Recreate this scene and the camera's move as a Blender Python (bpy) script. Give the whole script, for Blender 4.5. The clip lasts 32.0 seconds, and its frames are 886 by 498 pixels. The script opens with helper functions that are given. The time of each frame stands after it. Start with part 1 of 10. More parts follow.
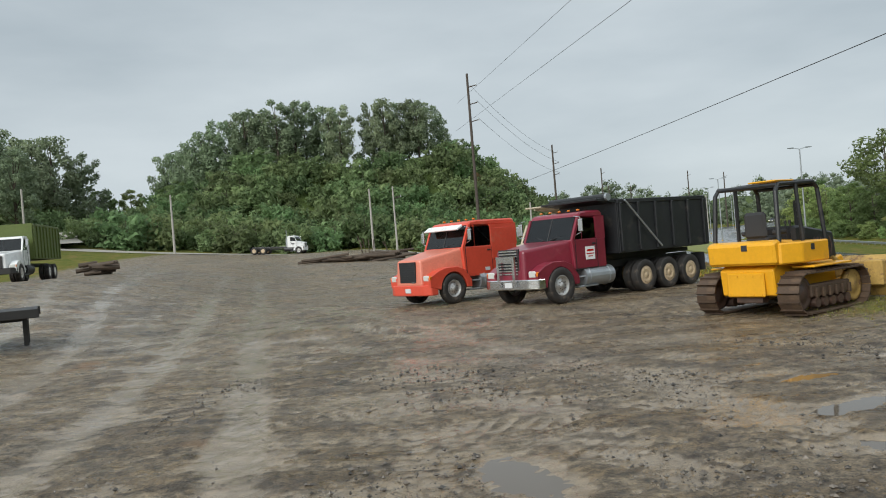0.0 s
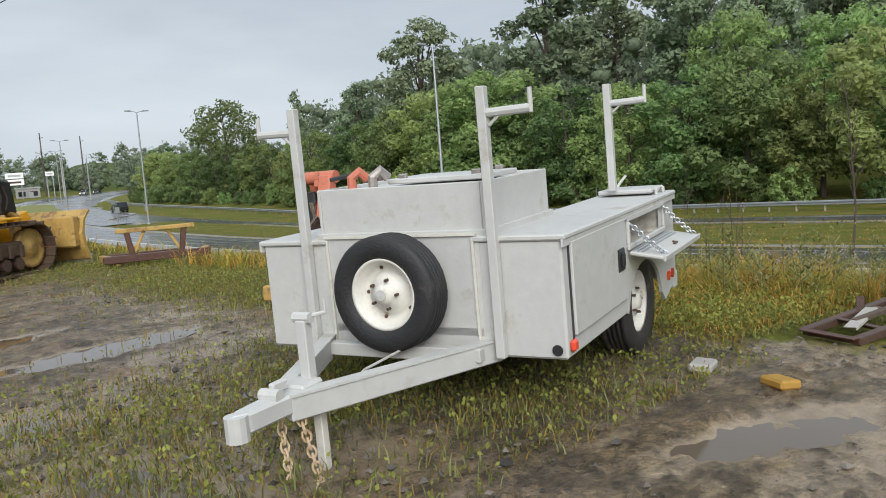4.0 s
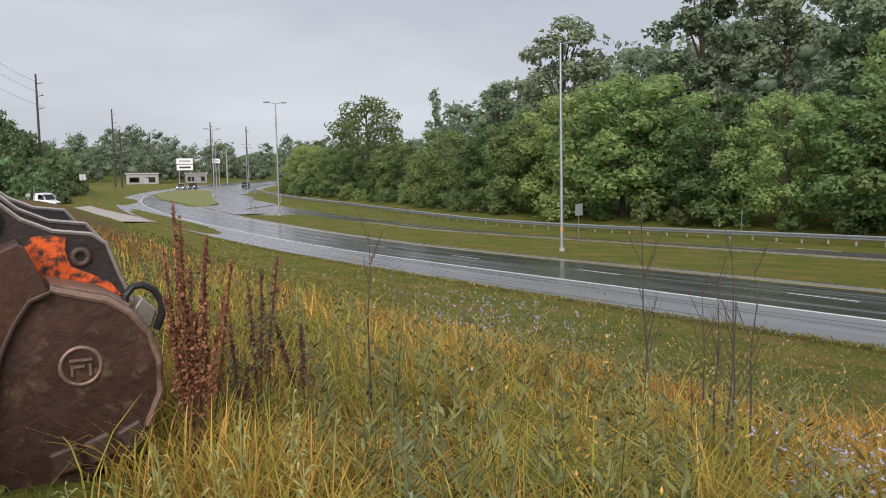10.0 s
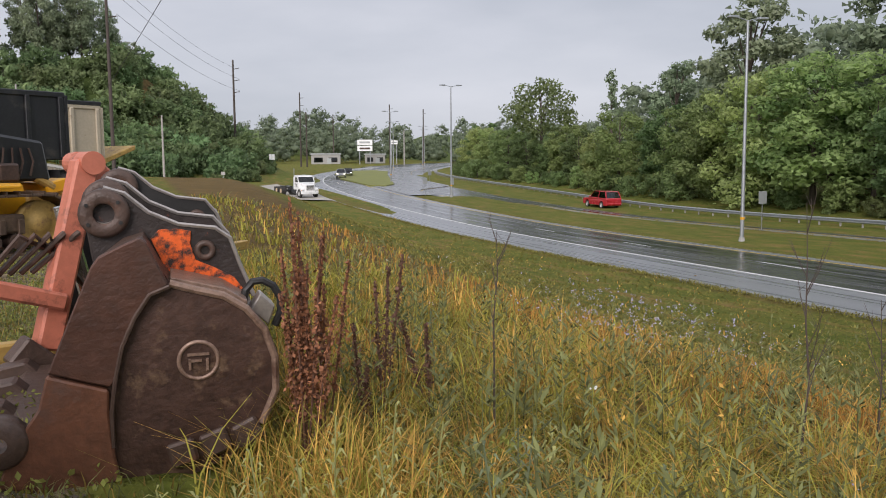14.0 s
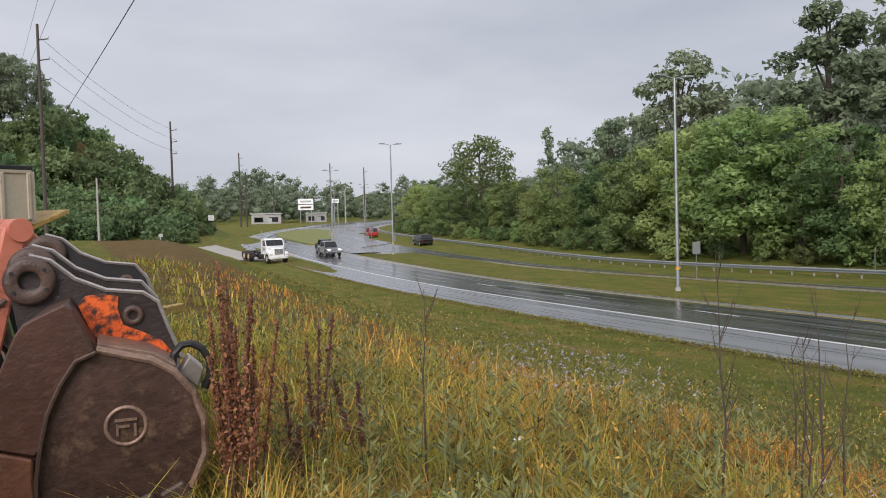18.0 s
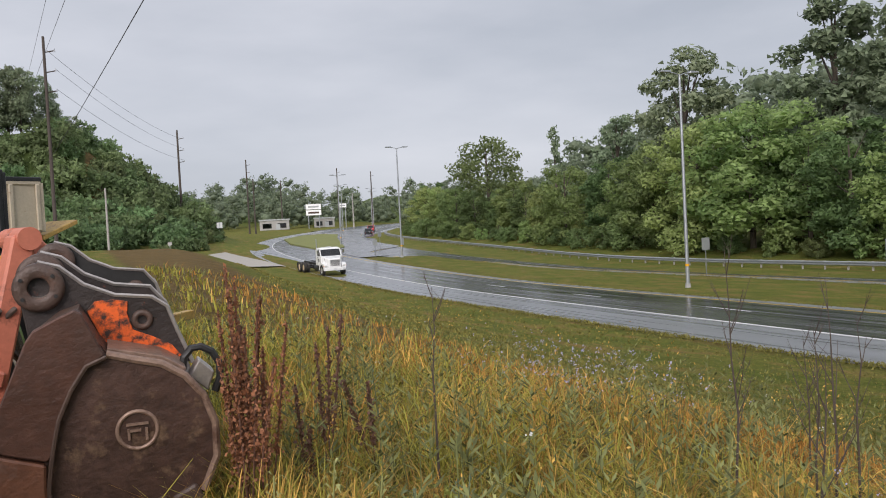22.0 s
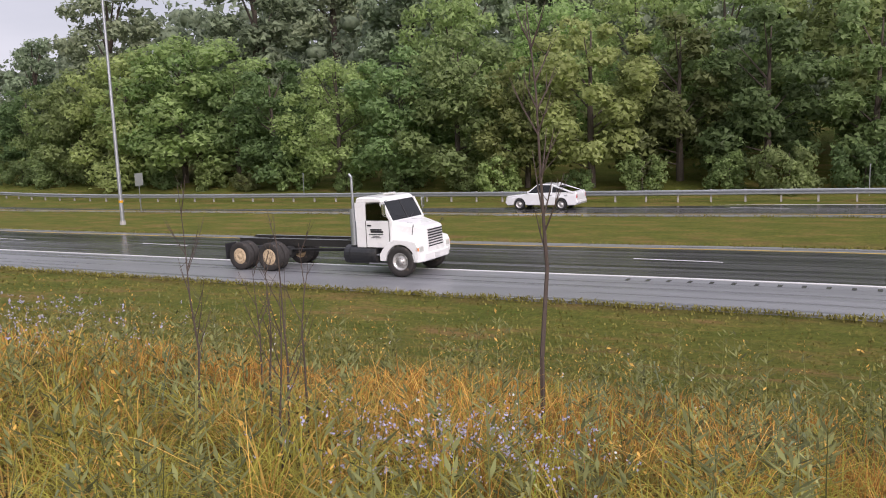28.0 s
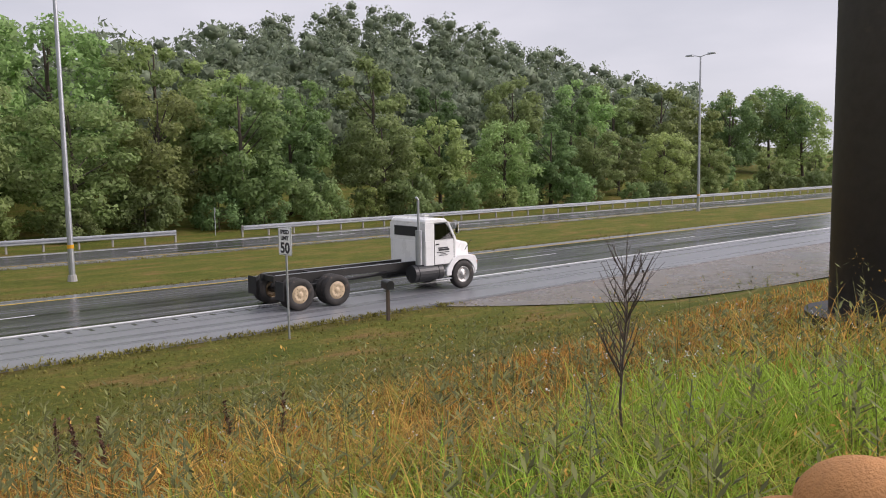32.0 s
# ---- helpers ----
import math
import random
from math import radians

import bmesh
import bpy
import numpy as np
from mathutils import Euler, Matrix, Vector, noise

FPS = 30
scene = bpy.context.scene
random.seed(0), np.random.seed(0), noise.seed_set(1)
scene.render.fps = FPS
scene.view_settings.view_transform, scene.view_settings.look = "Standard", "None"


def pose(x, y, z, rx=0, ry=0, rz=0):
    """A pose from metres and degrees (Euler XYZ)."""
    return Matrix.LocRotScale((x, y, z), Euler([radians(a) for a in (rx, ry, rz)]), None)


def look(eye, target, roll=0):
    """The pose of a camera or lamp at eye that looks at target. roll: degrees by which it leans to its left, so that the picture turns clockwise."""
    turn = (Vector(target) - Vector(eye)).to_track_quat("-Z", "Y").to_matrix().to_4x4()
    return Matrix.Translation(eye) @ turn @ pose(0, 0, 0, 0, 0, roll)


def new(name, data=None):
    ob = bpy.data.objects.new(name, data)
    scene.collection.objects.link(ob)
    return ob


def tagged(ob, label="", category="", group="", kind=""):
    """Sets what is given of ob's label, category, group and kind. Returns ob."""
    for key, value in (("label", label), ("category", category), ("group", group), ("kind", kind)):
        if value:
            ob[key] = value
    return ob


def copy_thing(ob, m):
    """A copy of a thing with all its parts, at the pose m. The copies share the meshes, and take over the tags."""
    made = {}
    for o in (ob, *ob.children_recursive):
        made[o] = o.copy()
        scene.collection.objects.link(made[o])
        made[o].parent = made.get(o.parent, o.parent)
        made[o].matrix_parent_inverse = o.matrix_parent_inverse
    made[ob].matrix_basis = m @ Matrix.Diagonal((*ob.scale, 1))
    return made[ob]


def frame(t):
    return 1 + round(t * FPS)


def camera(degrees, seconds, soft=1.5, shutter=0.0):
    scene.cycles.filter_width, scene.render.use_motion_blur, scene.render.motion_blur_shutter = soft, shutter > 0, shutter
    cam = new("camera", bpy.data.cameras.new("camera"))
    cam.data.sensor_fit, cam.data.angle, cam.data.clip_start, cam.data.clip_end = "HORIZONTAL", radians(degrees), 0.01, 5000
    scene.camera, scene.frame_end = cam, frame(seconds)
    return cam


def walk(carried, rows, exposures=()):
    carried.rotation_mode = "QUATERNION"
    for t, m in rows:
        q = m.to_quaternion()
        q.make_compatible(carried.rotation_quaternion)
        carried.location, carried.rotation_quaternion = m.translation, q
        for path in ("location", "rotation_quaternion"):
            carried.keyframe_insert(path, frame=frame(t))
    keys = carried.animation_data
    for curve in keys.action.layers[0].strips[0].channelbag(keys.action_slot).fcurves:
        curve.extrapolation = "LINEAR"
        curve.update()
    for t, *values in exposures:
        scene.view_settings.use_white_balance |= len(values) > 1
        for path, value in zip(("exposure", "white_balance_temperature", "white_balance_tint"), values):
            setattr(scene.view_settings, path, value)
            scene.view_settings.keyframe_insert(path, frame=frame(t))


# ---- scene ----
cam = camera(55.94, 32.0, soft=1.0)
PATH = [
    (0.0, pose(-0.383, -2.565, 1.951, 89.87, 4.69, -1.17)),
    (0.5, pose(0.088, -2.202, 1.903, 91.01, 4.49, -7.41)),
    (1.0, pose(0.683, -1.795, 1.816, 90.95, 1.37, -9.22)),
    (1.5, pose(1.372, -1.347, 1.716, 89.70, 0.70, -18.90)),
    (2.0, pose(2.057, -0.991, 1.608, 85.65, -0.01, -21.07)),
    (2.5, pose(2.683, -0.763, 1.496, 85.72, -1.32, -31.89)),
    (3.0, pose(3.265, -0.534, 1.441, 85.81, 0.94, -33.06)),
    (3.5, pose(3.777, -0.256, 1.367, 85.59, 3.08, -40.76)),
    (4.0, pose(4.357, 0.055, 1.291, 84.27, 4.37, -42.64)),
    (4.5, pose(4.875, 0.316, 1.242, 84.59, 3.06, -42.08)),
    (6.6, pose(7.345, 0.968, 1.147, 83.12, 2.06, -37.98)),
    (7.0, pose(7.751, 1.139, 1.129, 82.25, 1.71, -41.12)),
    (7.5, pose(8.177, 1.337, 1.152, 86.05, 5.38, -42.66)),
    (8.0, pose(8.611, 1.556, 1.152, 86.35, 2.94, -39.80)),
    (8.3, pose(8.799, 1.652, 1.173, 87.04, 4.39, -32.35)),
    (8.5, pose(8.950, 1.641, 1.180, 87.11, 3.94, -31.19)),
    (9.0, pose(9.262, 1.789, 1.205, 85.84, 2.62, -31.51)),
    (9.5, pose(9.485, 1.971, 1.179, 85.54, 2.04, -30.67)),
    (10.0, pose(9.680, 2.082, 1.189, 85.09, 1.12, -31.83)),
    (10.5, pose(9.861, 2.146, 1.226, 85.22, 0.94, -31.26)),
    (11.0, pose(9.950, 2.167, 1.259, 85.10, -0.22, -28.93)),
    (11.5, pose(10.000, 2.173, 1.265, 85.18, 0.11, -27.41)),
    (12.0, pose(10.018, 2.183, 1.258, 85.21, 1.01, -27.44)),
    (12.5, pose(10.025, 2.196, 1.249, 84.48, 0.64, -27.35)),
    (13.0, pose(10.012, 2.208, 1.248, 84.23, -0.00, -26.02)),
    (13.5, pose(9.991, 2.223, 1.244, 83.99, 0.07, -23.88)),
    (14.0, pose(9.977, 2.219, 1.249, 84.05, 0.46, -19.99)),
    (14.5, pose(9.979, 2.188, 1.251, 85.36, 0.61, -19.64)),
    (15.0, pose(9.980, 2.160, 1.254, 86.74, 0.90, -20.41)),
    (15.5, pose(9.992, 2.142, 1.258, 87.57, 1.05, -21.60)),
    (17.5, pose(10.016, 2.092, 1.260, 87.86, 1.54, -24.03)),
    (18.0, pose(10.006, 2.088, 1.263, 87.86, 1.60, -23.98)),
    (18.5, pose(10.006, 2.089, 1.258, 87.87, 1.60, -23.87)),
    (19.0, pose(10.009, 2.092, 1.258, 87.90, 1.78, -23.80)),
    (19.5, pose(10.009, 2.092, 1.254, 87.92, 2.14, -23.73)),
    (20.0, pose(10.005, 2.097, 1.251, 87.94, 2.20, -23.69)),
    (20.5, pose(10.008, 2.102, 1.247, 87.95, 2.61, -23.61)),
    (21.0, pose(10.009, 2.103, 1.243, 87.99, 2.71, -23.54)),
    (21.5, pose(10.009, 2.095, 1.243, 88.00, 2.93, -23.49)),
    (22.0, pose(10.013, 2.089, 1.243, 88.03, 2.93, -23.44)),
    (22.5, pose(10.019, 2.074, 1.238, 87.96, 2.99, -24.83)),
    (23.0, pose(10.018, 2.075, 1.235, 87.16, 2.67, -27.75)),
    (23.5, pose(10.016, 2.074, 1.232, 86.53, 2.19, -29.20)),
    (24.0, pose(10.014, 2.069, 1.227, 86.09, 2.11, -29.94)),
    (24.5, pose(10.019, 2.068, 1.222, 85.94, 2.04, -30.77)),
    (26.5, pose(9.941, 2.155, 1.267, 84.02, 2.24, -42.40)),
    (27.0, pose(9.955, 2.167, 1.264, 83.59, 2.40, -48.56)),
    (27.5, pose(9.944, 2.155, 1.266, 82.79, 2.35, -54.32)),
    (28.0, pose(9.936, 2.146, 1.268, 81.86, 2.14, -61.01)),
    (28.5, pose(9.951, 2.165, 1.261, 81.33, 2.34, -71.36)),
    (29.0, pose(9.977, 2.202, 1.243, 81.10, 2.34, -83.71)),
    (29.5, pose(10.020, 2.237, 1.255, 81.77, 2.62, -94.87)),
    (30.0, pose(9.964, 2.173, 1.262, 81.92, 2.29, -103.64)),
    (30.5, pose(9.930, 2.145, 1.271, 82.40, 1.26, -113.13)),
    (31.0, pose(9.924, 2.118, 1.288, 82.92, 0.88, -119.49)),
    (31.5, pose(9.893, 2.079, 1.280, 83.53, 0.95, -124.51)),
    (32.0, pose(9.850, 2.064, 1.284, 83.92, 0.91, -130.17)),
]
walk(cam, PATH, exposures=((0.0, -0.07, 6300, 6), (2.5, 0.06, 6250, 8), (4.0, 0.08, 6250, 10), (7.0, 0.05, 6450, 14), (14.0, -0.03, 6400, 18), (22.0, -0.03, 6400, 17), (27.0, 0.2, 6500, 25), (29.0, 0.18, 6500, 25), (32.0, 0.1, 6550, 23)))

# overcast sky: clear-sky model under a broken grey cloud deck
world = bpy.data.worlds.new("overcast_sky")
scene.world = world
world.use_nodes = True
wn, wl = world.node_tree.nodes, world.node_tree.links
wn.clear()
w_out = wn.new("ShaderNodeOutputWorld")
w_bg = wn.new("ShaderNodeBackground")
sky = wn.new("ShaderNodeTexSky")
sky.sky_type, sky.sun_disc = "NISHITA", False
sky.sun_elevation, sky.sun_rotation = radians(31), radians(217)
w_tc = wn.new("ShaderNodeTexCoord")
w_map = wn.new("ShaderNodeMapping")
w_map.inputs["Scale"].default_value = (1.0, 1.0, 3.4)
w_noise = wn.new("ShaderNodeTexNoise")
w_noise.inputs["Scale"].default_value = 2.1
w_noise.inputs["Detail"].default_value = 7
w_noise.inputs["Roughness"].default_value = 0.5
w_ramp = wn.new("ShaderNodeValToRGB")
w_ramp.color_ramp.elements[0].position, w_ramp.color_ramp.elements[0].color = 0.30, (0.455, 0.505, 0.55, 1)
w_ramp.color_ramp.elements[1].position, w_ramp.color_ramp.elements[1].color = 0.72, (0.68, 0.72, 0.755, 1)
w_sep = wn.new("ShaderNodeSeparateXYZ")
w_up = wn.new("ShaderNodeValToRGB")          # bright at the horizon gap and towards the zenith, as overcast skies are
w_up.color_ramp.elements[0].position, w_up.color_ramp.elements[0].color = 0.0, (1.12, 1.11, 1.09, 1)
w_up.color_ramp.elements[1].position, w_up.color_ramp.elements[1].color = 0.42, (1.0, 1.0, 1.0, 1)
w_top = w_up.color_ramp.elements.new(0.9)
w_top.color = (1.7, 1.69, 1.67, 1)
w_mul = wn.new("ShaderNodeMix")
w_mul.data_type, w_mul.blend_type = "RGBA", "MULTIPLY"
w_mul.inputs[0].default_value = 1
w_mix = wn.new("ShaderNodeMix")
w_mix.data_type = "RGBA"
w_mix.inputs[0].default_value = 0.94
w_sk = wn.new("ShaderNodeMix")
w_sk.data_type, w_sk.blend_type = "RGBA", "MULTIPLY"
w_sk.inputs[0].default_value = 1
w_sk.inputs[7].default_value = (0.1, 0.1, 0.1, 1)
wl.new(w_tc.outputs["Generated"], w_map.inputs["Vector"])
wl.new(w_map.outputs["Vector"], w_noise.inputs["Vector"])
wl.new(w_noise.outputs["Fac"], w_ramp.inputs["Fac"])
wl.new(w_tc.outputs["Generated"], w_sep.inputs["Vector"])
wl.new(w_sep.outputs["Z"], w_up.inputs["Fac"])
wl.new(w_ramp.outputs["Color"], w_mul.inputs[6])
wl.new(w_up.outputs["Color"], w_mul.inputs[7])
wl.new(sky.outputs["Color"], w_sk.inputs[6])
wl.new(w_sk.outputs[2], w_mix.inputs[6])
wl.new(w_mul.outputs[2], w_mix.inputs[7])
wl.new(w_mix.outputs[2], w_bg.inputs["Color"])
w_bg.inputs["Strength"].default_value = 1.0
wl.new(w_bg.outputs["Background"], w_out.inputs["Surface"])
sun = new("sun", bpy.data.lights.new("sun", "SUN"))
sun.data.energy, sun.data.angle, sun.data.color = 2.9, radians(40), (1.0, 0.96, 0.9)
sun.matrix_world = look((-32, -42, 32), (0, 0, 0))


def material(name, color, rough=0.6, metal=0.0, var=0.15, scale=6.0, bump=0.0, bscale=40.0, dirt=None, dirt_amount=0.5, dirt_scale=2.0,
             coat=0.0, island=0.0, random_hue=0.0, random_value=0.0, spec=0.5, rough_var=0.1, translucent=0.0, dark=0.0):
    """A procedural surface: base colour varied by noise at two scales, stains of a second colour, bump, uneven gloss."""
    m = bpy.data.materials.new(name)
    m.use_nodes = True
    n, l = m.node_tree.nodes, m.node_tree.links
    b = n["Principled BSDF"]
    tc = n.new("ShaderNodeTexCoord")
    def noise_node(s, detail=5, rough_n=0.6):
        t = n.new("ShaderNodeTexNoise")
        t.inputs["Scale"].default_value, t.inputs["Detail"].default_value, t.inputs["Roughness"].default_value = s, detail, rough_n
        l.new(tc.outputs["Object"], t.inputs["Vector"])
        return t
    n1, n2 = noise_node(scale), noise_node(scale * 7.3, 3)
    add = n.new("ShaderNodeMath")
    add.operation = "ADD"
    l.new(n1.outputs["Fac"], add.inputs[0])
    l.new(n2.outputs["Fac"], add.inputs[1])
    mr = n.new("ShaderNodeMapRange")
    mr.inputs["From Min"].default_value, mr.inputs["From Max"].default_value = 0.7, 1.3
    mr.inputs["To Min"].default_value, mr.inputs["To Max"].default_value = 1 - var, 1 + var
    l.new(add.outputs[0], mr.inputs["Value"])
    val = mr.outputs[0]
    if island:
        geo = n.new("ShaderNodeNewGeometry")
        mi = n.new("ShaderNodeMapRange")
        mi.inputs["To Min"].default_value, mi.inputs["To Max"].default_value = 1 - island, 1 + island
        l.new(geo.outputs["Random Per Island"], mi.inputs["Value"])
        mm = n.new("ShaderNodeMath")
        mm.operation = "MULTIPLY"
        l.new(val, mm.inputs[0])
        l.new(mi.outputs[0], mm.inputs[1])
        val = mm.outputs[0]
    hsv = n.new("ShaderNodeHueSaturation")
    hsv.inputs["Color"].default_value = (*color, 1)
    l.new(val, hsv.inputs["Value"])
    if random_hue:
        oi = n.new("ShaderNodeObjectInfo")
        mh = n.new("ShaderNodeMapRange")
        mh.inputs["To Min"].default_value, mh.inputs["To Max"].default_value = 0.5 - random_hue, 0.5 + random_hue
        l.new(oi.outputs["Random"], mh.inputs["Value"])
        l.new(mh.outputs[0], hsv.inputs["Hue"])
        if random_value:
            mv = n.new("ShaderNodeMapRange")
            mv.inputs["To Min"].default_value, mv.inputs["To Max"].default_value = 1 - random_value, 1 + random_value
            w7 = n.new("ShaderNodeMath")
            w7.operation = "MULTIPLY"
            w7.inputs[1].default_value = 7.13
            fr = n.new("ShaderNodeMath")
            fr.operation = "FRACT"
            l.new(oi.outputs["Random"], w7.inputs[0])
            l.new(w7.outputs[0], fr.inputs[0])
            l.new(fr.outputs[0], mv.inputs["Value"])
            mm2 = n.new("ShaderNodeMath")
            mm2.operation = "MULTIPLY"
            l.new(val, mm2.inputs[0])
            l.new(mv.outputs[0], mm2.inputs[1])
            l.new(mm2.outputs[0], hsv.inputs["Value"])
    out = hsv.outputs["Color"]
    if dirt:
        nd = noise_node(dirt_scale, 8, 0.68)
        rp = n.new("ShaderNodeMapRange")
        rp.inputs["From Min"].default_value, rp.inputs["From Max"].default_value = 0.72 - 0.4 * dirt_amount, 0.86 - 0.4 * dirt_amount
        rp.clamp = True
        l.new(nd.outputs["Fac"], rp.inputs["Value"])
        mx = n.new("ShaderNodeMix")
        mx.data_type = "RGBA"
        l.new(rp.outputs[0], mx.inputs[0])
        l.new(out, mx.inputs[6])
        mx.inputs[7].default_value = (*dirt, 1)
        out = mx.outputs[2]
    l.new(out, b.inputs["Base Color"])
    b.inputs["Metallic"].default_value, b.inputs["Specular IOR Level"].default_value = metal, spec
    b.inputs["Coat Weight"].default_value = coat
    rr = n.new("ShaderNodeMapRange")
    rr.inputs["To Min"].default_value, rr.inputs["To Max"].default_value = max(0.02, rough - rough_var), min(1, rough + rough_var)
    l.new(n1.outputs["Fac"], rr.inputs["Value"])
    l.new(rr.outputs[0], b.inputs["Roughness"])
    if bump:
        nb = noise_node(bscale, 4)
        bp = n.new("ShaderNodeBump")
        bp.inputs["Strength"].default_value, bp.inputs["Distance"].default_value = bump, 0.02
        l.new(nb.outputs["Fac"], bp.inputs["Height"])
        l.new(bp.outputs["Normal"], b.inputs["Normal"])
    if translucent:
        tr = n.new("ShaderNodeBsdfTranslucent")
        l.new(out, tr.inputs["Color"])
        ms = n.new("ShaderNodeMixShader")
        ms.inputs[0].default_value = translucent
        l.new(b.outputs[0], ms.inputs[1])
        l.new(tr.outputs[0], ms.inputs[2])
        l.new(ms.outputs[0], n["Material Output"].inputs["Surface"])
    return m


def glass_mat(name, tint=(0.75, 0.82, 0.82), alpha=0.55, rough=0.03, gloss=1.5):
    """A thin pane: clear transmission with real gloss by angle."""
    m = bpy.data.materials.new(name)
    m.use_nodes = True
    n, l = m.node_tree.nodes, m.node_tree.links
    n.clear()
    o, ms = n.new("ShaderNodeOutputMaterial"), n.new("ShaderNodeMixShader")
    t, g, f = n.new("ShaderNodeBsdfTransparent"), n.new("ShaderNodeBsdfGlossy"), n.new("ShaderNodeFresnel")
    t.inputs["Color"].default_value = (*[c * alpha for c in tint], 1)
    g.inputs["Roughness"].default_value = rough
    f.inputs["IOR"].default_value = gloss
    l.new(f.outputs[0], ms.inputs[0])
    l.new(t.outputs[0], ms.inputs[1])
    l.new(g.outputs[0], ms.inputs[2])
    l.new(ms.outputs[0], o.inputs["Surface"])
    return m


def glow_mat(name, color, strength):
    m = bpy.data.materials.new(name)
    m.use_nodes = True
    b = m.node_tree.nodes["Principled BSDF"]
    b.inputs["Base Color"].default_value = (*color, 1)
    b.inputs["Emission Color"].default_value = (*color, 1)
    b.inputs["Emission Strength"].default_value = strength
    return m


M = {}
M["white"] = material("chalky_white_paint", (0.50, 0.50, 0.48), 0.42, 0, 0.07, 1.6, 0.08, 25, dirt=(0.34, 0.30, 0.24), dirt_amount=0.36, dirt_scale=3.2)
M["white_clean"] = material("white_cab_paint", (0.78, 0.78, 0.77), 0.28, 0, 0.03, 1.2, dirt=(0.5, 0.48, 0.43), dirt_amount=0.12, dirt_scale=2, coat=0.3)
M["box_inside"] = material("dusty_cream_steel", (0.60, 0.58, 0.52), 0.6, 0, 0.08, 3, dirt=(0.35, 0.31, 0.25), dirt_amount=0.35, dirt_scale=4)
M["red"] = material("faded_red_paint", (0.62, 0.075, 0.04), 0.36, 0, 0.08, 1.5, dirt=(0.55, 0.16, 0.10), dirt_amount=0.3, dirt_scale=1.4, coat=0.2)
M["red_hood"] = material("sun_bleached_red_paint", (0.66, 0.20, 0.13), 0.4, 0, 0.1, 2, dirt=(0.62, 0.09, 0.05), dirt_amount=0.35, dirt_scale=1.5, coat=0.2)
M["maroon"] = material("maroon_paint", (0.20, 0.018, 0.035), 0.34, 0, 0.1, 1.4, dirt=(0.28, 0.10, 0.10), dirt_amount=0.28, dirt_scale=1.8, coat=0.3)
M["black_steel"] = material("black_painted_steel", (0.018, 0.019, 0.021), 0.42, 0, 0.2, 2.5, 0.1, 20, dirt=(0.055, 0.05, 0.045), dirt_amount=0.4, dirt_scale=1.7)
M["frame_black"] = material("greasy_black_frame", (0.02, 0.019, 0.018), 0.5, 0, 0.2, 4, 0.1, 30, dirt=(0.07, 0.055, 0.04), dirt_amount=0.35, dirt_scale=3)
M["tan"] = material("dusty_tan_paint", (0.50, 0.43, 0.32), 0.55, 0, 0.1, 2, 0.05, 20, dirt=(0.22, 0.14, 0.08), dirt_amount=0.3, dirt_scale=2.4)
M["yellow"] = material("construction_yellow_paint", (0.74, 0.36, 0.012), 0.4, 0, 0.07, 1.8, 0.03, 30, dirt=(0.42, 0.22, 0.05), dirt_amount=0.26, dirt_scale=2.5, coat=0.15)
M["yellow_old"] = material("weathered_yellow_steel", (0.42, 0.27, 0.075), 0.6, 0, 0.18, 3, 0.1, 30, dirt=(0.16, 0.08, 0.04), dirt_amount=0.5, dirt_scale=5)
M["rust"] = material("rusted_bucket_steel", (0.082, 0.036, 0.023), 0.48, 0.1, 0.3, 2.2, 0.25, 35, dirt=(0.06, 0.033, 0.024), dirt_amount=0.5, dirt_scale=3.0, rough_var=0.18)
M["rust_dark"] = material("dark_pitted_rust", (0.078, 0.048, 0.036), 0.5, 0.1, 0.3, 4, 0.3, 40, dirt=(0.15, 0.06, 0.03), dirt_amount=0.35, dirt_scale=5)
M["bucket_panel"] = material("streaked_rusty_panel", (0.058, 0.029, 0.02), 0.5, 0.1, 0.4, 4.0, 0.3, 30, dirt=(0.17, 0.105, 0.062), dirt_amount=0.42, dirt_scale=6.5, rough_var=0.18)
M["rust_red"] = material("orange_brown_rust", (0.14, 0.055, 0.028), 0.55, 0.05, 0.3, 3.5, 0.25, 40, dirt=(0.10, 0.055, 0.04), dirt_amount=0.45, dirt_scale=4)
M["worn_rust"] = material("chafed_rusty_steel", (0.26, 0.17, 0.125), 0.42, 0.3, 0.3, 6, 0.2, 40, dirt=(0.12, 0.065, 0.045), dirt_amount=0.5, dirt_scale=9)
M["ear_paint"] = material("worn_black_paint_on_rust", (0.035, 0.026, 0.023), 0.45, 0.05, 0.3, 5, 0.25, 45, dirt=(0.30, 0.07, 0.025), dirt_amount=0.22, dirt_scale=22)
M["orange_worn"] = material("flaking_orange_paint", (0.80, 0.13, 0.02), 0.48, 0, 0.15, 5, 0.2, 60, dirt=(0.045, 0.026, 0.02), dirt_amount=0.70, dirt_scale=20)
M["salmon"] = material("faded_salmon_red_steel", (0.52, 0.165, 0.10), 0.5, 0, 0.14, 3, 0.12, 30, dirt=(0.13, 0.05, 0.032), dirt_amount=0.42, dirt_scale=6)
M["worn_edge"] = material("bare_worn_steel", (0.42, 0.38, 0.35), 0.35, 0.7, 0.2, 6)
M["tyre"] = material("black_rubber", (0.018, 0.018, 0.019), 0.6, 0, 0.15, 6, 0.3, 60, dirt=(0.06, 0.055, 0.05), dirt_amount=0.25, dirt_scale=5)
M["tyre_muddy"] = material("muddy_rubber", (0.028, 0.025, 0.023), 0.7, 0, 0.2, 6, 0.3, 60, dirt=(0.13, 0.10, 0.075), dirt_amount=0.42, dirt_scale=4)
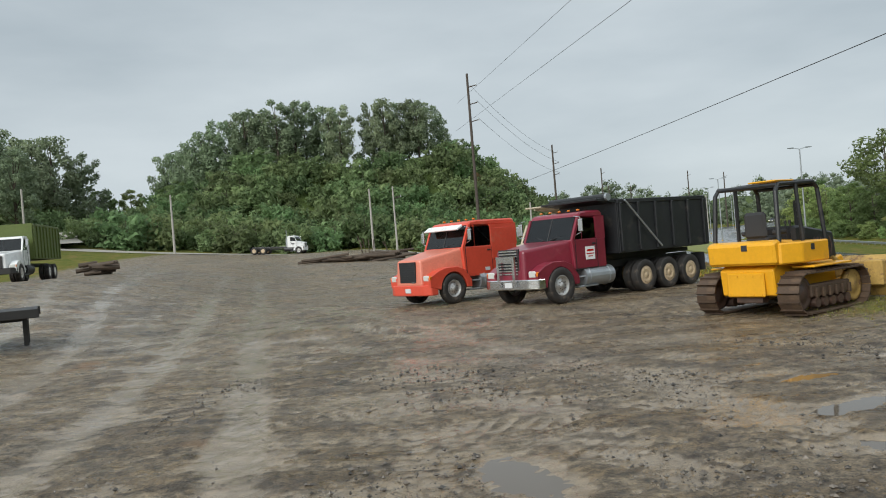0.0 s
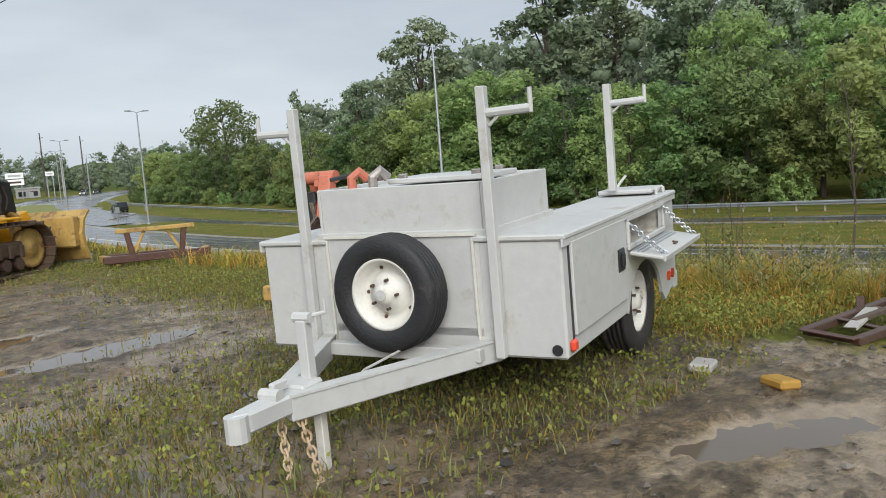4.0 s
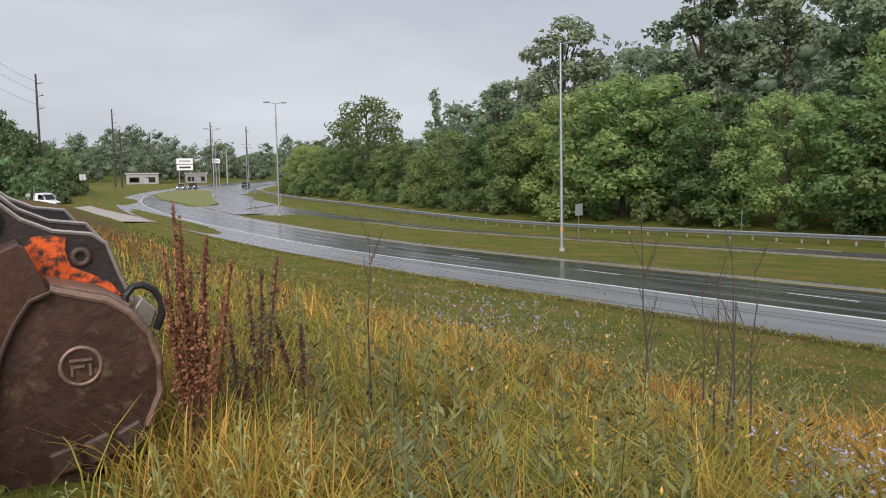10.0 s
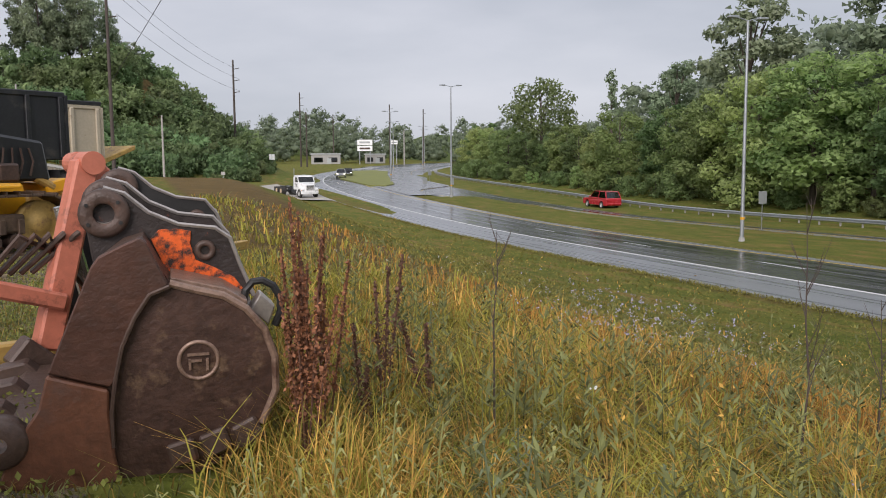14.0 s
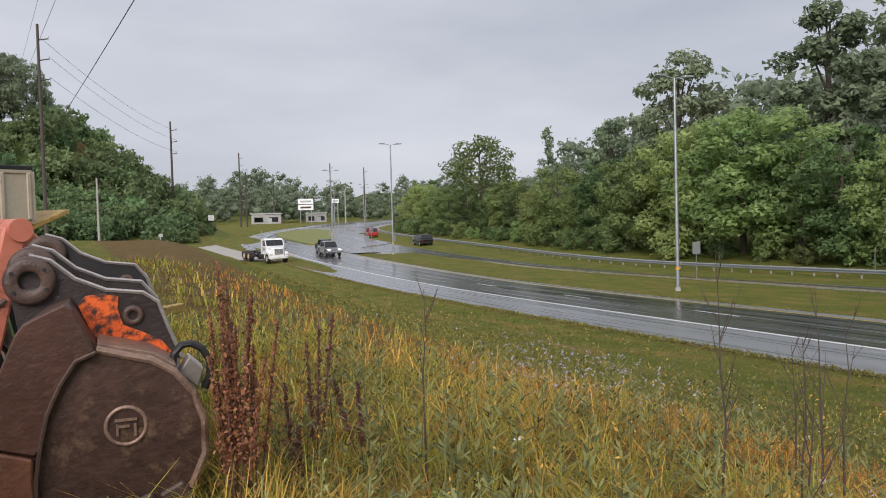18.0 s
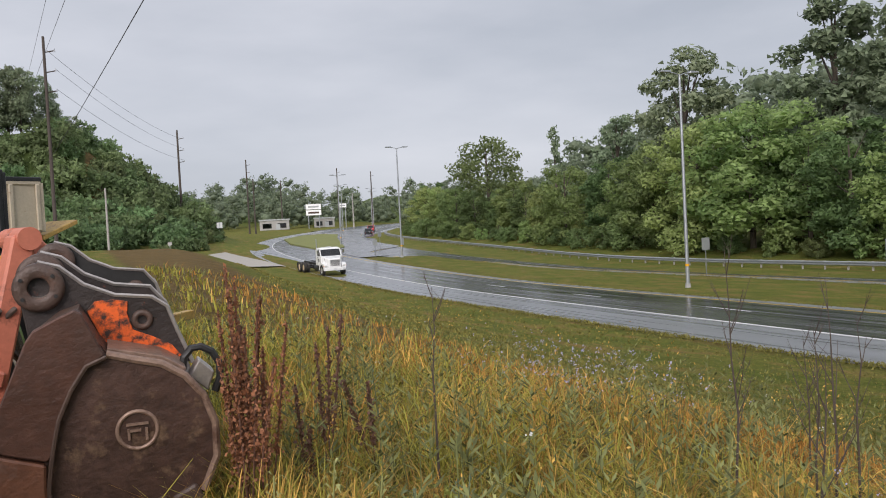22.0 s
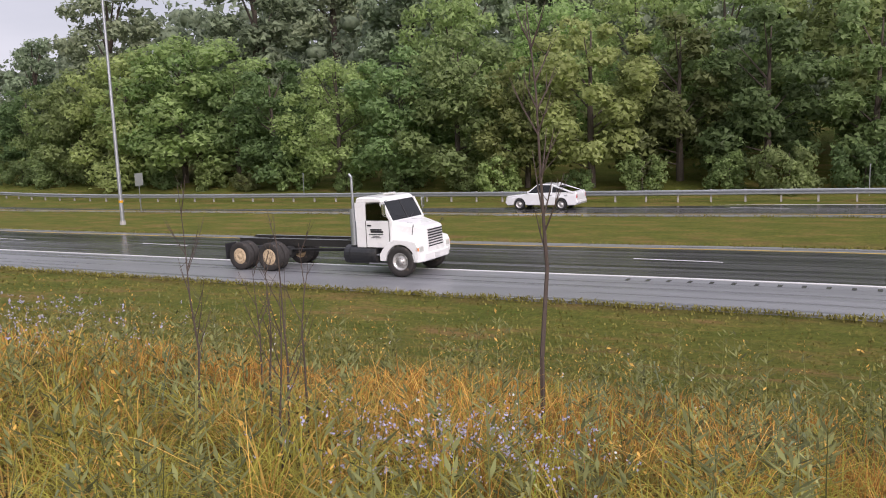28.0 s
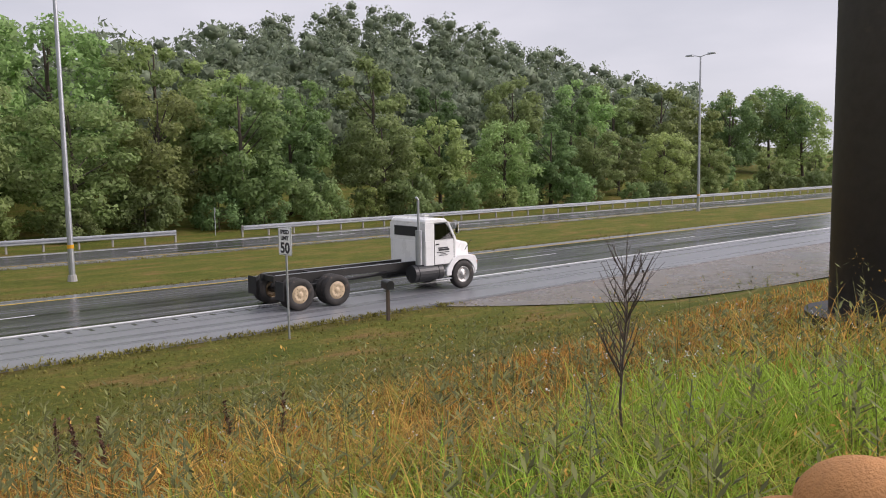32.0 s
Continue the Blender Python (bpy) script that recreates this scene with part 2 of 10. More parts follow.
M["chrome"] = material("dull_chrome", (0.72, 0.72, 0.72), 0.18, 1, 0.05, 3, dirt=(0.3, 0.28, 0.25), dirt_amount=0.2, dirt_scale=5)
M["steel"] = material("galvanised_steel", (0.42, 0.44, 0.46), 0.42, 0.75, 0.1, 4, 0.05, 40)
M["rim_cream"] = material("cream_painted_wheel", (0.55, 0.42, 0.27), 0.5, 0, 0.15, 5, dirt=(0.25, 0.15, 0.09), dirt_amount=0.35, dirt_scale=6)
M["rim_white"] = material("white_painted_wheel", (0.66, 0.64, 0.58), 0.5, 0, 0.08, 5, dirt=(0.35, 0.24, 0.14), dirt_amount=0.3, dirt_scale=8)
M["rim_steel"] = material("scratched_alloy", (0.52, 0.51, 0.49), 0.35, 0.6, 0.1, 6, dirt=(0.2, 0.17, 0.14), dirt_amount=0.3, dirt_scale=8)
M["rubber_trim"] = material("black_plastic_trim", (0.02, 0.02, 0.022), 0.55, 0, 0.1, 5)
M["track"] = material("muddy_track_steel", (0.095, 0.062, 0.042), 0.6, 0.35, 0.25, 5, 0.3, 30, dirt=(0.16, 0.105, 0.065), dirt_amount=0.45, dirt_scale=4)
M["glass"] = glass_mat("window_glass")
M["dark_glass"] = glass_mat("tinted_window_glass", (0.45, 0.5, 0.5), 0.4, gloss=1.75)
M["cabin_dark"] = material("dark_cab_lining", (0.03, 0.03, 0.032), 0.8, 0, 0.1, 4)
M["lamp_clear"] = material("clear_lamp_lens", (0.7, 0.7, 0.66), 0.15, 0.3, 0.05, 8)
M["lamp_on"] = glow_mat("lit_headlamp", (1.0, 0.9, 0.7), 4.0)
M["lamp_amber"] = material("amber_lens", (0.75, 0.22, 0.02), 0.2, 0, 0.05, 8)
M["lamp_red"] = material("red_lens", (0.5, 0.02, 0.015), 0.2, 0, 0.05, 8, coat=0.5)
M["lamp_orange_red"] = material("faded_orange_red_lens", (0.72, 0.07, 0.03), 0.25, 0, 0.05, 8, coat=0.4)
M["plate"] = material("plate_white", (0.6, 0.6, 0.6), 0.5, 0, 0.03, 6)
M["ink"] = material("dark_lettering", (0.03, 0.03, 0.035), 0.5, 0, 0.05, 6)
M["sign_white"] = material("white_sign_sheeting", (0.88, 0.88, 0.87), 0.45, 0, 0.03, 3)
M["sign_back"] = material("bare_aluminium_sign_back", (0.42, 0.44, 0.44), 0.5, 0.5, 0.06, 3)
M["green_box"] = material("olive_green_container_paint", (0.105, 0.14, 0.03), 0.5, 0, 0.15, 1.5, 0.05, 20, dirt=(0.10, 0.075, 0.04), dirt_amount=0.3, dirt_scale=2)
M["wood_dark"] = material("weathered_dark_log", (0.085, 0.062, 0.045), 0.85, 0, 0.3, 4, 0.4, 25)
M["wood_pole"] = material("creosoted_pole_wood", (0.075, 0.06, 0.05), 0.85, 0, 0.2, 3, 0.3, 20)
M["pole_pale"] = material("silvered_pole_wood", (0.36, 0.34, 0.31), 0.8, 0, 0.12, 3, 0.2, 20)
M["cable"] = material("black_cable", (0.03, 0.03, 0.033), 0.6)
M["bark"] = material("grey_brown_bark", (0.085, 0.068, 0.052), 0.9, 0, 0.3, 4, 0.5, 20)
M["concrete"] = material("grey_concrete", (0.36, 0.35, 0.33), 0.8, 0, 0.12, 2, 0.2, 30)
M["fur"] = material("ginger_dog_fur", (0.50, 0.235, 0.085), 0.85, 0, 0.14, 9, 0.6, 160)
M["leaf"] = material("broadleaf_foliage", (0.215, 0.29, 0.115), 0.5, 0, 0.25, 0.6, island=0.24, spec=0.25, random_hue=0.03, random_value=0.28, translucent=0.56)
M["leaf_light"] = material("young_bright_foliage", (0.31, 0.40, 0.15), 0.5, 0, 0.22, 0.6, island=0.24, spec=0.25, random_hue=0.03, random_value=0.25, translucent=0.56)
# dark green trees farther back, base colour lightened to stand in for haze
M["leaf_hazed"] = material("deep_green_foliage", (0.25, 0.305, 0.185), 0.5, 0, 0.25, 0.4, island=0.2, spec=0.25, random_hue=0.02, random_value=0.2, translucent=0.45)
# distance haze is put into this base colour: paler and greyer leaves
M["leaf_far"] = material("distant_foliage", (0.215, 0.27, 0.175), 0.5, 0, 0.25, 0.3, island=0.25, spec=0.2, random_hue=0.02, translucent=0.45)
M["leaf_hill"] = material("hillside_scrub_foliage", (0.195, 0.265, 0.118), 0.55, 0, 0.3, 0.4, island=0.25, spec=0.2, random_hue=0.03, random_value=0.3, translucent=0.5)
M["vine"] = material("creeper_leaves", (0.04, 0.085, 0.025), 0.45, 0, 0.2, 3, island=0.35, translucent=0.25)
M["grass_green"] = material("green_weeds", (0.19, 0.2, 0.075), 0.7, 0, 0.2, 0.5, island=0.55, spec=0.25, translucent=0.35)
M["grass_bright"] = material("bright_green_weeds", (0.30, 0.43, 0.05), 0.7, 0, 0.2, 0.5, island=0.45, spec=0.25, translucent=0.35)
M["grass_gold"] = material("golden_dry_grass", (0.57, 0.345, 0.085), 0.75, 0, 0.2, 0.6, island=0.55, spec=0.25, translucent=0.35)
M["grass_brown"] = material("rust_brown_seed_heads", (0.44, 0.215, 0.05), 0.8, 0, 0.25, 0.8, island=0.55, spec=0.2, translucent=0.25)
M["grass_olive"] = material("mown_olive_grass", (0.215, 0.195, 0.055), 0.85, 0, 0.25, 0.4, island=0.35, spec=0.1, translucent=0.3)
M["grass_olive_tall"] = material("yellow_green_tall_grass", (0.35, 0.315, 0.055), 0.7, 0, 0.2, 0.5, island=0.4, spec=0.25, translucent=0.35)
M["weed_grey"] = material("grey_green_weed_leaves", (0.21, 0.245, 0.135), 0.75, 0, 0.2, 0.6, island=0.4, spec=0.2, translucent=0.3)
M["weed_pale"] = material("pale_yellow_green_leaves", (0.42, 0.42, 0.17), 0.7, 0, 0.2, 2.0, island=0.3, spec=0.2, translucent=0.35)
M["weed_leaf"] = material("low_weed_leaves", (0.22, 0.235, 0.055), 0.7, 0, 0.25, 1.5, island=0.5, spec=0.25, translucent=0.35)
M["grass_khaki"] = material("matted_khaki_grass", (0.27, 0.19, 0.05), 0.8, 0, 0.25, 1.2, island=0.45, spec=0.2, translucent=0.3)
M["dock"] = material("rust_red_dock_seed", (0.25, 0.10, 0.045), 0.75, 0, 0.25, 3, island=0.4)
M["dock_dark"] = material("dark_brown_dock_seed", (0.13, 0.062, 0.038), 0.75, 0, 0.25, 3, island=0.4)
M["stem"] = material("dark_dead_stem", (0.075, 0.055, 0.043), 0.8, 0, 0.2, 5)
M["lilac"] = material("pale_lilac_flowers", (0.47, 0.45, 0.62), 0.6, 0, 0.1, 3, island=0.2, translucent=0.3)
M["white_flower"] = material("white_flower_heads", (0.72, 0.72, 0.68), 0.6, 0, 0.05, 3, translucent=0.3)
M["pebble"] = material("wet_gravel_stone", (0.10, 0.084, 0.068), 0.35, 0, 0.3, 3, island=0.75)


def ground_mat():
    """Muddy yard, mown verge and rough grass on one sheet, blended by two point attributes with noisy borders."""
    m = bpy.data.materials.new("yard_mud_and_verge")
    m.use_nodes = True
    n, l = m.node_tree.nodes, m.node_tree.links
    b = n["Principled BSDF"]
    tc = n.new("ShaderNodeTexCoord")
    def nz(s, d=6, r=0.6, stretch=None):
        t = n.new("ShaderNodeTexNoise")
        t.inputs["Scale"].default_value, t.inputs["Detail"].default_value, t.inputs["Roughness"].default_value = s, d, r
        if stretch:
            mp = n.new("ShaderNodeMapping")
            mp.inputs["Scale"].default_value = stretch
            mp.inputs["Rotation"].default_value = (0, 0, radians(28))
            l.new(tc.outputs["Object"], mp.inputs["Vector"])
            l.new(mp.outputs["Vector"], t.inputs["Vector"])
        else:
            l.new(tc.outputs["Object"], t.inputs["Vector"])
        return t.outputs["Fac"]
    def ramp(fac, *stops):
        r = n.new("ShaderNodeValToRGB")
        while len(r.color_ramp.elements) < len(stops):
            r.color_ramp.elements.new(0.5)
        for e, (p, c) in zip(r.color_ramp.elements, stops):
            e.position, e.color = p, (*c, 1)
        l.new(fac, r.inputs["Fac"])
        return r.outputs["Color"]
    def mix(f, a, c, mode="MIX"):
        x = n.new("ShaderNodeMix")
        x.data_type, x.blend_type = "RGBA", mode
        for s, v in ((x.inputs[0], f), (x.inputs[6], a), (x.inputs[7], c)):
            if isinstance(v, (int, float)):
                s.default_value = v
            elif isinstance(v, tuple):
                s.default_value = (*v, 1)
            else:
                l.new(v, s)
        return x.outputs[2]
    def rng(f, a0, a1, b0=0.0, b1=1.0):
        x = n.new("ShaderNodeMapRange")
        for k, v in (("From Min", a0), ("From Max", a1), ("To Min", b0), ("To Max", b1)):
            x.inputs[k].default_value = v
        l.new(f, x.inputs["Value"])
        return x.outputs[0]
    def attr(name):
        a = n.new("ShaderNodeAttribute")
        a.attribute_name = name
        return a.outputs["Fac"]
    def math2(op, a, c):
        x = n.new("ShaderNodeMath")
        x.operation = op
        for s, v in ((x.inputs[0], a), (x.inputs[1], c)):
            if isinstance(v, (int, float)):
                s.default_value = v
            else:
                l.new(v, s)
        return x.outputs[0]
    big, mid, fine, streak = nz(0.22), nz(1.3), nz(24, 5, 0.75), nz(1.1, 6, 0.62, (0.35, 1.6, 1))
    mud = ramp(big, (0.30, (0.135, 0.098, 0.058)), (0.55, (0.205, 0.15, 0.088)), (0.75, (0.275, 0.19, 0.10)))
    mud = mix(rng(streak, 0.47, 0.58, 0, 0.8), mud, (0.265, 0.215, 0.155))
    mud = mix(rng(nz(0.13), 0.52, 0.7), mud, (0.19, 0.165, 0.135))
    mud = mix(rng(nz(0.8, 7, 0.65), 0.52, 0.60, 0, 0.75), mud, (0.115, 0.088, 0.064))
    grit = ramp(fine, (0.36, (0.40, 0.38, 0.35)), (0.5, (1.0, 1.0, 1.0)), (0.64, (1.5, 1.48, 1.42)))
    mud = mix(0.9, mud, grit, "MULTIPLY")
    vor = n.new("ShaderNodeTexVoronoi")
    vor.inputs["Scale"].default_value = 26
    l.new(tc.outputs["Object"], vor.inputs["Vector"])
    stone = rng(vor.outputs["Distance"], 0.12, 0.3, 1, 0)
    stone = math2("MULTIPLY", stone, rng(mid, 0.45, 0.62))
    mud = mix(math2("MULTIPLY", stone, 0.8), mud, (0.06, 0.05, 0.042))
    wv = n.new("ShaderNodeTexWave")
    wv.inputs["Scale"].default_value, wv.inputs["Distortion"].default_value, wv.inputs["Detail"].default_value, wv.inputs["Detail Scale"].default_value = 1.3, 16.0, 4.0, 0.5
    l.new(tc.outputs["Object"], wv.inputs["Vector"])
    tread = math2("MULTIPLY", wv.outputs["Fac"], rng(nz(0.45, 3), 0.46, 0.56))
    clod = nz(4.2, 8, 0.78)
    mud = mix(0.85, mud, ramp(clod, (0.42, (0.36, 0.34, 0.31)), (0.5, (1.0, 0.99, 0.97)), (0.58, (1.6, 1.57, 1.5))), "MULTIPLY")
    mud = mix(math2("MULTIPLY", tread, 0.06), mud, (0.09, 0.066, 0.046))
    mud = mix(rng(nz(0.55, 5), 0.60, 0.70, 0, 0.6), mud, (0.30, 0.155, 0.07))
    # ruts: the wet tracks' sky reflection is mixed in as a paler colour
    mud = mix(rng(math2("ADD", attr("rutted"), math2("MULTIPLY", math2("SUBTRACT", clod, 0.5), 2.2)), 0.35, 0.85, 0, 0.5), mud, (0.34, 0.30, 0.25))
    slick = rng(math2("ADD", attr("hollow"), math2("MULTIPLY", math2("SUBTRACT", nz(5.5, 6, 0.7), 0.5), 0.9)), 0.42, 0.72)
    mud = mix(math2("MULTIPLY", slick, 0.75), mud, ramp(nz(2.2, 5), (0.35, (0.19, 0.145, 0.095)), (0.65, (0.30, 0.235, 0.16))))
    grass = ramp(nz(0.55, 7, 0.68, (1.6, 0.6, 1)), (0.34, (0.10, 0.125, 0.022)), (0.52, (0.155, 0.158, 0.034)), (0.66, (0.26, 0.17, 0.065)))
    grass = mix(0.8, grass, ramp(nz(7, 6, 0.75), (0.3, (0.45, 0.45, 0.45)), (0.72, (1.45, 1.45, 1.4))), "MULTIPLY")
    straw = ramp(nz(0.9), (0.35, (0.12, 0.085, 0.035)), (0.7, (0.20, 0.13, 0.05)))
    grass = mix(attr("wooded"), grass, (0.075, 0.105, 0.032))
    gmask = rng(math2("ADD", attr("grassy"), math2("MULTIPLY", math2("SUBTRACT", nz(1.7, 8, 0.7), 0.5), 0.9)), 0.42, 0.62)
    smask = rng(math2("ADD", attr("straw"), math2("MULTIPLY", math2("SUBTRACT", nz(0.8, 8, 0.7), 0.5), 0.8)), 0.4, 0.75)
    col = mix(gmask, mud, mix(smask, grass, straw))
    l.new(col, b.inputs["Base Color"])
    wet = rng(math2("ADD", math2("MULTIPLY", mid, 0.5), math2("MULTIPLY", streak, 0.5)), 0.43, 0.56, 0.10, 0.5)
    wet = math2("SUBTRACT", wet, math2("MULTIPLY", attr("rutted"), 0.18))
    wet = math2("ADD", math2("MULTIPLY", wet, rng(slick, 0, 1, 1.0, 0.35)), rng(slick, 0, 1, 0.12, 0.02))
    rough = math2("MAXIMUM", wet, math2("MULTIPLY", gmask, 0.85))
    l.new(rough, b.inputs["Roughness"])
    l.new(rng(gmask, 0, 1, 0.5, 0.08), b.inputs["Specular IOR Level"])
    bp = n.new("ShaderNodeBump")
    bp.inputs["Strength"].default_value, bp.inputs["Distance"].default_value = 1.0, 0.08
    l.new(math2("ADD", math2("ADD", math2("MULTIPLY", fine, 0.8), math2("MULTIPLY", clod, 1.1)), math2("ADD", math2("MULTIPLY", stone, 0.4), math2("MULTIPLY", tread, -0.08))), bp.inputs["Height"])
    l.new(rng(slick, 0, 1, 1.0, 0.25), bp.inputs["Strength"])
    l.new(bp.outputs["Normal"], b.inputs["Normal"])
    return m


def asphalt_mat(name, dark, light, rough_lo, rough_hi, track=True):
    """Wet worn asphalt: streaks along the road where wheels run, standing film of water that mirrors the sky."""
    m = bpy.data.materials.new(name)
    m.use_nodes = True
    n, l = m.node_tree.nodes, m.node_tree.links
    b = n["Principled BSDF"]
    tc = n.new("ShaderNodeTexCoord")
    uv = tc.outputs["UV"]
    def nz(s, stretch, d=5):
        mp, t = n.new("ShaderNodeMapping"), n.new("ShaderNodeTexNoise")
        mp.inputs["Scale"].default_value = stretch
        t.inputs["Scale"].default_value, t.inputs["Detail"].default_value = s, d
        l.new(uv, mp.inputs["Vector"])
        l.new(mp.outputs["Vector"], t.inputs["Vector"])
        return t.outputs["Fac"]
    r = n.new("ShaderNodeValToRGB")
    r.color_ramp.elements[0].position, r.color_ramp.elements[0].color = 0.36, (*dark, 1)
    r.color_ramp.elements[1].position, r.color_ramp.elements[1].color = 0.66, (*light, 1)
    streak = nz(1.0, (2.2, 0.035, 1))
    l.new(streak, r.inputs["Fac"])
    g = n.new("ShaderNodeMapRange")
    g.inputs["To Min"].default_value, g.inputs["To Max"].default_value = 0.7, 1.3
    l.new(nz(22, (1, 1, 1)), g.inputs["Value"])
    mx = n.new("ShaderNodeMix")
    mx.data_type, mx.blend_type = "RGBA", "MULTIPLY"
    mx.inputs[0].default_value = 1
    l.new(r.outputs["Color"], mx.inputs[6])
    l.new(g.outputs[0], mx.inputs[7])
    l.new(mx.outputs[2], b.inputs["Base Color"])
    rr = n.new("ShaderNodeMapRange")
    rr.inputs["From Min"].default_value, rr.inputs["From Max"].default_value = 0.35, 0.65
    rr.inputs["To Min"].default_value, rr.inputs["To Max"].default_value = rough_lo, rough_hi
    l.new(streak, rr.inputs["Value"])
    l.new(rr.outputs[0], b.inputs["Roughness"])
    b.inputs["Specular IOR Level"].default_value = 0.5
    bp = n.new("ShaderNodeBump")
    bp.inputs["Strength"].default_value, bp.inputs["Distance"].default_value = 0.12, 0.01
    l.new(nz(60, (1, 1, 1), 2), bp.inputs["Height"])
    l.new(bp.outputs["Normal"], b.inputs["Normal"])
    return m


M["ground"] = ground_mat()
M["asphalt"] = asphalt_mat("wet_lane_asphalt", (0.032, 0.032, 0.034), (0.12, 0.12, 0.123), 0.12, 0.30)
M["junction"] = asphalt_mat("wet_worn_junction_asphalt", (0.10, 0.10, 0.103), (0.19, 0.19, 0.195), 0.16, 0.34)
M["shoulder"] = asphalt_mat("wet_pale_shoulder", (0.17, 0.175, 0.185), (0.235, 0.24, 0.25), 0.22, 0.4)
M["drive"] = material("pale_gravel_drive", (0.36, 0.33, 0.285), 0.7, 0, 0.15, 0.8, 0.3, 20)
M["apron"] = material("muddy_gravel_apron", (0.15, 0.125, 0.10), 0.26, 0, 0.25, 0.7, 0.4, 14, dirt=(0.15, 0.14, 0.135), dirt_amount=0.5, dirt_scale=0.6, rough_var=0.25)
M["line"] = material("white_road_paint", (0.66, 0.66, 0.64), 0.5, 0, 0.1, 4)
M["line_yellow"] = material("yellow_road_paint", (0.55, 0.38, 0.06), 0.5, 0, 0.1, 4)
def water_mat():
    m = bpy.data.materials.new("muddy_puddle_water")
    m.use_nodes = True
    b = m.node_tree.nodes["Principled BSDF"]
    b.inputs["Base Color"].default_value = (0.12, 0.095, 0.07, 1)
    b.inputs["Roughness"].default_value = 0.04
    b.inputs["IOR"].default_value = 1.33
    n, l = m.node_tree.nodes, m.node_tree.links
    t, bp, tc = n.new("ShaderNodeTexNoise"), n.new("ShaderNodeBump"), n.new("ShaderNodeTexCoord")
    t.inputs["Scale"].default_value = 9
    bp.inputs["Strength"].default_value, bp.inputs["Distance"].default_value = 0.05, 0.01
    l.new(tc.outputs["Object"], t.inputs["Vector"])
    l.new(t.outputs["Fac"], bp.inputs["Height"])
    l.new(bp.outputs["Normal"], b.inputs["Normal"])
    return m
M["water"] = water_mat()


# ---- building helpers ----
def sm(a, b, x):
    t = np.clip((x - a) / (b - a), 0, 1)
    return t * t * (3 - 2 * t)


def curve_x(y):
    """Sideways drift of the highway against its straight stretch."""
    return np.where(y > 90, 0.00165 * np.clip(y - 90, 0, 260) ** 2, 0.0)


def road_z(y):
    """Height of the pavement: a small crest, a long shallow dip, then the climb to the junction."""
    return 0.15 * np.exp(-((y - 2) / 11) ** 2) - 0.49 * np.exp(-((y - 65) / 38) ** 2) - 3.5 + 0.0165 * (np.logaddexp(0, (np.clip(y, -400, 900) - 60) / 12) * 12 - np.logaddexp(0, (np.clip(y, -400, 900) - 350) / 20) * 20)


def median_far(y):
    """Offset of the median's far edge, which draws in towards the crossover."""
    return 52.4 - 3.0 * sm(44, 80, y) - 4.6 * sm(80, 104, y) + 8.0 * sm(112, 126, y)


def rail_u(y):
    """Offset of the guard rail, which swings in a little where the road dips."""
    return 59.6 - 2.2 * math.exp(-((y - 70) / 22) ** 2)


def hills(x, y):
    h = (22.5 + 2.5 * np.sin(x * 0.11)) * np.clip((43.5 - x) / 38, 0, 1) * sm(-80, -20, x) * np.exp(-(np.clip(196 - y, 0, 99) / 26) ** 2 - (np.clip(y - 225, 0, 199) / 60) ** 2)
    h = h * sm(128, 150, y)
    h = h + 13 * np.exp(-((x + 130) / 60) ** 2 - ((y - 190) / 70) ** 2)
    h = h + 36 * np.exp(-((x - 225) / 75) ** 2 - ((y + 150) / 85) ** 2) + 8 * np.exp(-((x - 130) / 35) ** 2 - ((y + 20) / 90) ** 2)
    h = h + 10 * np.exp(-((x - 150) / 60) ** 2 - ((y - 90) / 70) ** 2) + 24 * np.exp(-((x - 120) / 160) ** 2 - ((y - 520) / 80) ** 2)
    return h


def ground_z(x, y):
    x, y = np.asarray(x, float), np.asarray(y, float)
    u = x - curve_x(y)
    zr = road_z(y)
    lot = 2.5 * sm(30, 125, y) * (1 - sm(-12, 22, x)) + np.clip(-x - 22, 0, 80) * 0.07 * sm(30, 110, y)
    lot = np.maximum(lot, 1.95 * sm(-5, -19, x) * sm(10, 36, y) * (y < 125))
    lot = lot + 0.19 * sm(15.0, 18.5, y) * (1 - sm(27, 33, y)) * (1 - sm(8.5, 11, x)) * sm(-9, -4, x)
    lot = lot - 0.10 * sm(9.4, 11.5, x) * (1 - sm(30, 60, y))
    lot = lot + zr * sm(-14, 24, x) * sm(70, 112, y)
    xe = 11.4 + 5.0 * sm(18, 60, y) + 3.0 * sm(-14, -30, y) * 0
    t = np.clip((u - xe) / (26.5 - xe), 0, 1)
    k = t * (0.55 + 0.45 * t * (3 - 2 * t)) / 1.0
    z = lot * (1 - k) + (zr - 0.06) * k
    z = np.where(u > 26.5, zr - 0.06 - 0.10 * np.exp(-((u - 29) / 1.5) ** 2), z)
    z = z + 0.12 * np.exp(-((u - 46.5) / 3.2) ** 2) * (1 - sm(97, 104, y)) + np.clip(u - 63, 0, 60) * 0.05
    z = z + hills(x, y) * (1 - np.exp(-((u - 46) / 22) ** 2)) * sm(0, 1, np.hypot(x, y - 10) / 90)
    return z


def part(name, bm, mat, parent=None, label="", at=None):
    """One mesh object from a bmesh (freed), under its thing."""
    me = bpy.data.meshes.new(name)
    bm.to_mesh(me)
    bm.free()
    me.materials.append(mat)
    ob = new(name, me)
    if parent is not None:
        ob.parent = parent
    if at is not None:
        ob.matrix_basis = at
    if label:
        ob["label"] = label
    return ob


def again(ob, at):
    """The same part once more, on the same mesh, at another place of its parent."""
    o = new(ob.name.split(".")[0], ob.data)
    o.parent = ob.parent
    o.matrix_basis = at
    if "label" in ob:
        o["label"] = ob["label"]
    return o


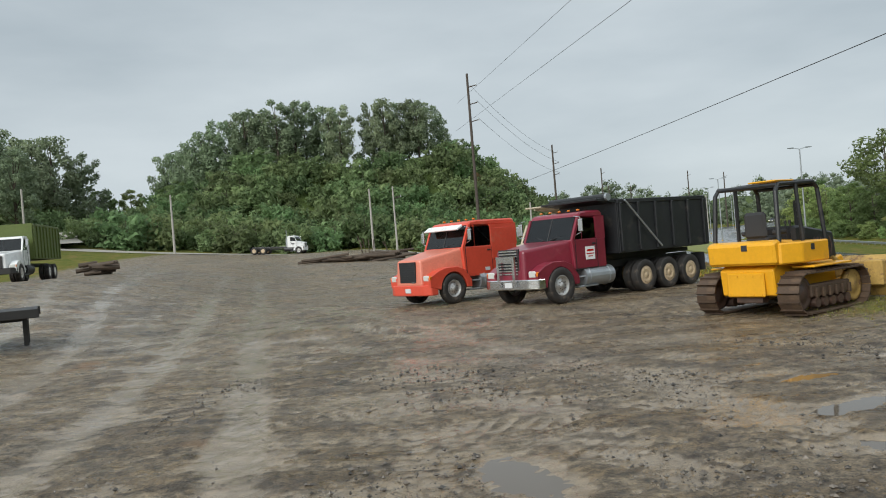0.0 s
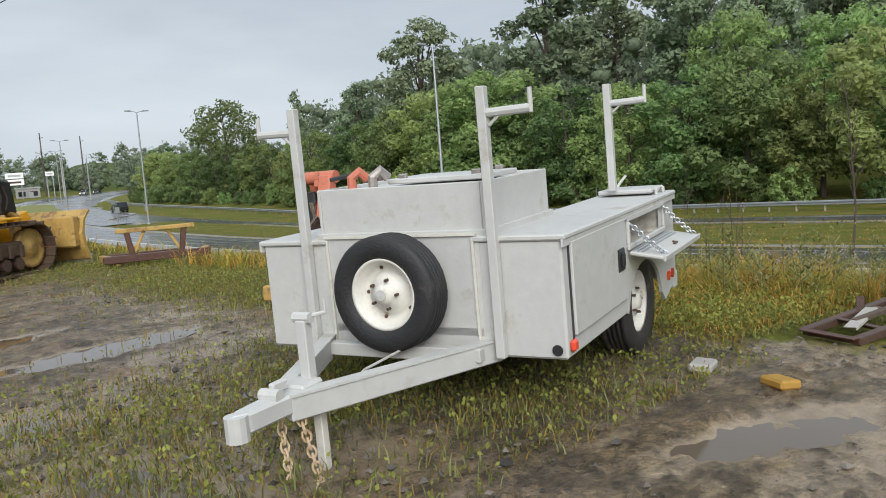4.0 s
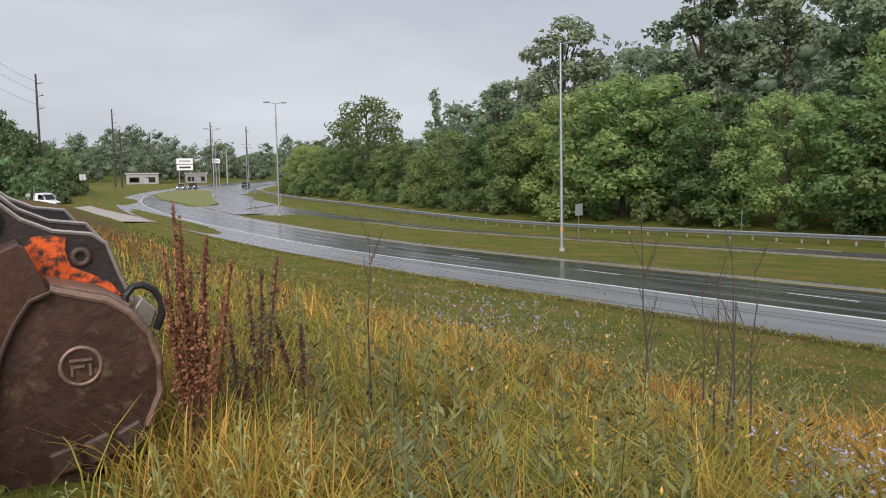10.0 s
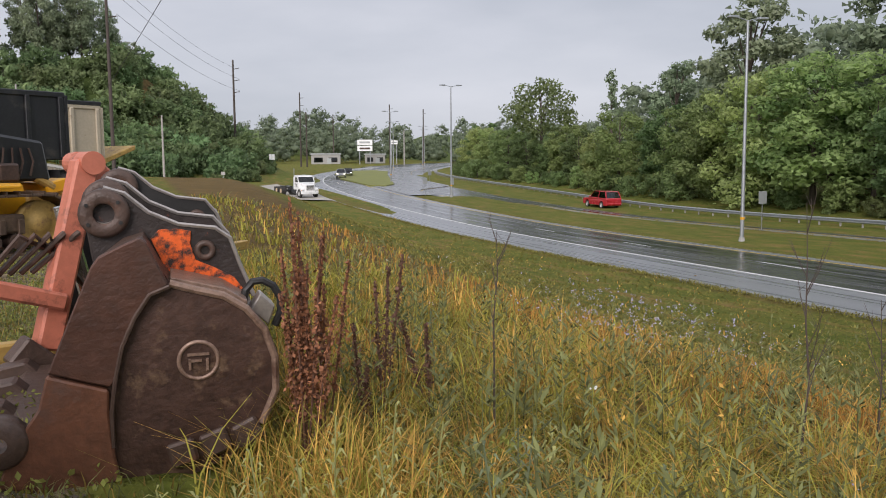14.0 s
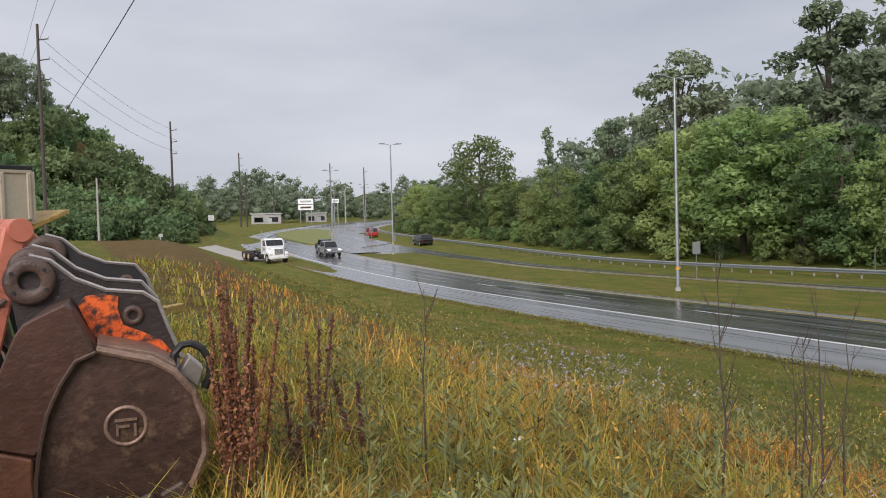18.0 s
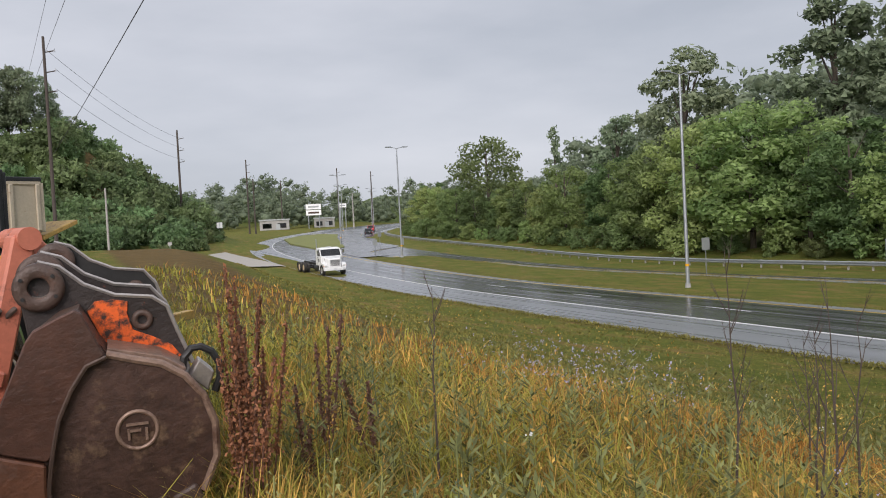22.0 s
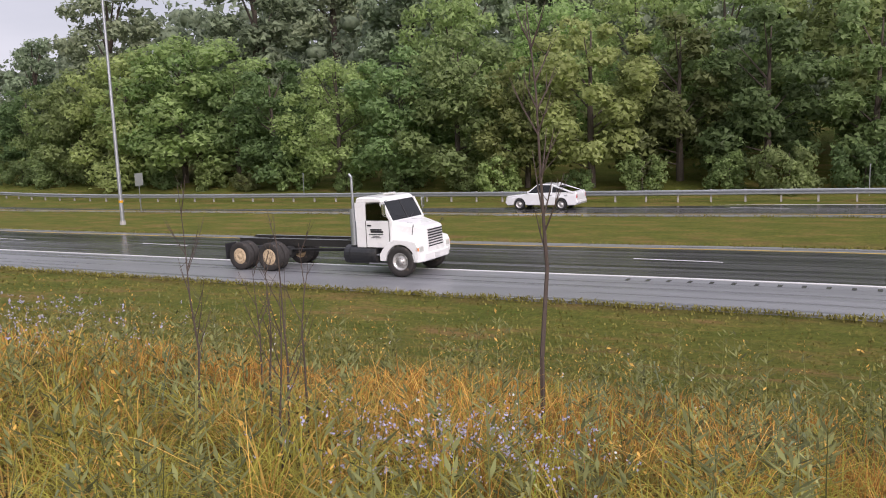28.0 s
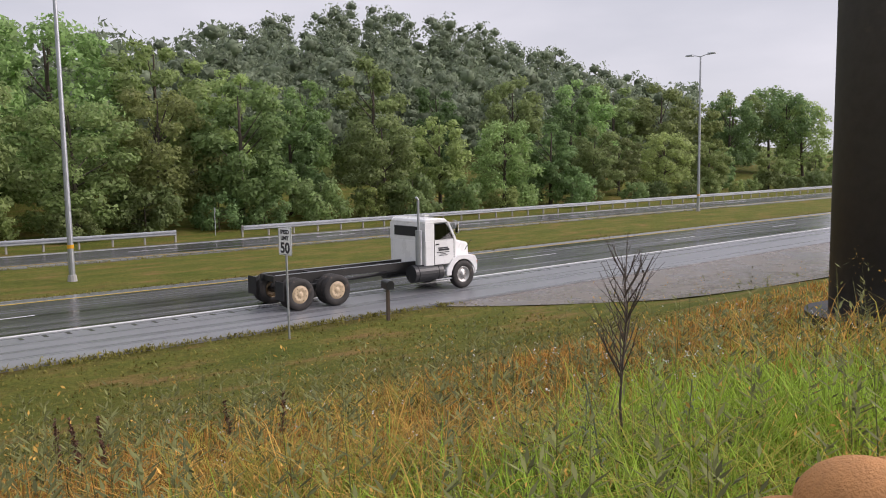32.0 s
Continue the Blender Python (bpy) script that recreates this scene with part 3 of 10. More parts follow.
def thing(name, label, category, at=None, group=""):
    ob = new(name)
    ob.empty_display_size = 0.2
    if at is not None:
        ob.matrix_basis = at
    return tagged(ob, label, category, group)


def BM():
    return bmesh.new()


def box(bm, c, s, bevel=0.0, rot=None, seg=1):
    r = bmesh.ops.create_cube(bm, size=1.0)
    vs = r["verts"]
    m = Matrix.Translation(c) @ (rot.to_4x4() if rot is not None else Matrix()) @ Matrix.Diagonal((*s, 1))
    bmesh.ops.transform(bm, matrix=m, verts=vs)
    if bevel:
        es = {e for v in vs for e in v.link_edges}
        bmesh.ops.bevel(bm, geom=list(es), offset=bevel, segments=seg, affect="EDGES", profile=0.6)
    return bm


def prism(bm, pts, y0, y1, bevel=0.0, axis="y", taper=None):
    """A closed outline pushed from y0 to y1. Outline points are (x, z); axis 'z': points (x, y), pushed in z; axis 'x': points (y, z)."""
    def place(p, d):
        return {"y": (p[0], d, p[1]), "z": (p[0], p[1], d), "x": (d, p[0], p[1])}[axis]
    a = [bm.verts.new(place(p, y0)) for p in pts]
    b = [bm.verts.new(place(taper(p) if taper else p, y1)) for p in pts]
    fs = [bm.faces.new(a[::-1]), bm.faces.new(b)]
    k = len(pts)
    for i in range(k):
        fs.append(bm.faces.new((a[i], a[(i + 1) % k], b[(i + 1) % k], b[i])))
    bmesh.ops.recalc_face_normals(bm, faces=fs)
    if bevel:
        es = {e for f in fs for e in f.edges}
        bmesh.ops.bevel(bm, geom=list(es), offset=bevel, segments=1, affect="EDGES", profile=0.6)
    return bm


def cyl(bm, a, b, r, r2=None, seg=12, cap=True):
    a, b = Vector(a), Vector(b)
    d = b - a
    m = Matrix.Translation((a + b) / 2) @ d.to_track_quat("Z", "Y").to_matrix().to_4x4()
    bmesh.ops.create_cone(bm, cap_ends=cap, segments=seg, radius1=r, radius2=r if r2 is None else r2, depth=d.length, matrix=m)
    return bm


def tube(bm, pts, r, seg=6):
    P = [Vector(p) for p in pts]
    n = len(P)
    T = [(P[min(i + 1, n - 1)] - P[max(i - 1, 0)]).normalized() for i in range(n)]
    u = T[0].orthogonal().normalized()
    rings = []
    for i in range(n):
        u = (u - T[i] * u.dot(T[i])).normalized()
        w = T[i].cross(u)
        rings.append([bm.verts.new(P[i] + (u * math.cos(2 * math.pi * k / seg) + w * math.sin(2 * math.pi * k / seg)) * r) for k in range(seg)])
    for a, b in zip(rings, rings[1:]):
        for k in range(seg):
            bm.faces.new((a[k], a[(k + 1) % seg], b[(k + 1) % seg], b[k]))
    bm.faces.new(rings[0][::-1])
    bm.faces.new(rings[-1])
    return bm


def lathe(bm, prof, seg=28, axis="y"):
    """Revolves (radius, offset) about an axis through the origin."""
    rings = []
    for r, o in prof:
        ring = []
        for i in range(seg):
            c, s = math.cos(2 * math.pi * i / seg), math.sin(2 * math.pi * i / seg)
            ring.append(bm.verts.new((r * c, o, r * s) if axis == "y" else (o, r * c, r * s) if axis == "x" else (r * c, r * s, o)))
        rings.append(ring)
    fs = []
    for p, q in zip(rings, rings[1:]):
        for i in range(seg):
            fs.append(bm.faces.new((p[i], p[(i + 1) % seg], q[(i + 1) % seg], q[i])))
    if prof[0][0] > 1e-4 and prof[-1] != prof[0]:
        pass
    bmesh.ops.recalc_face_normals(bm, faces=fs)
    for f in fs:
        f.smooth = True
    return bm


def raw_mesh(name, verts, faces, mat, parent=None, smooth=False):
    """A mesh object from numpy arrays; faces all of one corner count."""
    verts, faces = np.asarray(verts, np.float32), np.asarray(faces, np.int32)
    me = bpy.data.meshes.new(name)
    me.vertices.add(len(verts))
    me.vertices.foreach_set("co", verts.ravel())
    k = faces.shape[1]
    me.loops.add(faces.size)
    me.loops.foreach_set("vertex_index", faces.ravel())
    me.polygons.add(len(faces))
    me.polygons.foreach_set("loop_start", np.arange(0, faces.size, k, dtype=np.int32))
    me.polygons.foreach_set("use_smooth", np.full(len(faces), smooth))
    me.update(calc_edges=True)
    me.materials.append(mat)
    ob = new(name, me)
    if parent is not None:
        ob.parent = parent
    return ob


# ---- ground ----
rng = np.random.default_rng(7)


def steps(*spans):
    out = []
    for a, b, d in spans:
        out += list(np.arange(a, b, d))
    return np.array(out + [spans[-1][1]])


def patch_noise(x, y, s, seed):
    """Cheap smooth noise from a few crossed waves."""
    r = np.random.default_rng(seed)
    v = 0
    for k in range(6):
        a, p, f = r.uniform(0, 6.28), r.uniform(0, 6.28), s * r.uniform(0.5, 2.2)
        v = v + np.sin((x * math.cos(a) + y * math.sin(a)) * f + p)
    return v / 6


PUDDLES = [(0.35, 4.3, 0.34, 0.75, 12), (4.0, 6.0, 0.55, 0.22, 30), (6.65, 6.95, 0.95, 0.26, 14), (5.2, 5.0, 0.62, 0.34, 20), (5.72, 3.55, 0.2, 0.6, 12), (3.8, 4.4, 0.5, 0.26, -20), (7.9, 1.75, 0.5, 0.2, -25), (4.2, 7.6, 0.5, 0.14, 20), (6.4, 8.25, 0.6, 0.18, 25), (-1.2, 2.7, 0.5, 0.16, 35)]


def puddle_depth(x, y):
    d = np.zeros_like(x)
    for cx, cy, a, b, rot in PUDDLES:
        c, s = math.cos(radians(rot)), math.sin(radians(rot))
        u, v = ((x - cx) * c + (y - cy) * s) / a, (-(x - cx) * s + (y - cy) * c) / b
        d = np.maximum(d, np.clip(1.45 - np.hypot(u, v), 0, 0.9))
    return d * 0.055


gx = steps((-1500, -300, 120), (-300, -60, 8), (-60, -24, 1.6), (-24, -12, 0.3), (-12, -3.5, 0.14), (-3.5, 9.8, 0.07), (9.8, 12.4, 0.14), (12.4, 33, 0.55), (33, 70, 1.5), (70, 330, 8), (330, 1500, 130))
gy = steps((-1500, -260, 120), (-260, -30, 7), (-30, -3, 0.7), (-3, -0.5, 0.14), (-0.5, 10.5, 0.07), (10.5, 17, 0.14), (17, 34, 0.4), (34, 150, 2.0), (150, 420, 8), (420, 1600, 120))
GX, GY = np.meshgrid(gx, gy)
GZ = ground_z(GX, GY)
lot_mask = (1 - sm(10.0, 11.5, GX)) * (1 - sm(22, 60, GY))


def grain(x, y, size, seed):
    """Uneven lumps about size metres across, -1 to 1."""
    r = np.random.default_rng(seed)
    tab = r.uniform(-1, 1, 4096)
    u, v = x / size, y / size
    iu, iv = np.floor(u).astype(int), np.floor(v).astype(int)
    fu, fv = u - iu, v - iv
    fu, fv = fu * fu * (3 - 2 * fu), fv * fv * (3 - 2 * fv)
    at_ = lambda a, b: tab[(a * 1619 + b * 31337 + (a * b) % 97 * 7) % 4096]
    return (at_(iu, iv) * (1 - fu) + at_(iu + 1, iv) * fu) * (1 - fv) + (at_(iu, iv + 1) * (1 - fu) + at_(iu + 1, iv + 1) * fu) * fv


churned = np.clip(0.5 + 1.5 * patch_noise(GX, GY, 0.8, 3), 0.12, 1)      # where wheels have ploughed the mud up
GZ = GZ + lot_mask * (0.030 * patch_noise(GX, GY, 1.3, 1) + 0.020 * grain(GX * 0.8 + GY * 0.3, GY, 0.62, 2)
                      + churned * (0.017 * np.abs(grain(GX, GY + GX * 0.4, 0.27, 5)) + 0.016 * grain(GX, GY, 0.15, 6)) + 0.006 * rng.standard_normal(GX.shape))
GZ = GZ - lot_mask * puddle_depth(GX, GY)


def wheel_track(line, wide):
    """How deep a wheel track along a bent line lies at each spot of the sheet, 0 to 1, and how far along it that is."""
    d, way_, run = np.full(GX.shape, 1e9), np.zeros(GX.shape), 0.0
    for (ax, ay), (bx, by) in zip(line, line[1:]):
        ex, ey = bx - ax, by - ay
        k = np.clip(((GX - ax) * ex + (GY - ay) * ey) / (ex * ex + ey * ey), 0, 1)
        e = np.hypot(GX - ax - k * ex, GY - ay - k * ey)
        way_ = np.where(e < d, run + k * math.hypot(ex, ey), way_)
        d = np.minimum(d, e)
        run += math.hypot(ex, ey)
    return np.exp(-(d / wide) ** 4), way_


TRACKS = [[(-3.2, 1.5), (-4.5, 5), (-5, 9), (-6.4, 17), (-9.0, 30), (-13, 50)], [(-5.2, 2.5), (-7.6, 11.4), (-10.2, 21), (-13.7, 32.6), (-18.5, 57)], [(-2.0, 3.0), (-3.0, 9), (-4.8, 18), (-7.2, 31), (-11, 50)],
          [(-9, 6), (-10.6, 14), (-13.5, 25), (-18, 38)], [(1.5, 4), (0.2, 9), (-2.5, 16), (-6.5, 26)], [(3.2, 4.5), (2.2, 9.5), (-0.5, 17), (-4.5, 27)]]
rutted = np.zeros(GX.shape)
for i_, ln_ in enumerate(TRACKS):
    rutted = np.maximum(rutted, wheel_track(ln_, 0.33)[0] * (1.0 if i_ < 4 else 0.6) * (0.75 + 0.35 * patch_noise(GX, GY, 0.7, 60 + i_)))
GZ = GZ - 0.03 * rutted
# crawler tracks: bars of pressed mud across each run
for i_, ln_ in enumerate([[(-0.4, 6.7), (0.9, 6.2), (1.8, 5.2)], [(1.0, 3.2), (2.0, 4.3), (3.3, 5.3)], [(1.8, 6.5), (3.0, 7.5), (4.4, 8.5)], [(2.9, 3.0), (3.4, 4.4), (3.3, 6.0)], [(-2.6, 7.2), (-1.0, 7.7), (1.2, 7.5)], [(-1.4, 3.9), (-0.6, 4.6), (-0.5, 5.8)], [(4.6, 2.6), (4.5, 4.0), (4.9, 6.2)]]):
    on_, way_ = wheel_track(ln_, 0.26)
    GZ = GZ + on_ * (0.022 * np.sin(way_ * 2 * math.pi / 0.21) - 0.012) * np.clip(0.6 + 1.2 * patch_noise(GX, GY, 2.0, 90 + i_), 0, 1)
fine_z = GZ - ground_z(GX, GY) - 0.030 * patch_noise(GX, GY, 1.3, 1)
hollow = np.clip(0.45 - fine_z / 0.05, 0, 1) * lot_mask
GZ = GZ + (1 - lot_mask) * 0.05 * patch_noise(GX, GY, 0.7, 6) * (np.abs(GX - 46) > 16)
ny, nx = GX.shape
gi = np.arange(nx * ny).reshape(ny, nx)
gf = np.stack([gi[:-1, :-1], gi[:-1, 1:], gi[1:, 1:], gi[1:, :-1]], -1).reshape(-1, 4)
ground = raw_mesh("ground", np.stack([GX, GY, GZ], -1).reshape(-1, 3), gf, M["ground"], smooth=True)
tagged(ground, "rutted wet brown mud yard running into a grass bank", "ground", kind="structure")
yard_edge = 9.6 + 0.8 * sm(8, 14, GY) - 2.4 * sm(18, 30, GY) + 0.5 * patch_noise(GX, GY, 0.5, 11)
grassy = sm(yard_edge - 0.7, yard_edge + 0.9, GX) * (1 - sm(100, 108, GY) * (1 - sm(126, 134, GY)) * (GX < 27))
tongue = np.exp(-((GX - 7.4) / 2.0) ** 2 - ((GY - 4.3) / 1.5) ** 2) + np.exp(-((GX - 9.2) / 1.6) ** 2 - ((GY - 9.5) / 3.4) ** 2)
grassy = np.maximum(grassy, np.clip(tongue * 1.05, 0, 1) * 0.55)
grassy = np.maximum(grassy, sm(-34, -44, GX))
grassy = np.maximum(grassy, sm(128, 140, GY))
grassy = np.maximum(grassy, sm(-14, -22, GY) * (GX > 6))
wooded = np.clip(hills(GX, GY) / 5, 0, 1)
straw = sm(10.5, 12.5, GX) * (1 - sm(15.0, 18.5, GX)) + 0.55 * np.exp(-((GX - curve_x(GY) - 43.0) / 1.3) ** 2) + 0.5 * np.exp(-((GX - curve_x(GY) - 50) / 1.0) ** 2) + 0.5 * sm(29.2, 30.6, GX) * (GX < 33)
for nm, a in (("grassy", grassy), ("straw", straw), ("rutted", rutted), ("hollow", hollow), ("wooded", wooded)):
    at_ = ground.data.attributes.new(nm, "FLOAT", "POINT")
    at_.data.foreach_set("value", np.ascontiguousarray(a.ravel(), np.float32))

# standing water in the hollows of the yard
for cx, cy, a, b, rot in PUDDLES:
    bm = BM()
    vs = []
    for i in range(28):
        th = 2 * math.pi * i / 28
        r = 1.42 + 0.16 * math.sin(3 * th + cx) + 0.13 * math.sin(5 * th + cy) + 0.08 * math.sin(9 * th + cx * 3)
        u, v = a * r * math.cos(th), b * r * math.sin(th)
        c, s = math.cos(radians(rot)), math.sin(radians(rot))
        vs.append(bm.verts.new((u * c - v * s, u * s + v * c, 0)))
    bm.faces.new(vs)
    near_ = np.hypot((GX - cx) / (a + b), (GY - cy) / (a + b)) < 0.6
    lz = float(np.percentile(GZ[near_], 42))
    tagged(part("puddle", bm, M["water"], at=pose(cx, cy, lz)), "shallow muddy rain puddle in the yard ruts", "puddle", kind="structure")


def strip(name, u0, u1, y0, y1, lift, mat, label, step=4.0, cat="road"):
    """A strip of road surface between two offsets from the carriageway's line, with a small thickness."""
    ys = np.arange(y0, y1 + 0.1, step)
    cx, z = curve_x(ys), road_z(ys) + lift
    left = np.stack([(u0(ys) if callable(u0) else u0) + cx, ys, z], -1)
    right = np.stack([(u1(ys) if callable(u1) else u1) + cx, ys, z], -1)
    k = len(ys)
    low = np.array([0, 0, 0.14])
    v = np.concatenate([left, right, left - low, right - low])
    i = np.arange(k - 1)
    f = np.concatenate([np.stack([i, i + k, i + k + 1, i + 1], -1), np.stack([i, i + 1, i + 1 + 2 * k, i + 2 * k], -1), np.stack([i + k, i + 3 * k, i + 3 * k + 1, i + k + 1], -1)])
    ob = raw_mesh(name, v, f, mat)
    uvl = ob.data.uv_layers.new(name="UVMap")
    li = np.empty(len(ob.data.loops), np.int32)
    ob.data.loops.foreach_get("vertex_index", li)
    uvl.data.foreach_set("uv", v[li][:, :2].astype(np.float32).ravel())
    return tagged(ob, label, cat, kind="structure")


def far_edge(y):
    return np.array([rail_u(v) for v in y]) - 1.3


strip("road_shoulder", 31.0, 35.0, -400, 420, 0.0, M["shoulder"], "wide pale grey wet paved shoulder beside the lanes")
strip("road", 35.0, 41.2, -400, 420, 0.006, M["asphalt"], "wet dark grey two-lane carriageway with shining wheel tracks")
strip("road_far", lambda y: median_far(y) + 0.8, far_edge, -400, 420, 0.006, M["asphalt"], "wet far carriageway beyond the grass median")
strip("road_far_shoulder", far_edge, lambda y: far_edge(y) + 1.7, -400, 420, 0.0, M["shoulder"], "narrow paved shoulder under the guard rail")
strip("road_far_inner_shoulder", median_far, lambda y: median_far(y) + 0.8, -400, 420, 0.0, M["shoulder"], "narrow paved strip beside the median")
strip("road_inner_shoulder", 41.2, 42.0, -400, 420, 0.0, M["shoulder"], "narrow worn strip beside the median")
strip("edge_line", 34.95, 35.09, -400, 420, 0.012, M["line"], "continuous white edge line", cat="road marking")
strip("edge_line_far", lambda y: far_edge(y) - 0.22, lambda y: far_edge(y) - 0.10, -400, 420, 0.012, M["line"], "continuous white edge line of the far carriageway", cat="road marking")
strip("median_line", 41.0, 41.1, -400, 420, 0.012, M["line_yellow"], "faded yellow line along the median", cat="road marking")
strip("median_line_far", lambda y: median_far(y) + 0.86, lambda y: median_far(y) + 0.96, -400, 420, 0.012, M["line_yellow"], "faded yellow line along the median", cat="road marking")
# lane dashes and rumble cuts
for nm, u, lab in (("lane_dashes", 38.1, "worn white lane dashes"), ("lane_dashes_far", 56.0, "worn white lane dashes")):
    v, f = [], []
    for y in np.arange(-200, 300, 12.2):
        cx, z = float(curve_x(np.array(y))), float(road_z(y)) + 0.016
        k = len(v)
        v += [(u + cx, y, z), (u + 0.12 + cx, y, z), (u + 0.12 + cx, y + 3, z), (u + cx, y + 3, z)]
        f.append((k, k + 1, k + 2, k + 3))
    tagged(raw_mesh(nm, v, f, M["line"]), lab, "road marking", kind="stuff")
v, f = [], []
for y in np.arange(-60, 9.5, 0.62):
    z = float(road_z(y)) + 0.006
    k = len(v)
    v += [(34.3, y, z), (34.64, y, z), (34.64, y + 0.12, z), (34.3, y + 0.12, z)]
    f.append((k, k + 1, k + 2, k + 3))
tagged(raw_mesh("rumble_cuts", v, f, M["asphalt"]), "row of dark milled rumble cuts in the shoulder", "rumble strip", kind="stuff")
# crossover through the median, its pavement and the yard's drive
def patch(name, outline, lift, mat, label, cat="road"):
    bm = BM()
    vs = [bm.verts.new((x, y, float(ground_z(x, y)) + lift)) for x, y in outline]
    fc = bm.faces.new(vs)
    bmesh.ops.triangulate(bm, faces=[fc])
    for _ in range(3):
        bmesh.ops.subdivide_edges(bm, edges=[e for e in bm.edges if e.calc_length() > 3], cuts=1)
        bmesh.ops.triangulate(bm, faces=bm.faces[:])
    for w in bm.verts:
        w.co.z = max(float(ground_z(w.co.x, w.co.y)) + lift, -99)
    ob = part(name, bm, mat)
    return tagged(ob, label, cat, kind="structure")


def zoned_strip(name, u0, u1, y0, y1, lift, mat, label):
    return strip(name, u0, u1, y0, y1, lift, mat, label, step=2.0)


zoned_strip("junction_pavement", 41.9, lambda y: median_far(y) + 0.9, 103, 331, 0.075, M["junction"], "wide wet pavement of the junction round the island")
patch("gravel_drive", [(-60, 127), (-30, 124), (-8, 121.5), (12, 119), (22, 114), (27, 104), (31.2, 97), (31.2, 140), (27, 133), (20, 129), (8, 126), (-10, 128), (-30, 131), (-60, 135)], 0.07, M["drive"], "pale gravel drive from the yard to the highway")
patch("gravel_apron", [(31.2, -15), (31.2, -60), (22, -60), (19, -44), (20, -30), (24, -24), (28.5, -19)], 0.025, M["apron"], "wet muddy gravel apron at the roadside")


def lane(name, line, wide, lift, mat, label):
    """A small road laid over rising ground along a line of points."""
    pts = []
    for (x0, y0), (x1, y1) in zip(line, line[1:]):
        pts += [(x0 + (x1 - x0) * k / 5, y0 + (y1 - y0) * k / 5) for k in range(5)]
    v = []
    for (x0, y0), (x1, y1) in zip(pts, pts[1:]):
        d = Vector((x1 - x0, y1 - y0)).normalized()
        z = float(ground_z(x0, y0)) + lift
        v += [(x0 - d.y * wide / 2, y0 + d.x * wide / 2, z), (x0 + d.y * wide / 2, y0 - d.x * wide / 2, z)]
    f = [(2 * k, 2 * k + 1, 2 * k + 3, 2 * k + 2) for k in range(len(v) // 2 - 1)]
    return tagged(raw_mesh(name, v, f, mat), label, "road", kind="structure")


lane("hill_road", [(-58, 131), (-63, 141), (-67, 152), (-69, 163), (-68, 174), (-65, 184), (-60, 194)], 6.5, 0.9, M["drive"], "pale wet lane climbing the hill behind the yard")
# ---- trees ----
def leaf_cloud(lobes, n, size, seed, droop=0.0, shell=0.55, lens=(0.7, 1.3), tri=False):
    """Leaf diamonds strewn through the outer shells of ellipsoid lobes."""
    r = np.random.default_rng(seed)
    w = np.array([l[3] * l[4] for l in lobes])
    idx = r.choice(len(lobes), n, p=w / w.sum())
    L = np.array(lobes)[idx]
    d = r.standard_normal((n, 3))
    d /= np.linalg.norm(d, axis=1)[:, None]
    rad = (shell + (1.05 - shell) * r.random(n) ** 0.6) * (0.86 + 0.42 * r.random(n) ** 2.5)
    c = L[:, :3] + d * rad[:, None] * np.stack([L[:, 3], L[:, 3], L[:, 4]], -1)
    c += 0.5 * size * r.standard_normal((n, 3))
    soft = d * np.array([1, 1, 0.8]) + 0.45 * r.standard_normal((n, 3)) + np.array([0, 0, 0.45])
    soft /= np.linalg.norm(soft, axis=1)[:, None]
    nrm = soft + 0.45 * r.standard_normal((n, 3))
    nrm /= np.linalg.norm(nrm, axis=1)[:, None]
    t = np.cross(nrm, r.standard_normal((n, 3)))
    t /= np.linalg.norm(t, axis=1)[:, None]
    b = np.cross(nrm, t)
    s = size * r.uniform(lens[0], lens[1], n)[:, None]
    bend = nrm * s * 0.22
    if tri:
        v = np.stack([c - t * s * 0.7 - b * s * 0.6, c + t * s, c - t * s * 0.7 + b * s * 0.6], 1)
        return v.reshape(-1, 3), np.arange(3 * n).reshape(n, 3), np.repeat(soft, 3, axis=0)
    v = np.stack([c - t * s, c + b * s * 0.52 + bend, c + t * s - np.array([0, 0, droop]) * s, c - b * s * 0.52 + bend], 1)
    f = np.arange(4 * n).reshape(n, 4)
    return v.reshape(-1, 3), f


def leaf_mesh(name, v, f, soft, mat, parent=None):
    """Leaves whose shading normals follow the bough that they hang on."""
    ob = raw_mesh(name, v, f, mat, parent, smooth=True)
    ob.data.normals_split_custom_set_from_vertices(soft.astype(np.float32))
    return ob


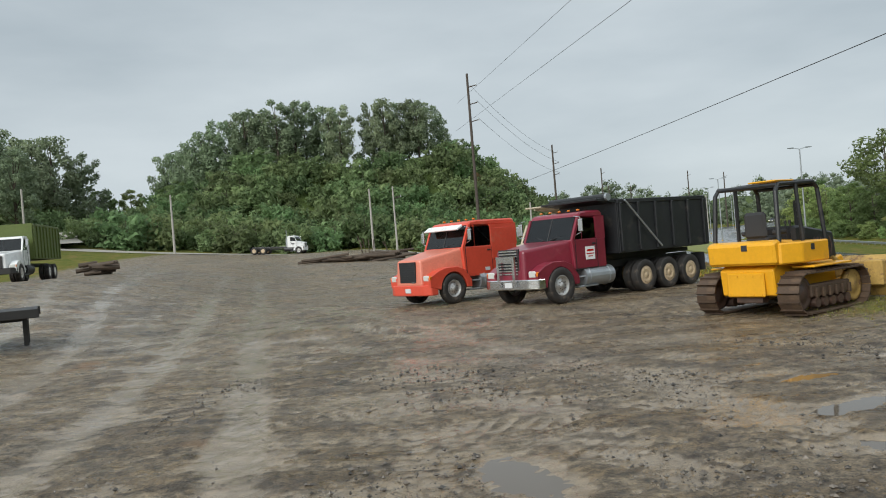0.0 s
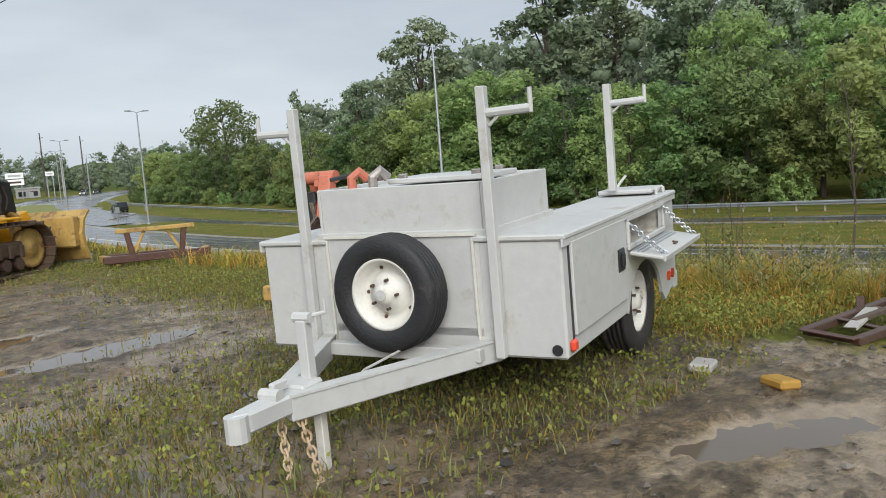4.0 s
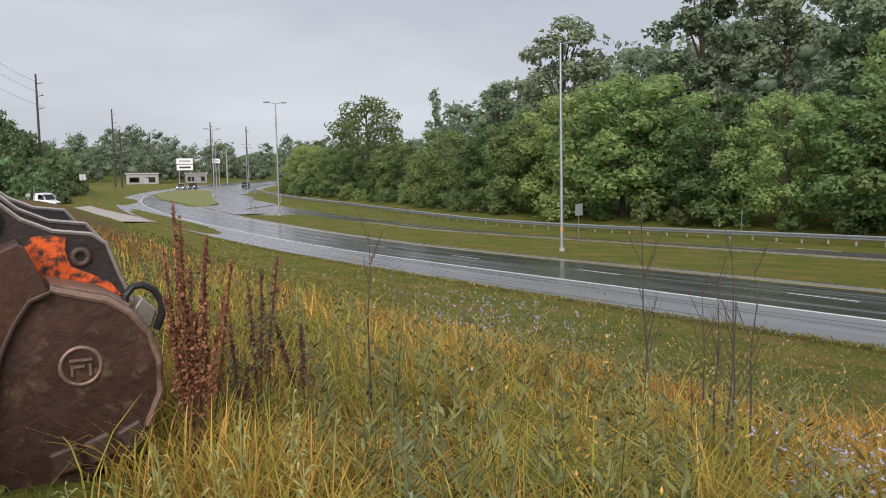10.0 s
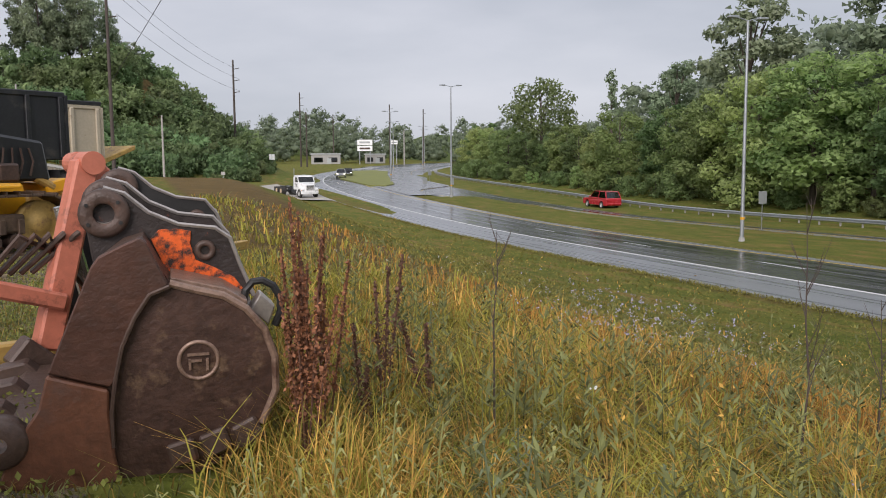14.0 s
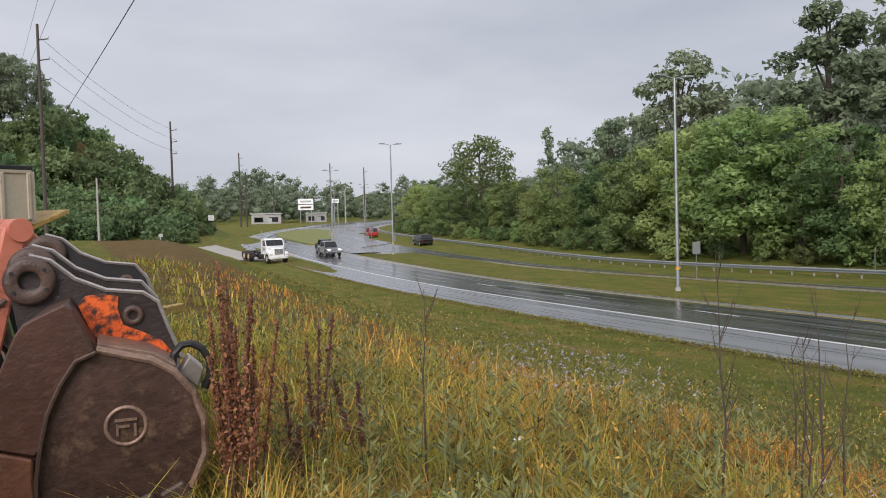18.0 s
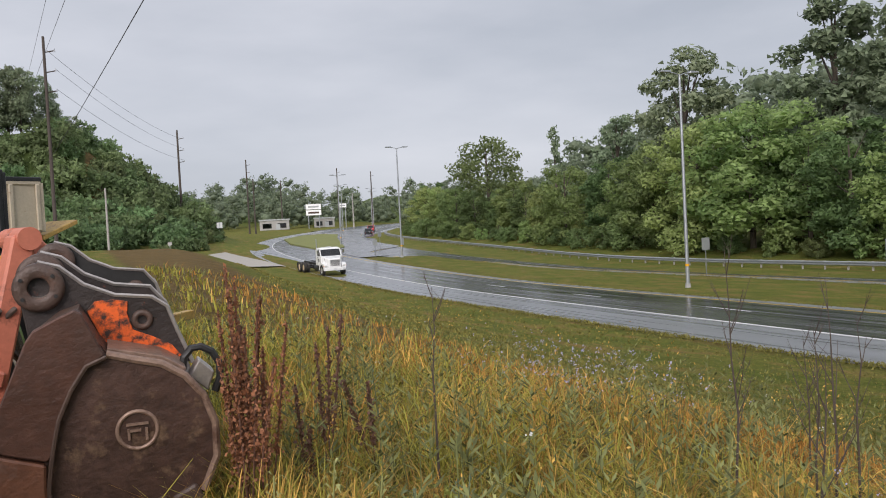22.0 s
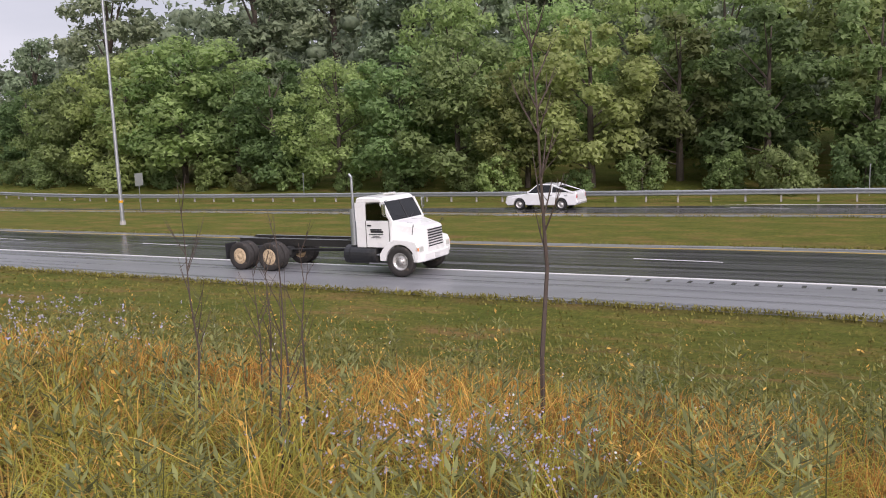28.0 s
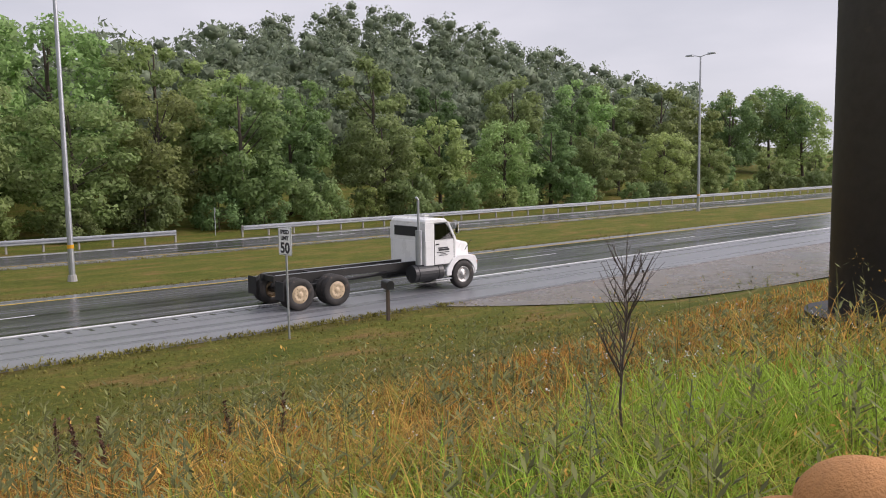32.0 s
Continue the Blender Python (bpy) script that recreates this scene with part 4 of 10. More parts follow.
def tree_proto(name, h, r, n, leaf, mat, seed, label, trunk_h=0.3, narrow=1.0, lobes_n=16, category="tree", cone=False, dense=1.5):
    """A tree of height h: tapered trunk with limbs under it, a crown of lobes with gaps."""
    g = random.Random(seed)
    root = thing(name, label, category)
    bm = BM()
    cyl(bm, (0, 0, -0.6), (0.1, 0.05, h * 0.45), 0.02 * h, 0.012 * h, seg=8)
    cyl(bm, (0.1, 0.05, h * 0.45), (0.0, 0.1, h * 0.85), 0.012 * h, 0.003 * h, seg=7)
    lobes = []
    lobes_n = lobes_n if cone else int(lobes_n * 1.7)
    for i in range(lobes_n):
        f = (i + 0.5) / lobes_n
        if cone:
            z = h * (trunk_h + (0.95 - trunk_h) * f)
            rr = r * (1 - f) * 0.75 + 0.15
            a = g.uniform(0, 6.28)
            lobes.append((rr * math.cos(a), rr * math.sin(a), z, max(0.35, rr * 0.55), 0.4))
            continue
        z = h * (trunk_h + (0.9 - trunk_h) * f)
        env = math.sin(math.pi * min(1, max(0.0, 0.12 + 0.86 * (1 - abs(f - 0.42) ** 1.6 * 1.7)) * 0.5)) * narrow
        a = i * 2.4 + g.uniform(-0.5, 0.5)
        d = r * env * g.uniform(0.35, 0.8)
        lr = r * g.uniform(0.19, 0.34) * (1.05 - 0.35 * f)
        lobes.append((d * math.cos(a), d * math.sin(a), z + g.uniform(-0.03, 0.03) * h, lr, lr * g.uniform(0.6, 0.85)))
        if i % 3 == 0:
            cyl(bm, (0.05, 0.05, max(0.5, z * 0.7)), (d * math.cos(a) * 0.85, d * math.sin(a) * 0.85, z), 0.006 * h, 0.0015 * h, seg=5)
    part("trunk", bm, M["bark"], root)
    v, f, soft = leaf_cloud(lobes, int(n * dense), leaf * 0.72 / (dense / 1.9) ** 0.5, seed, tri=True)
    leaf_mesh("crown", v, f, soft, mat, root)
    return root


def put_tree(proto, x, y, s, rz, tilt=0.0, sxy=1.0, lift=0.0):
    z = float(ground_z(x, y)) + lift
    m = pose(x, y, z, tilt, 0, rz) @ Matrix.Diagonal((s * sxy, s * sxy, s, 1))
    return copy_thing(proto, m)


protos = {}
protos["broad"] = [tree_proto("tree", 12, 4.6, 5200, 0.26, M["leaf"], 21, "broad green deciduous tree in full leaf", 0.16),
                   tree_proto("tree", 12, 4.2, 5000, 0.26, M["leaf_light"], 22, "bright green deciduous tree in full leaf", 0.14, lobes_n=18),
                   tree_proto("tree", 12, 4.8, 5200, 0.25, M["leaf_light"], 23, "round-headed bright green roadside tree", 0.10, lobes_n=20),
                   tree_proto("tree", 12, 4.0, 4600, 0.26, M["leaf"], 27, "mid-green roadside tree with drooping boughs", 0.12, lobes_n=15)]
protos["tall"] = [tree_proto("tree", 22, 5.6, 5000, 0.36, M["leaf_hazed"], 24, "tall dark green oak rising behind the others", 0.30, lobes_n=20, dense=1.4),
                  tree_proto("tree", 22, 4.8, 4200, 0.36, M["leaf_hazed"], 25, "tall dark tree with an open ragged crown", 0.38, lobes_n=17, dense=1.4)]
protos["bush"] = [tree_proto("bush", 3.2, 2.6, 1700, 0.19, M["leaf"], 41, "dense green roadside bush", 0.06, lobes_n=12, category="bush", dense=1.3),
                  tree_proto("bush", 3.2, 2.3, 1600, 0.19, M["leaf_light"], 42, "bright green roadside bush", 0.06, lobes_n=12, category="bush", dense=1.3),
                  tree_proto("bush", 3.0, 2.8, 900, 0.30, M["leaf_hill"], 43, "rambling green bush on the hillside", 0.04, lobes_n=13, category="bush", dense=1.2)]
protos["pine"] = [tree_proto("pine_tree", 14, 2.4, 900, 0.3, M["leaf_hazed"], 45, "thin half-bare conifer above the other trees", 0.3, lobes_n=22, cone=True)]
protos["crest"] = [tree_proto("tree", 16, 6.2, 3000, 0.42, M["leaf_hazed"], 51, "big dark green oak on the hill's crest", 0.10, lobes_n=20),
                   tree_proto("tree", 16, 5.4, 2700, 0.42, M["leaf_hazed"], 52, "tall dark green tree on the hill's crest", 0.06, lobes_n=17)]
protos["lone"] = [tree_proto("tree", 15, 5.8, 2300, 0.34, M["leaf"], 47, "open-crowned tree standing above the tree line", 0.42, lobes_n=18)]
tr = random.Random(5)
GROUP_T, used = "trees along the highway", []


def grow(kind, x, y, h, i=None, sxy=1.0):
    pr = protos[kind][tr.randrange(len(protos[kind])) if i is None else i]
    base = {"broad": 12, "tall": 22, "bush": 3.1, "crest": 16, "pine": 14, "lone": 15}[kind]
    ob = put_tree(pr, x, y, h / base, tr.uniform(0, 360), tr.uniform(-3, 3), sxy * tr.uniform(0.92, 1.12))
    ob["group"] = {"bush": "roadside bushes", "tall": "tall trees behind", "crest": "tall trees on the hill"}.get(kind, GROUP_T)
    return ob


def front_height(y):
    return float(np.interp(y, [-150, -110, -85, -60, -40, -15, 10, 30, 48, 62, 80, 100, 130, 160], [5, 5, 7, 8.8, 9.4, 10.4, 11.5, 12, 12, 13.5, 11.5, 8.4, 8.6, 9.5]))


# the wall of trees beyond the guard rail
y = -150.0
while y < 175:
    h = front_height(y) * tr.uniform(0.9, 1.08)
    c = float(curve_x(np.array(y)))
    grow("broad", 67.5 + c + tr.uniform(-2.2, 1.5), y, h * tr.uniform(0.85, 1.1), None, 1.15)
    y += tr.uniform(4.8, 7.2) if y > -60 else 7
grow("broad", 67.5, 60, 14.4, 2, 1.45)
y = -140.0
while y < 180:
    c = float(curve_x(np.array(y)))
    grow("bush", 64.4 + c + tr.uniform(-0.6, 1.2), y, tr.uniform(1.6, 3.6), tr.choice((0, 0, 0, 1)))
    y += tr.uniform(3.2, 5.6) if -60 < y < 110 else 5.0
y = -130.0
while y < 170:
    c = float(curve_x(np.array(y)))
    if -30 < y < 36:
        grow("broad", 79 + c + tr.uniform(-3, 4), y, 15.5 * tr.uniform(0.9, 1.08), tr.choice((1, 2)), 1.1)
    elif y > 96:
        grow("broad", 78 + c + tr.uniform(-4, 4), y, 7.5 * tr.uniform(0.9, 1.1))
    elif not 40 < y < 96:
        grow("broad", 80 + c + tr.uniform(-4, 4), y, (16 if 6 < y < 40 else 12.5) * tr.uniform(0.9, 1.1))
    y += 8.0
for x, yy, h, i, wd in ((72.5, 77, 22.0, 0, 1.15), (79, 62.5, 24.0, 1, 1.25), (71, 88, 16.0, 1, 1.0), (104, 70, 27, 0, 1.2), (90, 50, 24.5, 0, 1.2), (84, 40, 21, 1, 1.1), (97, 36, 24, 0, 1.2)):
    grow("tall", x, yy, h, i, wd)
grow("lone", 72, 126, 16.5, 0)
grow("pine", 70, 101, 15.5, 0)
for x, yy, h in ((78, -128, 14), (84, -134, 15), (90, -150, 13), (72, -150, 11)):
    grow("lone", x, yy, h, 0)
# wooded hills: over the highway's far side, behind the yard, and at the road's end
def crown_lobes(h, r, seed, n=13):
    g = random.Random(seed)
    out = []
    for i in range(n):
        f = (i + 0.5) / n
        env = math.sin(math.pi * (0.22 + 0.6 * f))
        a = i * 2.4 + g.uniform(-0.6, 0.6)
        d = r * env * g.uniform(0.3, 0.8)
        lr = r * g.uniform(0.28, 0.44) * (1.05 - 0.35 * f)
        out.append((d * math.cos(a), d * math.sin(a), h * (0.12 + 0.78 * f), lr, lr * 0.75))
    return out


def far_crown(seed):
    """A distant crown: faceted leaf masses within, single leaf clusters round them."""
    lobes = crown_lobes(14, 6.0, seed, 16)
    v, f, soft = leaf_cloud(lobes, 620, 0.50, 300 + seed, tri=True, shell=0.7)
    ball = BM()
    bmesh.ops.create_icosphere(ball, subdivisions=1, radius=1.0)
    bv = np.array([p.co for p in ball.verts])
    bf = np.array([[p.index for p in q.verts] for q in ball.faces])
    ball.free()
    r = np.random.default_rng(seed)
    for i, (x, y, z, a, b) in enumerate(lobes[::2] + lobes[1:4:2]):
        f = np.concatenate([f, bf + len(v)])
        w = bv * np.array([a, a, b]) * 0.86 * r.uniform(0.82, 1.15, (len(bv), 1)) + np.array([x, y, z])
        v = np.concatenate([v, w])
        soft = np.concatenate([soft, bv])
    return v, f, soft


FAR_V, FAR_F, FAR_N = [], [], []
FAR_KINDS = [far_crown(k) for k in range(4)]


def scatter(n, fx, fy, keep, h0, h1, kind, seed, gap):
    r = random.Random(seed)
    pts = []
    tries = 0
    while len(pts) < n and tries < n * 40:
        tries += 1
        x, yy = r.uniform(*fx), r.uniform(*fy)
        if keep(x, yy) and all((x - a) ** 2 + (yy - b) ** 2 > gap * gap for a, b in pts):
            pts.append((x, yy))
            h = r.uniform(h0, h1)
            if kind != "far":
                grow(kind, x, yy, h, 2 if kind == "bush" else None)
                continue
            v, f, soft = FAR_KINDS[r.randrange(4)]
            a, s = r.uniform(0, 6.28), h / 14
            c, sn = math.cos(a), math.sin(a)
            w = v * s
            w = np.stack([w[:, 0] * c - w[:, 1] * sn + x, w[:, 0] * sn + w[:, 1] * c + yy, w[:, 2] + float(ground_z(x, yy))], -1)
            FAR_F.append(f + sum(len(q) for q in FAR_V))
            FAR_V.append(w)
            FAR_N.append(np.stack([soft[:, 0] * c - soft[:, 1] * sn, soft[:, 0] * sn + soft[:, 1] * c, soft[:, 2]], -1))


scatter(270, (92, 300), (-270, 40), lambda x, y: -((y - 2)) < (x - 10) * 2.6 and x + 0.6 * y > 20, 11, 14.5, "far", 61, 7.0)
scatter(120, (86, 150), (-150, 24), lambda x, y: x < 150, 7, 10, "far", 71, 6.0)
scatter(46, (92, 150), (20, 170), lambda x, y: x - float(curve_x(np.array(y))) > 92, 13, 18, "far", 62, 9)
scatter(150, (40, 330), (335, 470), lambda x, y: True, 12, 18, "far", 63, 9)
scatter(42, (-40, 40), (330, 430), lambda x, y: True, 14, 20, "far", 64, 11)
# tall trees along the crest behind the yard, a stand at the yard's west side
for x in np.arange(-61.0, 9.0, 2.9):
    if -16.6 < x < -13.4:
        continue
    x += tr.uniform(-1.0, 1.0)
    y = 196 + tr.uniform(-5, 6)
    top = np.interp(x, [-60, -54, -47, -43, -38, -26, -18, -15, -11, 1, 5, 9], [30.5, 32, 36, 39, 37.5, 40.5, 37, 32, 38, 38, 34, 27.5])
    h = float(np.clip(top - ground_z(x, y), 5, 22)) * tr.uniform(0.96, 1.08)
    grow("crest", float(x), y, h, None, 0.95 * min(1.0, 14 / h))
for x, y, h in ((-90, 172, 20), (-84, 181, 20), (-79, 178, 21), (-75, 184, 18), (-94, 186, 21), (-87, 166, 18)):
    grow("crest", x, y, h, None, 0.95)
for x, y, h in ((-74, 192, 10), (-69, 196, 10), (-60, 196, 8), (-80, 165, 8), (-84, 160, 9), (-56, 190, 7), (-50, 196, 8)):
    grow("broad", x, y, h, 3 if h > 8 else 0, 1.3)
scatter(24, (-130, -62), (95, 190), lambda x, y: x < -0.44 * (y + 3), 12, 17, "tall", 69, 8)
scatter(165, (-95, 26), (139, 186), lambda x, y: x < 14 + (y - 138) * 0.25 and abs(x + 67) > 7, 3.4, 6.4, "bush", 67, 4.2)
scatter(62, (6, 42), (150, 232), lambda x, y: x < 24 + (y - 150) * 0.25, 3.2, 5.6, "bush", 68, 4.4)
scatter(26, (15, 36), (138, 190), lambda x, y: x < 29 + (y - 138) * 0.2, 1.2, 2.8, "bush", 72, 2.6)
tagged(leaf_mesh("distant_woods", np.concatenate(FAR_V), np.concatenate(FAR_F), np.concatenate(FAR_N), M["leaf_far"]), "green wooded hills in the distance, leaf colour paled for haze", "woods", kind="stuff")
for group in protos.values():
    for p in group:
        for o in list(p.children):
            bpy.data.objects.remove(o)
        bpy.data.objects.remove(p)


# ---- wheels ----
def groove(r, h, cut):
    """Tread profile with rounded grooves round the tyre."""
    if not cut:
        return [(r, -h * 0.55), (r, h * 0.55)]
    out = []
    for c in (-0.45, -0.15, 0.15, 0.45):
        out += [(r, (c - 0.09) * h), (r * 0.972, (c - 0.06) * h), (r * 0.972, (c + 0.06) * h), (r, (c + 0.09) * h)]
    return [(r, -h * 0.7)] + out + [(r, h * 0.7)]


def wheel(parent, at, r, w, rim_mat, rim_r=None, lugs=8, dish=0.05, tread=True, tyre_mat=None, outward=-1, seg=28):
    """A wheel whose axle is local y; the face looks along outward * y. Tyre, rim and lugs."""
    wh = new("wheel")
    wh.empty_display_size = 0.1
    wh.parent = parent
    wh.matrix_basis = at
    rr = rim_r or r * 0.56
    bm = BM()
    h = w / 2
    lathe(bm, [(rr, -h * 0.75), (rr + 0.25 * (r - rr), -h), (r * 0.93, -h * 0.97), (r * 0.985, -h * 0.8)] + groove(r, h, tread) + [(r * 0.985, h * 0.8), (r * 0.93, h * 0.97), (rr + 0.25 * (r - rr), h), (rr, h * 0.75)], seg)
    part("tyre", bm, tyre_mat or M["tyre_muddy"], wh)
    bm = BM()
    o = outward
    lathe(bm, [(rr, -h * 0.75 * o), (rr * 1.02, h * 0.78 * o), (rr * 0.93, h * 0.72 * o), (rr * 0.86, (h * 0.72 - dish) * o), (rr * 0.62, (h * 0.72 - dish * 1.2) * o), (rr * 0.5, (h * 0.72 - dish * 0.3) * o), (rr * 0.30, (h * 0.72 - dish * 0.2) * o), (rr * 0.26, h * 0.85 * o), (rr * 0.1, h * 0.92 * o), (0.001, h * 0.92 * o)], seg)
    part("rim", bm, rim_mat, wh)
    bm = BM()
    for i in range(lugs):
        a = 2 * math.pi * i / lugs
        cyl(bm, (rr * 0.42 * math.cos(a), (h * 0.72 - dish * 0.3) * o, rr * 0.42 * math.sin(a)), (rr * 0.42 * math.cos(a), (h * 0.80) * o, rr * 0.42 * math.sin(a)), rr * 0.045, seg=6)
    for i in range(lugs):
        a = 2 * math.pi * (i + 0.5) / lugs
        cyl(bm, (rr * 0.74 * math.cos(a), (h * 0.72 - dish * 1.22) * o, rr * 0.74 * math.sin(a)), (rr * 0.74 * math.cos(a), (h * 0.72 - dish * 1.02) * o, rr * 0.74 * math.sin(a)), rr * 0.055, seg=8)
    part("lug_ring", bm, M["rust_dark"], wh)
    return wh


def axle_set(parent, x, track, r, w, rim_mat, dual=False, **k):
    out = []
    for s in (1, -1):
        out.append(wheel(parent, pose(x, s * track / 2, r), r, w, rim_mat, outward=s, dish=-0.02 if dual else 0.06, **k))
        if dual:
            out.append(wheel(parent, pose(x, s * (track / 2 - w - 0.06), r), r, w, rim_mat, outward=s, **k))
    return out


def window(parent, name, pts, t=0.012, mat=None):
    """A flat pane from 4 points (3D), slightly thick."""
    bm = BM()
    p = [Vector(q) for q in pts]
    n = (p[1] - p[0]).cross(p[2] - p[0]).normalized() * t
    a = [bm.verts.new(q) for q in p]
    b = [bm.verts.new(q + n) for q in p]
    bm.faces.new(a[::-1])
    bm.faces.new(b)
    for i in range(len(p)):
        bm.faces.new((a[i], a[(i + 1) % len(p)], b[(i + 1) % len(p)], b[i]))
    return part(name, bm, mat or M["dark_glass"], parent)


def bars(parent, name, spots, mat, lab=""):
    bm = BM()
    for c, s in spots:
        box(bm, c, s)
    return part(name, bm, mat, parent, lab)


def mirror(parent, x, y, z, s):
    bm = BM()
    box(bm, (x, y + s * 0.24, z), (0.07, 0.17, 0.38), 0.02)
    part("mirror", bm, M["chrome"], parent)
    bm = BM()
    tube(bm, [(x, y, z - 0.3), (x, y + s * 0.24, z - 0.22), (x, y + s * 0.24, z + 0.24), (x, y, z + 0.28)], 0.014)
    part("mirror_bracket", bm, M["chrome"], parent)


def truck_cab(t, paint, hood_paint, cab_back, cab_front, hood_front, roof, hood_rear_z, hood_front_z, floor, half=1.05, sleeper=0.0, fender=True, hood_half=0.82, windscreen_rake=0.32, r=0.52):
    """Bonneted cab: cab shell with pillars and panes, hood with fenders, lamps, grille and bumper. The front axle is at x = 0."""
    belt = hood_rear_z - 0.02
    # lower cab body
    bm = BM()
    prism(bm, [(cab_back, floor), (cab_front + 0.05, floor), (cab_front + 0.12, belt), (cab_back, belt)], -half, half, 0.03)
    part("cab_body", bm, paint, t)
    # roof with rounded edge
    bm = BM()
    rb = cab_front - windscreen_rake
    prism(bm, [(cab_back, roof - 0.22), (rb + 0.10, roof - 0.20), (rb - 0.02, roof - 0.04), (rb - 0.35, roof), (cab_back + 0.12, roof), (cab_back, roof - 0.07)], -half * 0.96, half * 0.96, 0.05)
    part("cab_roof", bm, paint, t)
    # pillars and back wall
    bw = sleeper if sleeper else 0.42
    for s in (-1, 1):
        bm = BM()
        y = s * (half - 0.045)
        prism(bm, [(cab_front + 0.10, belt - 0.02), (cab_front + 0.00, belt - 0.02), (rb - 0.02, roof - 0.15), (rb + 0.08, roof - 0.15)], y - 0.045, y + 0.045)
        part("front_pillar", bm, paint, t)
        bm = BM()
        box(bm, (cab_back + bw / 2, y, (belt + roof - 0.2) / 2), (bw, 0.085, roof - 0.2 - belt + 0.04))
        part("rear_pillar", bm, paint, t)
        bm = BM()
        box(bm, ((cab_front + cab_back + bw) / 2 + 0.14, y, (belt + roof - 0.2) / 2), (0.045, 0.06, roof - 0.2 - belt))
        part("window_post", bm, paint, t)
    bm = BM()
    box(bm, (cab_back + 0.04, 0, (belt + roof - 0.2) / 2), (0.08, 2 * half - 0.1, roof - 0.2 - belt + 0.04))
    part("cab_back_wall", bm, paint, t)
    window(t, "windscreen", [(cab_front + 0.07, -half + 0.10, belt), (cab_front + 0.07, half - 0.10, belt), (rb + 0.06, half - 0.14, roof - 0.17), (rb + 0.06, -half + 0.14, roof - 0.17)])
    bm = BM()
    cyl(bm, (cab_front + 0.085, 0, belt), (rb + 0.078, 0, roof - 0.17), 0.016, seg=6)
    for s in (-1, 1):
        cyl(bm, (cab_front + 0.11, s * 0.15, belt + 0.03), (cab_front - 0.02, s * 0.62, belt + 0.16), 0.012, seg=6)
    part("wipers", bm, M["rubber_trim"], t)
    for s in (-1, 1):
        y = s * (half - 0.015)
        window(t, "side_window", [(cab_back + bw + 0.03, y, belt + 0.02), (cab_front - 0.02, y, belt + 0.02), (rb - 0.06, y, roof - 0.24), (cab_back + bw + 0.03, y, roof - 0.24)])
        # door outline, handle, step
        bm = BM()
        d0, d1 = cab_back + bw, cab_front - 0.02
        for c, sz in ((((d0 + d1) / 2, y, floor + 0.02), (d1 - d0, 0.05, 0.018)), ((d0, y, (floor + belt) / 2), (0.018, 0.05, belt - floor)), ((d1, y, (floor + belt) / 2), (0.018, 0.05, belt - floor))):
            box(bm, c, sz)
        part("door_seam", bm, M["frame_black"], t)
        bm = BM()
        box(bm, (d0 + 0.14, s * (half + 0.012), belt - 0.16), (0.16, 0.03, 0.05), 0.01)
        part("door_handle", bm, M["rubber_trim"], t)
        mirror(t, cab_front - 0.06, s * half, belt + 0.42, s)
        bm = BM()
        for zz in (0.42, 0.72):
            box(bm, ((d0 + d1) / 2, s * (half - 0.1), zz), (d1 - d0 - 0.1, 0.22, 0.05), 0.01)
        part("step", bm, M["steel"], t)
    bm = BM()
    box(bm, (cab_back + 0.55, 0, belt - 0.12), (0.5, 1.5, 0.5), 0.06)
    for s in (-1, 1):
        box(bm, (cab_back + 0.45, s * 0.48, belt + 0.18), (0.16, 0.5, 0.72), 0.06)
    part("seat", bm, M["cabin_dark"], t)
    # hood
    bm = BM()
    hx = cab_front + 0.02
    a = [bm.verts.new(v) for v in ((hx, -half + 0.08, belt), (hx, half - 0.08, belt), (hood_front, hood_half * 0.72, hood_front_z), (hood_front, -hood_half * 0.72, hood_front_z))]
    lowz = 0.98
    b = [bm.verts.new(v) for v in ((hx, -half + 0.08, lowz), (hx, half - 0.08, lowz), (hood_front + 0.06, hood_half * 0.78, lowz - 0.32), (hood_front + 0.06, -hood_half * 0.78, lowz - 0.32))]
    fs = [bm.faces.new(a), bm.faces.new(b[::-1])] + [bm.faces.new((a[i], b[i], b[(i + 1) % 4], a[(i + 1) % 4])) for i in range(4)]
    bmesh.ops.recalc_face_normals(bm, faces=fs)
    bmesh.ops.bevel(bm, geom=bm.edges[:], offset=0.09, segments=3, affect="EDGES", profile=0.5)
    part("hood", bm, hood_paint, t)
    # fenders: arches over the front wheels
    for s in (-1, 1):
        bm = BM()
        y0, y1 = s * (half - 0.34), s * (half + 0.06)
        outer = [(0.66 * math.cos(a) * 1.02, r + 0.66 * math.sin(a)) for a in [math.pi * k / 10 for k in range(11)]]
        inner = [(0.57 * math.cos(a), r + 0.57 * math.sin(a)) for a in [math.pi * k / 10 for k in range(11)]]
        front = [(hood_front - 0.02, r + 0.12), (hood_front - 0.0, r + 0.45), (0.62, r + 0.66)]
        prof = inner + [(-0.80, r), (-0.80, r + 0.25), (-0.5, r + 0.62), (-0.2, r + 0.74), (0.3, r + 0.74), *front[::-1]]
        prism(bm, prof, min(y0, y1), max(y0, y1), 0.02)
        part("fender", bm, paint, t)
        bm = BM()
        box(bm, (hood_front - 0.02, s * (half - 0.16), r + 0.42), (0.06, 0.30, 0.20), 0.03)
        part("headlamp", bm, M["lamp_clear"], t)
        bm = BM()
        box(bm, (hood_front - 0.06, s * (half + 0.03), r + 0.42), (0.12, 0.06, 0.14), 0.02)
        part("turn_lamp", bm, M["lamp_amber"], t)
    return belt


